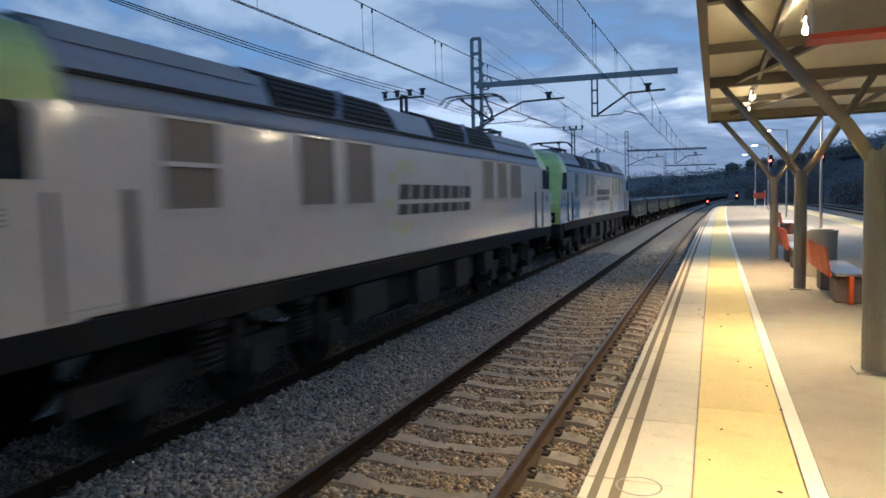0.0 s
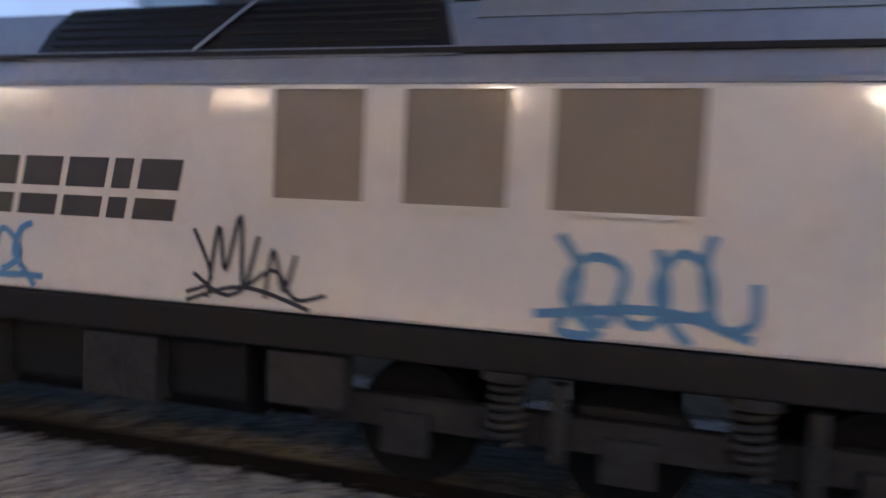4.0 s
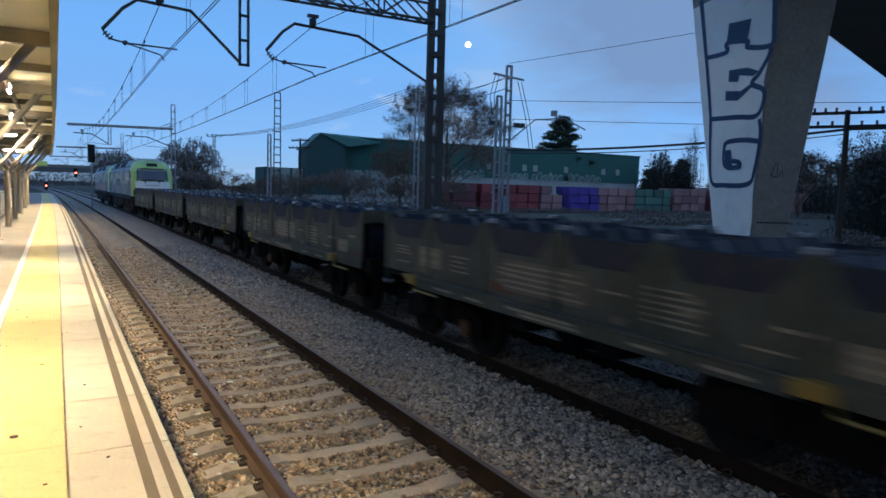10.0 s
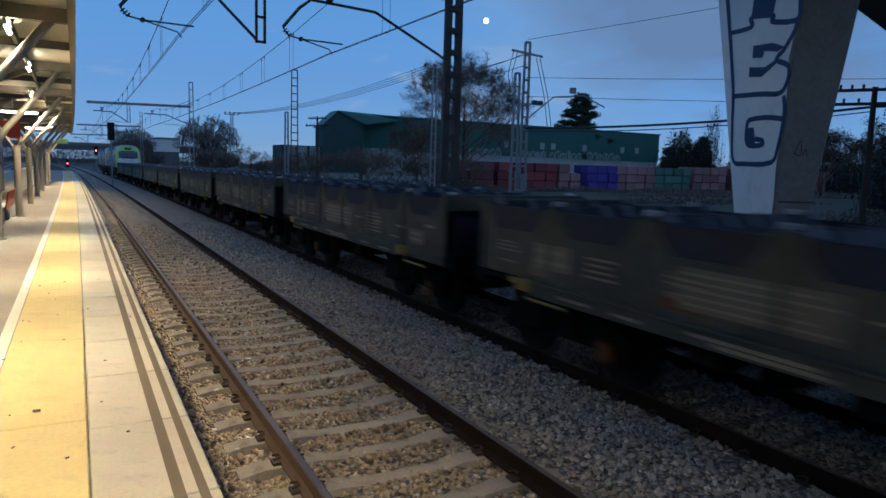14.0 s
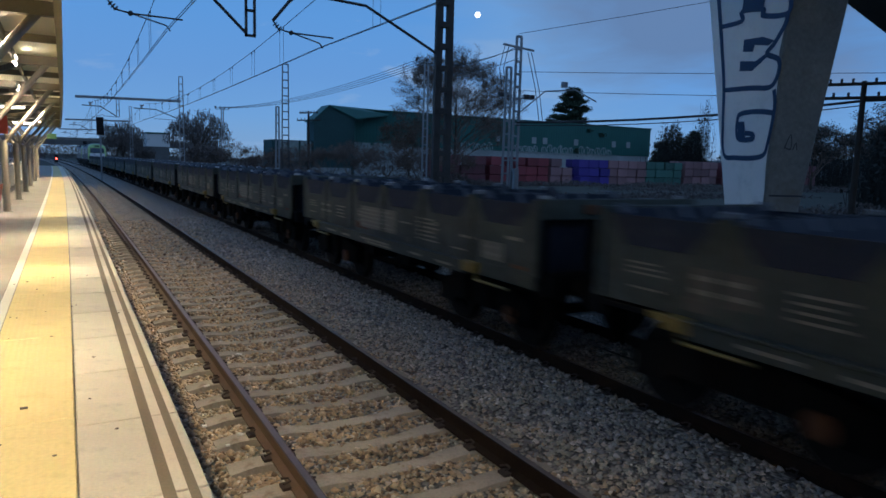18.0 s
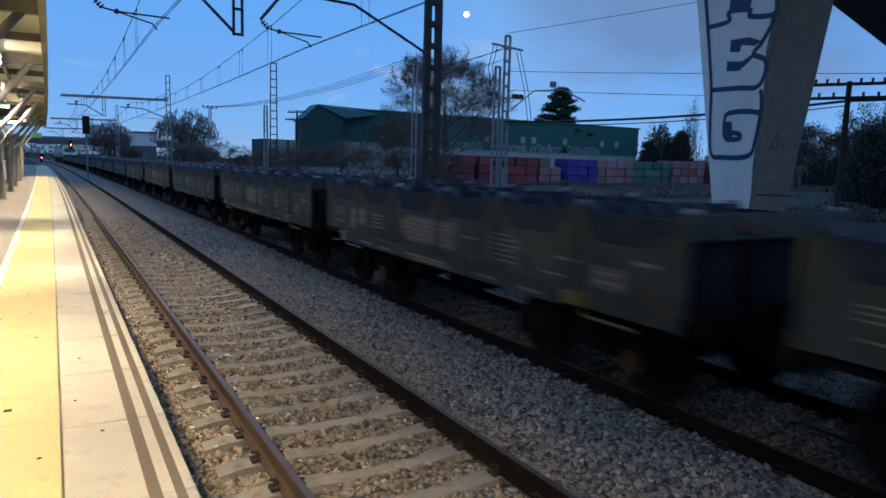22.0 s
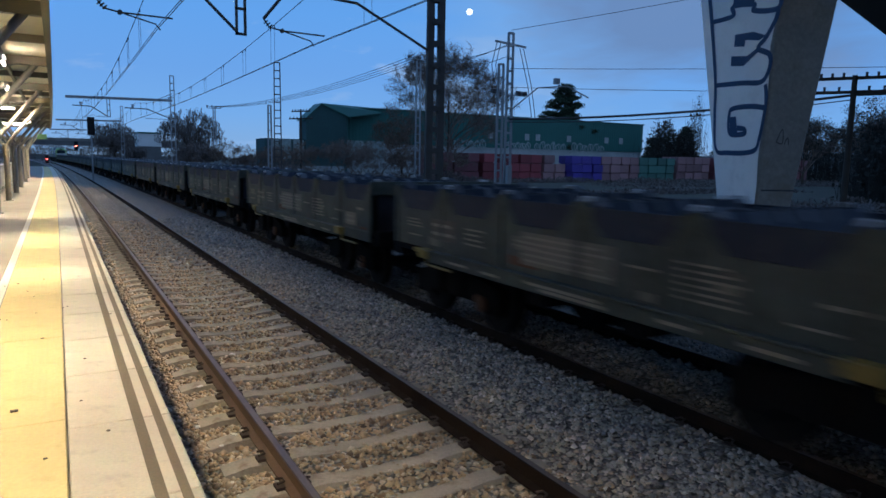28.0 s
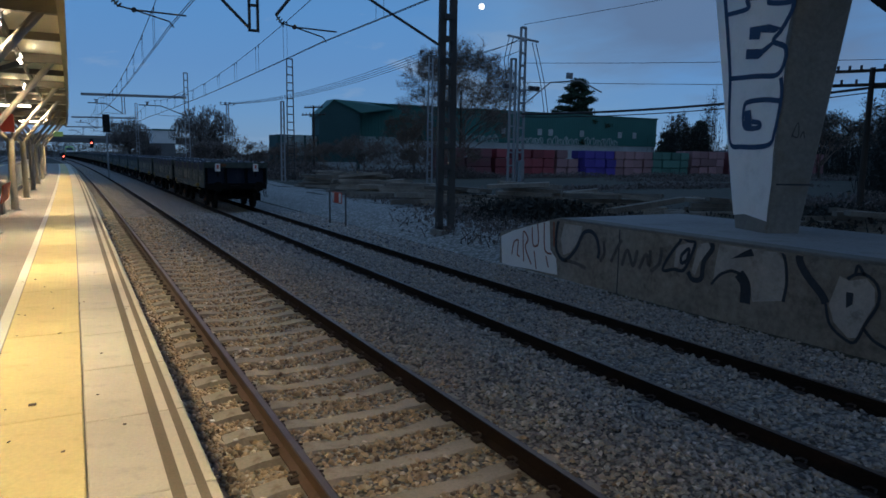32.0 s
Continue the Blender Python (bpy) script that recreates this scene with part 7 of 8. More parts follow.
def build_timber():
    """Heaps of old sleepers and beams lying about the yard."""
    one = Geo().box((0, 0, 0), (2.6, 0.25, 0.16))
    me = one.mesh("timber", M["timber"])
    longer = Geo().box((0, 0, 0), (4.6, 0.3, 0.22))
    me2 = longer.mesh("timber", M["timber"])
    rng = random.Random(11)
    heaps = [(-14.6, -46.0, 18, 0.8), (-14.5, -38.0, 22, 0.9), (-14.4, -33.0, 24, 1.0), (-14.9, -27.5, 18, 0.8), (-16.0, -23.0, 26, 0.8), (-17.5, -40.0, 16, 0.9), (-20.5, -25.0, 18, 0.7), (-18.5, -20.5, 20, 0.7), (-19.5, -57, 14, 0.9), (-23, -19, 12, 0.6), (-22, -13, 14, 0.6), (-20, -8, 14, 0.7)]
    for hx, hy, n, top in heaps:
        hp = thing("timber_heap", "untidy heap of grey old timber sleepers on the ground", "timber pile", (hx, hy, -0.45), "timber heaps")
        yaw = -38 + rng.gauss(0, 14)
        wide, k, layer = max(4, int(n / 3.2)), 0, 0
        while k < n and wide > 0:
            for q in range(wide):
                ob = new("timber", me if rng.random() < 0.75 else me2)
                ob.parent = hp
                off = (q - wide / 2) * 0.30 + rng.gauss(0, 0.03)
                a = radians(yaw)
                sl = rng.gauss(0, 0.35)
                ob.matrix_basis = pose(-math.sin(a) * off + math.cos(a) * sl, math.cos(a) * off + math.sin(a) * sl, 0.09 + layer * 0.175, rng.uniform(-4, 4), rng.gauss(0, 1.2), yaw + rng.gauss(0, 4))
                k += 1
            layer, wide = layer + 1, wide - rng.choice((1, 2))
        for q in range(3):
            ob = new("timber", me)
            ob.parent = hp
            ob.matrix_basis = pose(rng.gauss(0, 0.6), rng.gauss(0, 0.6), 0.12 + layer * 0.175, rng.uniform(-8, 8), rng.uniform(-6, 6), yaw + rng.uniform(-50, 50))
    lg = thing("beam", "long pale squared beam lying across the timber heaps", "timber")
    part("squared_log", Geo().beam((-15.4, -17.2, 0.10), (-19.0, -17.4, 0.42), 0.24, 0.2), M["timber"], lg, bevel=0.02)
    part("prop", Geo().beam((-17.6, -17.8, -0.48), (-17.6, -16.8, -0.02), 0.25, 0.3), M["timber"], lg)


build_timber()

# ---- shed, wrapped brick stacks ----


def build_shed():
    sh = thing("industrial_shed", "long dark green metal shed with a white base", "building", kind="")
    y0, x0, x1, z = -88.0, -34.0, -91.0, 8.9
    g = Geo().span((x1, y0 - 5, 4.1), (x0, y0, z))
    part("wall", g, M["shed_green"], sh, "green ribbed cladding")
    rib = Geo()
    for i in range(113):
        x = x0 - 0.25 - i * 0.5
        rib.box((x, y0 + 0.02, (4.1 + z) / 2), (0.10, 0.05, z - 4.1))
    part("rib", rib, M["shed_green"], sh)
    part("base_wall", Geo().span((x1 + 0.1, y0 - 4.9, -0.6), (x0 - 0.1, y0 - 0.1, 4.1)), M["shed_white"], sh, "sprayed off-white base wall")
    part("eaves_trim", Geo().span((x1 - 0.2, y0 - 5.2, z), (x0 + 0.1, y0 + 0.15, z + 0.18)), M["shed_roof"], sh)
    for x in (-58.2, -65.2, -67.4, -73.9, -82.3, -85.7):
        part("window", Geo().box((x, y0 + 0.05, 5.95), (0.85, 0.10, 1.0)), M["shed_white"], sh, "small pale window panel")
    # a row of tall pale tags, letter-high strokes crowded together
    rng = random.Random(4)
    tg = Geo()
    for ua, ub, n in ((-51.0, -57.3, 6), (-61.0, -66.0, 5), (-66.7, -73.3, 6), (-74.5, -81.8, 6)):
        w_ = (ub - ua) / n
        for k in range(n):
            u0, hh, lean = ua + (k + 0.5) * w_, rng.uniform(1.0, 1.45), rng.uniform(-0.15, 0.15)
            ring = []
            for q in range(11):
                th = 2 * math.pi * q / 10 + 0.3
                r_ = rng.uniform(0.82, 1.08)
                ring.append((u0 + w_ * 0.46 * r_ * math.cos(th) + lean * math.sin(th), 3.95 + hh * (0.5 + 0.48 * r_ * math.sin(th))))
            ring[-1] = ring[0]
            stroke(tg, ring, 0.17, lambda u, v: (u, y0 + 0.06, v))
            stroke(tg, [(u0 - 0.2, 4.1), (u0 + lean, 3.95 + hh * 0.55), (u0 + rng.uniform(-0.25, 0.25), 3.85 + hh)], rng.uniform(0.12, 0.3), lambda u, v: (u, y0 + 0.065, v))
    tagged(part("spray_lettering", tg, M["shed_tag"], sh, "pale spray-painted tags", recalc=False), kind="stuff")
    # gabled hall to the left of the long wall
    h = Geo()
    gx = [(-27.9, 7.1), (-30.0, 9.05), (-33.6, 7.55), (-33.6, -0.6), (-27.9, -0.6)]
    h.prism(gx, lambda u, v, d: (u, d, v), y0 + 2.0, y0 - 1)
    part("hall", h, M["hall_dark"], sh, "dark gabled hall")
    rf = Geo()
    slope = [Vector((-29.9, y0 + 2.2, 9.12)), Vector((-33.8, y0 + 2.2, 7.56)), Vector((-39.4, y0 + 0.3, 8.45)), Vector((-40.4, y0 - 2.0, 9.2))]
    rf.add(slope + [p - Vector((0, 0, 0.14)) for p in slope], [(0, 1, 2, 3), (7, 6, 5, 4), (0, 4, 5, 1), (1, 5, 6, 2), (2, 6, 7, 3), (3, 7, 4, 0)])
    edge = [Vector((-27.6, y0 + 2.2, 6.95)), Vector((-30.0, y0 + 2.2, 9.14)), Vector((-30.0, y0 - 1, 9.14)), Vector((-27.6, y0 - 1, 6.95))]
    rf.add(edge + [p - Vector((0, 0, 0.14)) for p in edge], [(0, 1, 2, 3), (7, 6, 5, 4), (0, 4, 5, 1), (1, 5, 6, 2), (2, 6, 7, 3), (3, 7, 4, 0)])
    part("hall_roof", rf, M["shed_roof"], sh, "lighter green sheet roof")
    sk = [slope[0].lerp(slope[1], f).lerp(slope[3].lerp(slope[2], f), e) + Vector((0, 0.0, 0.02)) for e, f in ((0.12, 0.62), (0.12, 0.96), (0.72, 0.72), (0.72, 0.42))]
    part("skylight", Geo().add(sk, [(0, 1, 2, 3)]), M["shed_white"], sh, "pale skylight band", recalc=False)
    part("annex", Geo().span((-28.3, y0 - 3, -0.6), (-22.6, y0 + 1.4, 4.35)), M["hall_dark"], sh, "low dark annex")
    for x, w_, zc, zh in ((-24.0, 0.9, 3.0, 2.5), (-25.3, 1.4, 3.0, 2.6), (-27.0, 1.4, 3.0, 2.5)):
        part("sprayed_panel", Geo().box((x, y0 + 1.5, zc), (w_, 0.14, zh)), M["shed_tag"], sh, "pale sprayed panel")
    for x in (-34.7, -36.1, -37.9, -39.3):
        part("sprayed_panel", Geo().box((x, y0 + 0.12, 3.3), (1.25, 0.14, 2.3)), M["shed_tag"], sh, "pale sprayed panel")
    part("plinth", Geo().span((-33.0, y0 + 2.0, -0.6), (-24.0, y0 + 2.3, 0.9)), M["shed_white"], sh, "pale low wall at the foot of the hall")


build_shed()


def build_stacks():
    rng = random.Random(21)
    kinds = [("maroon", -36.5, 4), ("red", -44.0, 5), ("pink", -53.0, 2), ("purple", -57.6, 3), ("pink", -62.5, 4), ("green", -69.5, 4), ("pink", -77.0, 4), ("maroon", -85.0, 3), ("maroon", -93, 4), ("maroon", -101.0, 4)]
    cube = {}
    for col in STACK_COLS:
        g = Geo().box((0, 0, 0.59), (1.6, 1.3, 0.98))
        for s in (-0.45, 0, 0.45):
            g.box((s, 0, 0.05), (0.12, 1.3, 0.10))
        cube[col] = g.mesh("brick_pack", M["pal_" + col])
        fix_normals(cube[col])
    for col, x0, n in kinds:
        st = thing("brick_stack", "stacked wrapped packs of %s bricks on pallets" % ("pale red" if col == "pink" else col), "brick pallets", (0, 0, 0), "brick stacks")
        for i in range(n):
            for k in range(3 if rng.random() < 0.85 else 2):
                for dy in (0, -1.5):
                    ob = new("brick_pack", cube[col])
                    ob.parent = st
                    ob.matrix_basis = pose(x0 - i * 1.75 + rng.uniform(-0.1, 0.1), -67.5 + dy + rng.uniform(-0.1, 0.1), -0.40 + k * 1.09 + (0.25 if x0 < -75 else 0), 0, 0, rng.uniform(-3, 3))


build_stacks()

# ---- trees, scrub, hills ----


def clump_cloud(g, spots, size, rng, flat=1.0):
    """Small bent leaf blades around each spot, three-cornered."""
    for p in spots:
        a = Vector((rng.gauss(0, 1), rng.gauss(0, 1), rng.gauss(0, 1))).normalized() * size * rng.uniform(0.6, 1.4)
        b = Vector((rng.gauss(0, 1), rng.gauss(0, 1), rng.gauss(0, 1))).normalized() * size * rng.uniform(0.6, 1.4)
        p = Vector(p)
        g.add([p, p + a, p + a * 0.4 + b], [(0, 1, 2)])


def grow(g, tips, p, d, length, r, depth, rng, spread=0.55, droop=0.0):
    """Branching limbs; ends are gathered in tips."""
    n = 3
    pts = [p]
    for i in range(n):
        d = (d + Vector((rng.gauss(0, 0.13), rng.gauss(0, 0.13), rng.gauss(0, 0.08) - droop))).normalized()
        pts.append(pts[-1] + d * length / n)
    g.tube(pts, r, 5 if depth > 1 else 3, r * 0.6, caps=False)
    if depth == 0:
        tips.append(pts[-1])
        tips.append(pts[-2])
        return
    for k in range(rng.choice((2, 3, 3))):
        ax = Vector((rng.gauss(0, 1), rng.gauss(0, 1), rng.gauss(0, 0.5))).normalized()
        nd_ = (d + ax * spread * rng.uniform(0.7, 1.3) + Vector((0, 0, 0.1 - droop))).normalized()
        grow(g, tips, pts[rng.choice((2, 3, 3))], nd_, length * rng.uniform(0.62, 0.85), r * 0.58, depth - 1, rng, spread, droop)


def build_bare_tree(x, y, h, seed, depth=5, leaves=2, label="bare winter tree with a few brown leaves", mat="leaf_brown", z0=-0.5, droop=0.0, leaf_size=0.16, girth=0.022, limbs_n=7, twigs=5):
    rng = random.Random(seed)
    tr = thing("tree", label, "tree", (x, y, z0), "trees")
    t, limbs, tips = Geo(), Geo(), []
    trunk = [Vector((0, 0, -0.2)), Vector((rng.gauss(0, 0.1), rng.gauss(0, 0.1), h * 0.12)), Vector((rng.gauss(0, 0.2), rng.gauss(0, 0.2), h * 0.25))]
    t.tube(trunk, h * girth, 8, h * girth * 0.75)
    for k in range(limbs_n):
        an = k * 2.4 + rng.uniform(-0.4, 0.4)
        up_ = rng.uniform(0.7, 1.5)
        d = Vector((math.cos(an) * 0.75, math.sin(an) * 0.75, up_)).normalized()
        root = trunk[1] + (trunk[2] - trunk[1]) * rng.uniform(0.2, 1.0)
        grow(limbs, tips, root, d, h * rng.uniform(0.24, 0.30), h * girth * 0.5, depth - 1, rng, 0.55, droop)
    part("trunk", t, M["bark"], tr, smooth=True)
    part("branchwork", limbs, M["twig"], tr, recalc=False)
    tw = Geo()
    for p in tips:
        for k in range(twigs):
            q = p + Vector((rng.gauss(0, 0.05), rng.gauss(0, 0.05), rng.gauss(0, 0.04))) * h
            tw.tube([p, q], 0.010 + h * 0.0005, 3, 0.004, caps=False)
    part("twig", tw, M["twig"], tr, recalc=False)
    if leaves:
        lf = Geo()
        spots = [p + Vector((rng.gauss(0, 0.035), rng.gauss(0, 0.035), rng.gauss(0, 0.035) - (abs(rng.gauss(0, 0.05)) if droop else 0))) * h for p in tips for _ in range(leaves)]
        clump_cloud(lf, spots, leaf_size, rng)
        part("crown", lf, M[mat], tr, recalc=False)
    return tr


def build_oval_tree(x, y, h, w, seed, label, z0=-0.5):
    """An upright tree with a full oval head of fine bare twigs: limbs leave a tall stem at every height."""
    rng = random.Random(seed)
    tr = thing("tree", label, "tree", (x, y, z0), "trees")
    stem = [Vector((rng.gauss(0, 0.12), rng.gauss(0, 0.12), h * k)) for k in (-0.02, 0.2, 0.4, 0.6, 0.8, 0.93)]
    part("trunk", Geo().tube(stem, h * 0.02, 8, h * 0.004), M["bark"], tr, smooth=True)
    limbs, tips = Geo(), []
    for i in range(44):
        k = 0.16 + 0.74 * i / 43
        reach = w * 0.5 * math.sin(math.pi * min(1.0, 0.22 + 0.74 * k)) ** 0.8
        an = i * 2.4 + rng.uniform(-0.4, 0.4)
        d = Vector((math.cos(an), math.sin(an), rng.uniform(0.75, 1.25))).normalized()
        p = Vector((0, 0, h * k))
        grow(limbs, tips, p, d, reach * 0.52 * rng.uniform(0.85, 1.1), h * 0.006 * (1.3 - k), 4, rng, 0.5)
    part("branchwork", limbs, M["twig"], tr, recalc=False)
    tw, lf = Geo(), Geo()
    for p in tips:
        for _ in range(4):
            q = p + Vector((rng.gauss(0, 0.03), rng.gauss(0, 0.03), rng.gauss(0.012, 0.025))) * h
            tw.tube([p, q], 0.018, 3, 0.006, caps=False)
        if rng.random() < 0.6:
            clump_cloud(lf, [p + Vector((rng.gauss(0, 0.2), rng.gauss(0, 0.2), rng.gauss(0, 0.2)))], 0.13, rng)
    part("twig", tw, M["twig"], tr, recalc=False)
    part("crown", lf, M["leaf_brown"], tr, recalc=False)


def build_round_tree(x, y, h, w, seed, label, z0=-0.5, n=6800, size=0.32):
    """A round-headed tree: limbs fan out into a thick head of hanging twigs."""
    rng = random.Random(seed)
    tr = thing("tree", label, "tree", (x, y, z0), "trees")
    part("trunk", Geo().tube([(0, 0, -0.2), (0.1, 0, h * 0.18), (0, 0.1, h * 0.34)], h * 0.035, 8, h * 0.024), M["bark"], tr)
    li, lf = Geo(), Geo()
    for k in range(16):
        an, up_ = k * 2.4, rng.uniform(0.15, 1.0)
        e = Vector((math.cos(an) * w * 0.42 * (1.1 - up_ * 0.8), math.sin(an) * w * 0.42 * (1.1 - up_ * 0.8), h * (0.45 + 0.5 * up_)))
        li.tube([(0, 0.05, h * 0.28), e * 0.55 + Vector((0, 0, h * 0.22)), e], h * 0.014, 5, 0.02, caps=False)
    part("branchwork", li, M["bark"], tr, recalc=False)
    for k in range(n):
        d = Vector((rng.gauss(0, 1), rng.gauss(0, 1), rng.gauss(0, 0.8))).normalized()
        r = rng.random() ** 0.4 * (0.86 + 0.22 * noise.noise(d * 2.2 + Vector((seed, 0, 0))))
        p = Vector((d.x * w * 0.5 * r, d.y * w * 0.5 * r, h * 0.58 + d.z * h * 0.42 * r))
        if noise.noise(p * 0.55 + Vector((0, seed, 0))) < -0.28:
            continue
        q = p + Vector((rng.gauss(0, 0.12), rng.gauss(0, 0.12), -rng.uniform(0.3, 1.1) * size * 2))
        o = Vector((rng.gauss(0, 1), rng.gauss(0, 1), 0)).normalized() * size * 0.4
        lf.add([p, p + o, q], [(0, 1, 2)])
    part("crown", lf, M["scrub"], tr, recalc=False)


def build_conifer(x, y, h, w, seed, z0=-0.5, label="dark spreading cedar tree behind the shed"):
    rng = random.Random(seed)
    tr = thing("tree", label, "tree", (x, y, z0), "trees")
    t = Geo().tube([(0, 0, -0.2), (0, 0, h * 0.97)], h * 0.022, 8, 0.03)
    part("trunk", t, M["bark"], tr)
    li, lf = Geo(), Geo()
    n = int(h * 7)
    for i in range(n):
        k = i / n
        z = h * (0.10 + 0.88 * k)
        r = w / 2 * (1 - k) ** 0.62 * rng.uniform(0.65, 1.15) + 0.2
        an = rng.uniform(0, 6.283)
        d = Vector((math.cos(an), math.sin(an), 0.12))
        li.tube([(0, 0, z), d * r * 0.5 + Vector((0, 0, z)), d * r + Vector((0, 0, z - 0.05 * r))], 0.05, 4, 0.015, caps=False)
        spots = [d * r * rng.uniform(0.25, 1.0) + Vector((rng.gauss(0, 0.30), rng.gauss(0, 0.30), z + rng.gauss(0, 0.14))) for _ in range(int(80 + r * 110))]
        clump_cloud(lf, spots, 0.24, rng)
    part("branchwork", li, M["bark"], tr, recalc=False)
    part("crown", lf, M["leaf_green"], tr, recalc=False)


def build_scrub(name, label, boxes, mat, seed, size=0.3, dens=1.0):
    """A belt of winter scrub: many thin blades over uneven heaps, one mesh."""
    rng = random.Random(seed)
    g = Geo()
    for x0, y0, x1, y1, h, n in boxes:
        for i in range(int(n * dens)):
            k = rng.random()
            px, py = x0 + (x1 - x0) * k + rng.gauss(0, 1.2), y0 + (y1 - y0) * k + rng.gauss(0, 1.2)
            hh = h * (0.55 + 0.55 * noise.noise((px * 0.16, py * 0.16, seed)) + 0.25 * noise.noise((px * 0.5, py * 0.5, seed)))
            z = -0.5 + max(0.2, hh) * rng.random() ** 0.7
            clump_cloud(g, [(px, py, z)], size, rng)
            if rng.random() < 0.25:
                g.tube([(px, py, -0.5), (px + rng.gauss(0, 0.2), py + rng.gauss(0, 0.2), -0.5 + max(0.3, hh) * rng.uniform(0.7, 1.1))], 0.025, 3, 0.008, caps=False)
    ob = part(name, g, M[mat], recalc=False)
    tagged(ob, label, "shrubs", kind="stuff")


build_oval_tree(-41.6, -72.3, 11.8, 13.5, 5, "upright bare tree with brown leaves before the shed")
build_bare_tree(-35.6, -73.4, 7.6, 8, depth=5, leaves=4, leaf_size=0.14, label="brown-leaved small tree beside the bare tree")
build_conifer(-77.6, -93.8, 16.4, 15.0, 3)
build_round_tree(-17.8, -112.0, 10.4, 11.4, 12, "round weeping willow without leaves")
build_round_tree(-8.9, -140.0, 9.2, 9.4, 15, "round dark tree beyond the tracks")
build_round_tree(-13.2, -150.0, 5.0, 5.5, 18, "low round bush beyond the tracks", n=2500)
for i_, (x_, y_, h_) in enumerate(((-100, -86, 9.5), (-108, -84, 8.0), (-96, -90, 7.5))):
    build_conifer(x_, y_, h_, 5.0, 30 + i_, label="dark evergreen beside the shed")
for i_, (x_, y_, h_) in enumerate(((-62, -22, 9.0), (-70, -30, 10.0), (-78, -40, 9.5), (-56, -12, 8.5), (-92, -58, 9.0), (-52, -4, 8.5), (-60, 8, 9.0), (-66, -26, 8.0), (-74, -35, 9.0), (-58, -17, 8.0))):
    build_bare_tree(x_, y_, h_, 50 + i_, depth=5, leaves=10, mat="wood_dark", leaf_size=0.2, label="dark leafless tree at the yard's edge")
# a thicket of young brown trees between the yard and the shed
for i_ in range(17):
    r_ = random.Random(200 + i_)
    build_bare_tree(-13.5 - i_ * 1.45 + r_.uniform(-0.6, 0.6), -63.5 + r_.uniform(-4, 3), r_.uniform(3.4, 4.6) if i_ < 9 else r_.uniform(3.4, 5.0), 220 + i_, depth=4, leaves=1, mat="leaf_brown" if i_ % 3 == 0 else "scrub", leaf_size=0.12, limbs_n=7, twigs=5, girth=0.012,
                    label="thin brown sapling in the thicket before the shed")
for i_ in range(9):
    r_ = random.Random(300 + i_)
    build_bare_tree(-12.5 - i_ * 0.9, -74.0 - i_ * 7.0, r_.uniform(3.0, 4.6), 320 + i_, depth=4, leaves=9, mat="scrub", leaf_size=0.16, limbs_n=8, twigs=7, girth=0.014, label="dark sapling in the hedge beside the line")
build_scrub("scrub_yard", "dark winter scrub between the yard and the shed", [(-14, -60, -40, -64, 1.7, 4200), (-15, -72, -28, -84, 2.8, 5000), (-12, -84, -20, -140, 2.8, 6000), (-34, -64, -105, -62, 0.9, 6500), (-48, -52, -100, -50, 0.7, 4500),
                                                                                     (-26, -38, -60, -40, 0.6, 4500), (-24, -20, -50, -16, 1.0, 4500), (-30, -8, -60, -24, 1.6, 5000), (-60, -30, -110, -52, 4.0, 7000), (-50, -6, -70, -34, 4.6, 7000)], "scrub", 5, 0.2)
build_scrub("scrub_wood", "dark leafless wood behind the yard", [(-86, -80, -92, -78, 14, 5000), (-97, -72, -150, -60, 15, 12000), (-62, -32, -110, -52, 11, 12000), (-50, -8, -70, -34, 10, 9000), (-44, -22, -60, -30, 6, 5000)], "wood_dark", 15, 0.34)
build_scrub("far_wood", "dark wood where the line curves away", [(-70, -345, 10, -362, 13, 5000), (10, -362, 70, -330, 14, 5000), (30, -240, 60, -330, 12, 4000)], "scrub", 25, 0.7)
build_scrub("brush_heap", "dark heaps of cut brushwood beside the old loading platform", [(-14.2, -20.6, -16.8, -21.6, 1.0, 2600), (-21, -14, -26, -16, 1.1, 2600), (-17, -27, -21, -29, 0.8, 1800)], "wood_dark", 33, 0.16)
build_scrub("weeds_yard", "low dry weeds on the yard's edge", [(-12, -20, -16, -28, 0.4, 2200), (-10.4, -15.0, -12.4, -19.5, 0.05, 700), (-14.0, -14.5, -18, -18.5, 0.5, 1500), (-12.6, -4, -16, -18, 0.5, 2500), (-14, -30, -19, -45, 0.5, 2500), (-17, -22, -24, -30, 0.5, 2500)], "scrub", 9, 0.13)
build_scrub("scrub_line", "dark bushes beyond the far track", [(-12, 48, -14, 70, 2.2, 3500), (-13, 70, -20, 130, 3.4, 7000), (-30, 60, -45, 180, 5.0, 7000), (-12, 130, -10, 230, 4.0, 6000), (16, 120, 12, 230, 6.5, 7000), (22, 40, 20, 120, 6.0, 9000), (24, -60, 22, 40, 6.0, 7000)], "scrub", 6, 0.3)


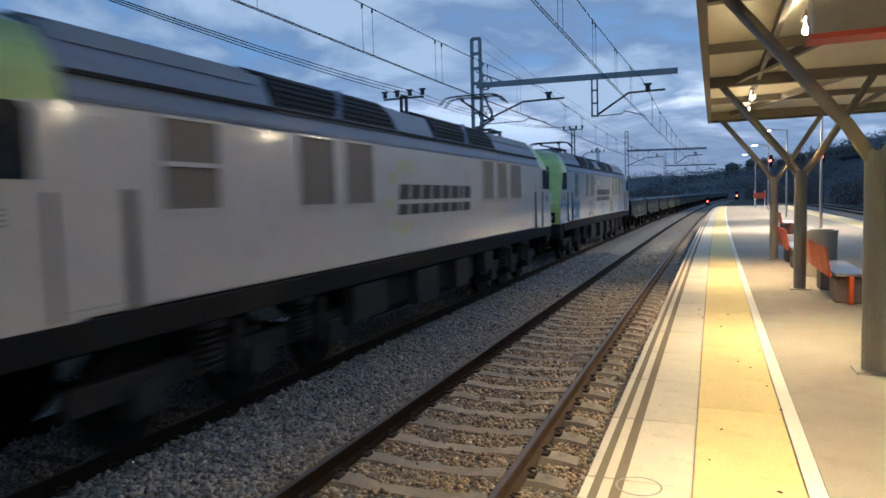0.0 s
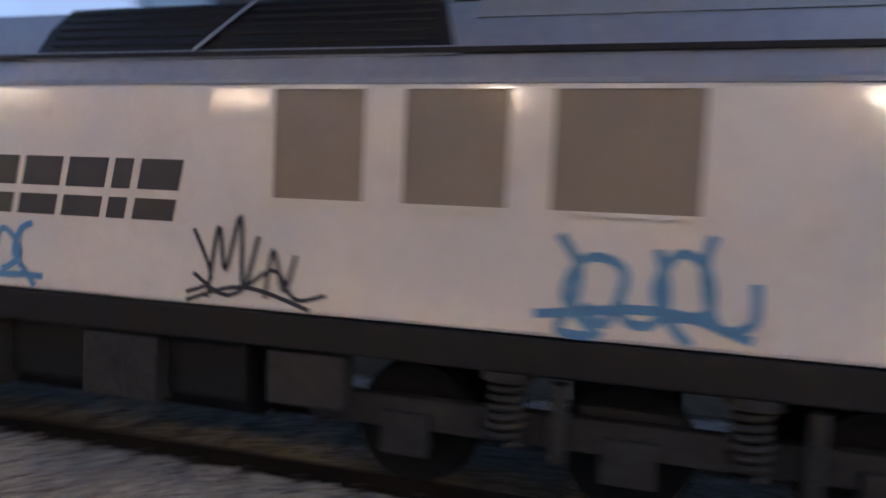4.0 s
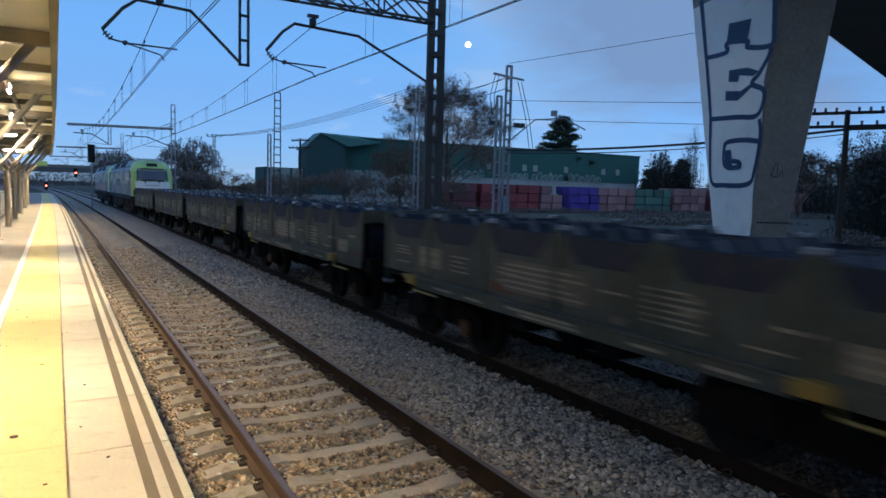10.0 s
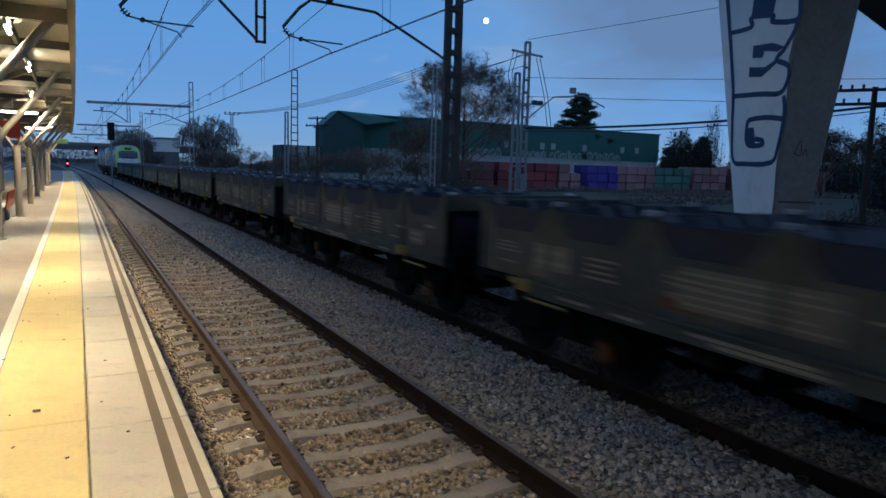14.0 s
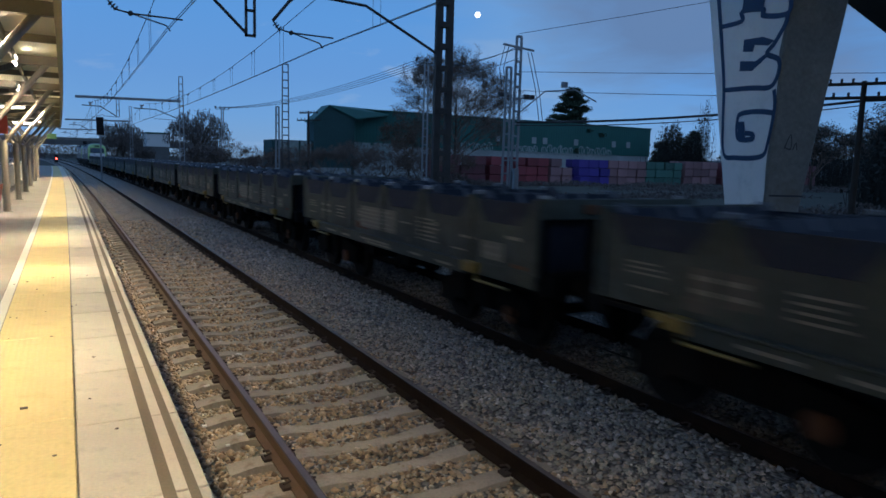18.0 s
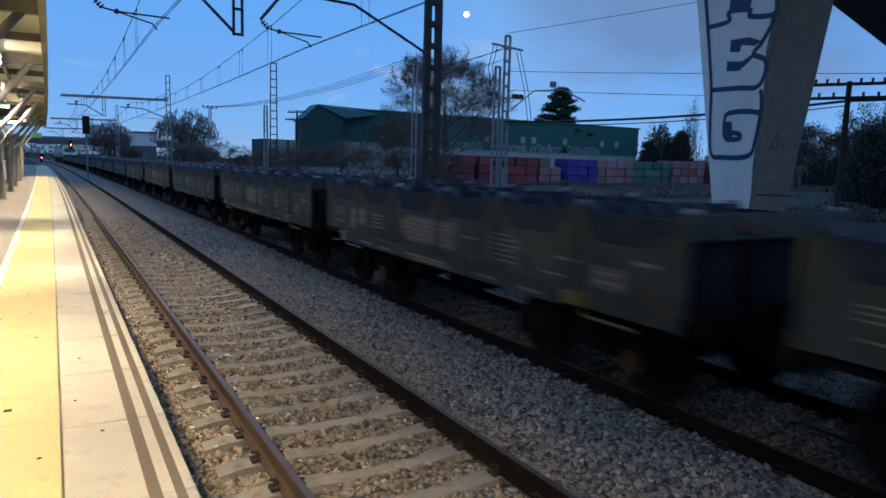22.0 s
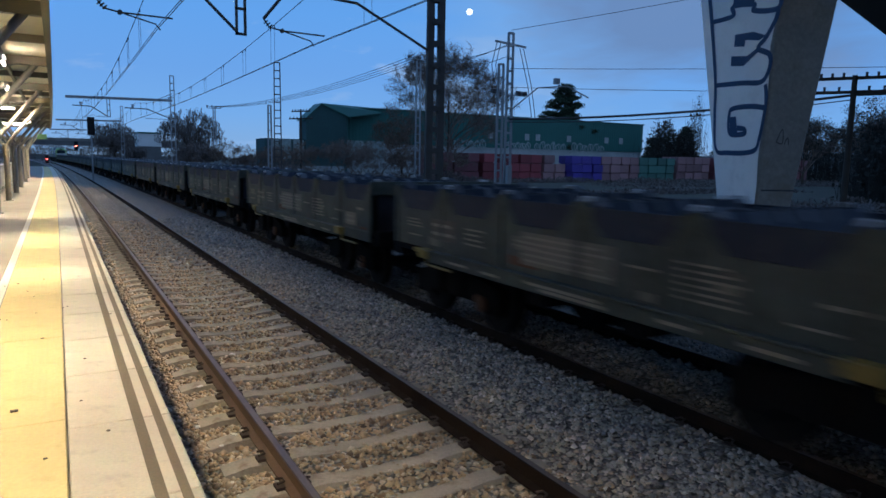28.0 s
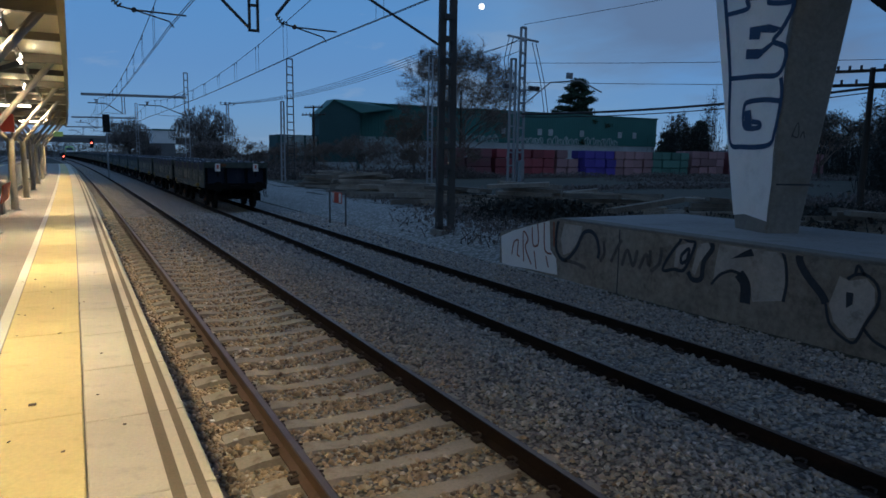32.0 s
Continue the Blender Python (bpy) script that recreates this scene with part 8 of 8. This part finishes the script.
def build_hills():
    def ridge(name, pts, label, mat="hill", seed=1, depth=60):
        g = Geo()
        rows = []
        for j in range(5):
            row = []
            for i, (x, y, h) in enumerate(pts):
                k = j / 4
                d = Vector((x, y, 0)).normalized()
                hh = h * math.sin(min(1, k * 1.15) * math.pi / 2) * (1 + 0.10 * noise.noise((x * 0.03, y * 0.03, seed + j)))
                row.append((x + d.x * depth * k, y + d.y * depth * k, -2 + hh))
            rows.append(row)
        g.grid(rows)
        tagged(part(name, g, M[mat], smooth=True, recalc=False), label, "hill", kind="structure")
        rng = random.Random(seed)
        w = Geo()
        size = depth / 60
        for j in (1, 2, 3, 4):
            for p in rows[j]:
                for q in range(22 if depth < 70 else 10):
                    c = Vector(p) + Vector((rng.gauss(0, 5), rng.gauss(0, 5), rng.uniform(-0.6, 1.5))) * size
                    clump_cloud(w, [c + Vector((rng.gauss(0, 1.1), rng.gauss(0, 1.1), rng.gauss(0, 0.6))) * size for _ in range(3)], 0.75 * size, rng)
        tagged(part(name.replace("backdrop", "wood") if "backdrop" in name else name + "_wood", w, M["hill_wood"], recalc=False), "winter trees covering the " + label.split(" ", 1)[1], "trees", kind="stuff")

    def dense(pts, n=14):
        out = []
        for (a, b) in zip(pts, pts[1:]):
            for k in range(n):
                u = k / n
                out.append(tuple(a[i] + (b[i] - a[i]) * u + (1.6 * noise.noise((a[0] * 0.1 + u * 9, b[1] * 0.1, 2)) if i == 2 else 0) for i in range(3)))
        return out + [pts[-1]]
    ridge("hill_backdrop", dense([(-62, 250, 2), (-30, 290, 3), (-8, 300, 10), (25, 300, 17), (60, 290, 25), (95, 270, 28), (120, 220, 27), (110, 150, 25), (75, 80, 21), (62, 20, 19), (60, -60, 18), (66, -160, 17), (70, -260, 15)]), "dark wooded hill beyond the station", seed=1)
    ridge("far_hill", dense([(-330, 560, 8), (-260, 600, 22), (-215, 620, 26), (-150, 640, 20), (-60, 650, 22), (40, 650, 24)]), "low distant hill under the evening sky", seed=4, depth=120)
    ridge("west_hill", dense([(-330, -330, 8), (-420, -300, 14), (-520, -200, 16), (-560, -60, 14), (-560, 100, 12)]), "low far hill behind the trees", seed=6, depth=90)
    # houses on the hill
    rng = random.Random(3)
    for k in range(14):
        x, y = 10 + k * 6.0 + rng.uniform(-2, 2), 318 + rng.uniform(-6, 4)
        h = thing("house", "small distant house on the hill", "house", (x, y, 9.6 + k * 0.72), "hill houses")
        w, d, hh = rng.uniform(4, 7), 5, rng.uniform(2.5, 4.5)
        part("wall", Geo().box((0, 0, hh / 2), (w, d, hh)), M["town"], h)
        part("roof", Geo().prism([(-w / 2 - 0.4, hh), (w / 2 + 0.4, hh), (0, hh + 1.2)], lambda u, v, dd: (u, dd, v), -d / 2, d / 2), M["timber"], h)
        for i in range(3):
            part("window", Geo().box((-w / 3 + i * w / 3, -d / 2 - 0.05, hh * 0.55), (0.6, 0.12, 0.9)), M["loco_black"], h)
    ob = thing("low_building", "pale long low building far beyond the tracks", "building", (-22, -190, 0))
    part("wall", Geo().box((2, 0, 3.0), (5.2, 10, 7.2)), M["deck"], ob)
    part("upper_wall", Geo().box((2, 0.2, 5.7), (5.4, 10, 3.2)), M["white"], ob, "white upper wall")
    part("roof", Geo().box((2, 0, 7.5), (5.6, 11, 0.3)), M["shed_roof"], ob)
    ob = thing("far_bridge", "grey road bridge over the tracks in the distance", "bridge", (0, -225, 0))
    part("deck", Geo().box((0, 0, 4.9), (70, 7, 1.3)), M["deck"], ob)
    part("parapet", Geo().box((0, 3.4, 5.9), (70, 0.2, 0.9)), M["concrete"], ob)
    for x in (-14, 12):
        part("pier", Geo().box((x, 0, 1.8), (1.0, 6, 5.6)), M["concrete"], ob)


build_hills()

# ---- moon, signals, lamps ----
moon = part("moon", Geo().disc((0, 0, 0), (0, 0, 1), 9.0, 1.0, 32), M["moon"])
moon.matrix_basis = look((-1094.7, -1770.5, 447.0), (0, 0, 0))
tagged(moon, "pale full moon in the evening sky", "moon", kind="structure")


def build_signal(x, y, z0, h, lit, label, facing=1):
    sg = thing("railway_signal", label, "signal", (x, y, z0), "signals")
    part("post", Geo().tube([(0, 0, 0), (0, 0, h)], 0.08, 8), M["galv"], sg)
    part("head", Geo().box((0, 0, h), (0.66, 0.25, 1.75)), M["loco_black"], sg, "black signal head", bevel=0.05)
    for k in range(3):
        z = h + 0.45 - 0.45 * k
        hood = part("hood", Geo().tube([(0, facing * 0.12, z), (0, facing * 0.38, z)], 0.16, 10), M["loco_black"], sg)
        on = k == lit
        part("lens", Geo().disc((0, facing * 0.40, z), (0, 1, 0), 0.13, 0.02, 14), M["red_light"] if on else M["loco_black"], hood, "lit red lens" if on else "")


build_signal(-2.45, -75.0, -0.8, 5.4, -1, "dark unlit signal between the tracks")
build_signal(-2.8, -150.0, -0.8, 4.2, 1, "signal showing red beyond the wagons")
build_signal(2.4, -172.0, -0.8, 1.4, 1, "low signal showing red past the platform end")
build_signal(0.05, 143.0, -0.8, 0.9, 1, "low signal showing red beside the near track", -1)
build_signal(5.6, 150.0, -0.8, 1.8, 1, "signal showing red past the platform", -1)
build_signal(8.8, 110.0, -0.8, 7.0, 1, "tall signal showing red beyond the platform", -1)
build_signal(15.5, 110.0, -0.8, 7.2, 1, "tall signal showing red over the side tracks", -1)


def build_lamp_post(x, y, h, arm, label="grey lamp post with a lit white head on the platform"):
    lp = thing("street_lamp", label, "lamp post", (x, y, 0), "lamp posts")
    part("pole", Geo().tube([(0, 0, 0), (0, 0, h)], 0.075, 10, 0.05), M["steel"], lp)
    part("arm", Geo().tube([(0, 0, h - 0.05), (-arm, 0, h + 0.05)], 0.035, 8), M["steel"], lp)
    hd = part("lamp_head", Geo().box((-arm - 0.25, 0, h + 0.06), (0.7, 0.26, 0.10)), M["steel"], lp, bevel=0.03)
    part("lens", Geo().box((-arm - 0.25, 0, h - 0.01), (0.45, 0.18, 0.05)), M["lamp_white"], hd, "glowing lens")
    d = bpy.data.lights.new("post_light", "AREA")
    d.shape, d.size, d.size_y, d.energy, d.color = "RECTANGLE", 0.5, 0.2, LAMP_W * 6.5, (1.0, 0.88, 0.66)
    d.spread = radians(150)
    new("post_light", d).matrix_basis = pose(x - arm - 0.25, y, h - 0.08)


for x_, y_, a_ in ((5.5, 35.5, 1.0), (5.6, 52.0, 1.0), (5.6, 68.0, 0.9), (5.4, 84.0, 0.9)):
    build_lamp_post(x_, y_, 5.6 if y_ < 40 else 6.0, a_)


def build_bench(y, x=2.62):
    b = thing("bench", "orange-red platform bench with a stone base and steel seat", "bench", (x, y, 0), "benches")
    for dy in (-0.75, 0.75):
        part("base", Geo().box((0.05, dy, 0.2), (0.42, 0.5, 0.40)), M["bench_base"], b, "dark stone base", bevel=0.02)
    part("seat", Geo().box((0.08, 0, 0.46), (0.50, 2.3, 0.05)), M["steel"], b, "brushed steel seat", bevel=0.02)
    for dy in (-0.9, -0.3, 0.3, 0.9):
        g = Geo().add([(-0.22, dy - 0.27, 0.42), (-0.22, dy + 0.27, 0.42), (-0.30, dy + 0.27, 0.92), (-0.30, dy - 0.27, 0.92),
                       (-0.26, dy - 0.27, 0.42), (-0.26, dy + 0.27, 0.42), (-0.34, dy + 0.27, 0.92), (-0.34, dy - 0.27, 0.92)],
                      [(0, 1, 2, 3), (7, 6, 5, 4), (0, 4, 5, 1), (1, 5, 6, 2), (2, 6, 7, 3), (3, 7, 4, 0)])
        part("backrest", g, M["bench_red"], b, "orange-red backrest panel", bevel=0.02)
    for dy in (-1.05, 1.05):
        part("leg", Geo().beam((0.05, dy, 0.0), (0.05, dy, 0.45), 0.06, 0.30), M["bench_red"], b)


def build_bin(x, y):
    b = thing("litter_bin", "brushed steel cylindrical litter bin on the platform", "litter bin", (x, y, 0), "litter bins")
    part("body", Geo().tube([(0, 0, 0.02), (0, 0, 0.92)], 0.30, 28), M["steel"], b)
    part("rim", Geo().disc((0, 0, 0.95), (0, 0, 1), 0.315, 0.06, 28), M["steel"], b, bevel=0.01)
    part("liner", Geo().disc((0, 0, 0.985), (0, 0, 1), 0.24, 0.012, 24), M["loco_black"], b, "dark opening")


for y_, x_ in ((13.3, 2.78), (18.6, 2.7), (32.5, 3.78), (-22.5, 2.62)):
    build_bench(y_, x_)
build_bin(2.92, 16.0)
build_bin(2.8, -20.6)


def build_board():
    """Lit departure display hung from the canopy in a red frame."""
    b = thing("departure_display", "lit departure display in a red and steel case under the canopy", "display", (2.35, 7.4, 3.30))
    part("case", Geo().box((0, 0, 0.22), (1.4, 0.30, 0.5)), M["steel"], b, "steel case", bevel=0.02)
    part("trim", Geo().box((0, -0.02, -0.04), (1.44, 0.34, 0.05)), M["sign_red"], b, "red trim")
    part("screen", Geo().box((0, -0.16, 0.37), (1.24, 0.02, 0.14)), M["screen"], b, "white lit screen")
    for e in (-0.5, 0.5):
        part("hanger", Geo().tube([(e, 0, 0.45), (e, 0, 0.72)], 0.02, 6), M["steel"], b)


def build_station_signs():
    s = thing("platform_sign", "red board on two white posts at the platform end", "sign", (5.65, 80.5, 0))
    part("board", Geo().box((0, 0, 1.35), (1.25, 0.06, 0.62)), M["sign_red"], s, "red board", bevel=0.02)
    for e in (-0.5, 0.5):
        part("post", Geo().tube([(e, 0.05, 0), (e, 0.05, 1.9)], 0.05, 8), M["white"], s)
    e = thing("exit_sign", "small green lit exit sign hung under the canopy end", "sign", (1.25 + cx(-57), -57.0, 3.05))
    part("panel", Geo().box((0, 0, 0), (0.62, 0.08, 0.36)), M["sign_green"], e, "pale green panel", bevel=0.02)
    part("hanger", Geo().tube([(0, 0, 0.2), (0, 0, 0.78)], 0.015, 6), M["steel"], e)
    h = thing("hanging_sign", "red hanging platform sign under the canopy", "sign", (3.1, -27.0, 2.75))
    part("panel", Geo().box((0, 0, 0), (1.6, 0.12, 0.6)), M["sign_red"], h, "dark red panel", bevel=0.02)
    for k in (-0.6, 0.6):
        part("hanger", Geo().tube([(k, 0, 0.25), (k, 0, 1.1)], 0.015, 6), M["steel"], h)


def build_stair_parapet():
    """Glass and steel parapet round the stairs down to the subway."""
    p = thing("stair_parapet", "pale metal panel parapet round the subway stairs", "railing", (3.0, -44.0, 0))
    part("plinth", Geo().box((0, 0, 0.08), (0.24, 20.0, 0.16)), M["concrete"], p, "pale plinth", bevel=0.01)
    for i in range(11):
        y = -10 + i * 2
        part("post", Geo().tube([(0, y, 0.1), (0, y, 1.25)], 0.035, 8), M["steel"], p)
        if i < 10:
            part("glass_panel", Geo().box((0, y + 1, 0.68), (0.02, 1.85, 0.95)), M["panel"], p, "pale metal panel")
    part("top_rail", Geo().tube([(0, -10, 1.25), (0, 10, 1.25)], 0.05, 8), M["steel"], p)
    c = thing("service_cabin", "grey steel service cabin on the platform", "cabin", (5.2, -36.0, 0))
    part("wall", Geo().box((0, 0, 1.4), (2.2, 14.0, 2.8)), M["canopy_beam"], c, bevel=0.03)
    part("door", Geo().box((-1.12, 4.0, 1.05), (0.05, 0.9, 2.1)), M["steel"], c, bevel=0.01)
    for k in range(4):
        part("window", Geo().box((-1.11, -5.0 + k * 2.2, 1.7), (0.04, 1.3, 0.9)), M["glass"], c)


def build_bucket_debris():
    m = thing("drain_cover", "round cast cover set in the platform coping", "cover", (0.35, 4.25, 0.002))
    ring = Geo()
    for k in range(28):
        a, b = k * 2 * math.pi / 28, (k + 1) * 2 * math.pi / 28
        ring.add([(0.13 * math.cos(a), 0.13 * math.sin(a), 0.001), (0.145 * math.cos(a), 0.145 * math.sin(a), 0.001), (0.145 * math.cos(b), 0.145 * math.sin(b), 0.001), (0.13 * math.cos(b), 0.13 * math.sin(b), 0.001)], [(0, 1, 2, 3)])
    part("ring", ring, M["wallc"], m, recalc=False)
    rng = random.Random(8)
    g = Geo()
    for k in range(70):
        x, y = rng.uniform(0.15, 1.35), rng.uniform(-12, 12)
        g.box((x + cx(y), y, 0.004), (rng.uniform(0.006, 0.03), rng.uniform(0.006, 0.02), 0.006), Matrix.Rotation(rng.uniform(0, 3), 3, "Z"))
    g.box((0.99, -5.57, 0.006), (0.05, 0.03, 0.01))
    sc = Geo()
    for k in range(26):
        y = rng.choice((-1, 1)) * rng.uniform(2.5, 15)
        sc.box((rng.uniform(-1.55, -0.25) + cx(y), y, -0.765), (rng.uniform(0.02, 0.07), rng.uniform(0.02, 0.05), 0.012), Matrix.Rotation(rng.uniform(0, 3), 3, "Z"))
    tagged(part("paper_litter", sc, M["white"]), "scattered pale scraps of litter on the ballast", "litter", kind="stuff")
    tagged(part("leaf_litter", g, M["bark"]), "scattered bits of dead leaf on the platform", "litter", kind="stuff")


build_board()
build_station_signs()
build_stair_parapet()
build_bucket_debris()

# ---- the train under way ----
# where the coupling between the second engine and the first wagon is, second by second
KNOWN_T = [0, 2, 2.5, 6, 7, 9, 13, 19, 23, 28, 30, 32]
KNOWN_Y = [45.1, 25.3, 20.4, -13.85, -23.7, -43.3, -82.0, -140.3, -179.7, -229.7, -249.5, -269.0]
COEF = np.polyfit(KNOWN_T, KNOWN_Y, 3)


def train_rows(offset):
    rows = []
    for k in range(33):
        y = float(np.polyval(COEF, k)) + offset
        y_ = max(-330, min(330, y))
        rows.append((k, pose(XF + cx(y_) + (y - y_) * slope(y_), y, ZR, 0, 0, -math.degrees(math.atan(slope(y_))))))
    return rows


def spin(wheel, radius):
    """Turn a wheelset by the way that the train has gone."""
    base = wheel.matrix_basis.copy()
    y0 = float(np.polyval(COEF, 0))
    rows = []
    for k in range(0, 961, 2):
        a = (float(np.polyval(COEF, k / 30)) - y0) / radius
        rows.append((k / 30, base @ Matrix.Rotation(-a, 4, "X")))
    walk(wheel, rows)


def motions():
    walk(loco_2, train_rows(-11.25))
    walk(loco_1, train_rows(-32.45))
    for i, w in enumerate(wagons):
        walk(w, train_rows(WL * (i + 0.5)))
    for v in (loco_1, loco_2, *wagons):
        for o in v.children_recursive:
            if o.name.startswith("wheelset"):
                spin(o, o.location.z)


build_stones()
motions()
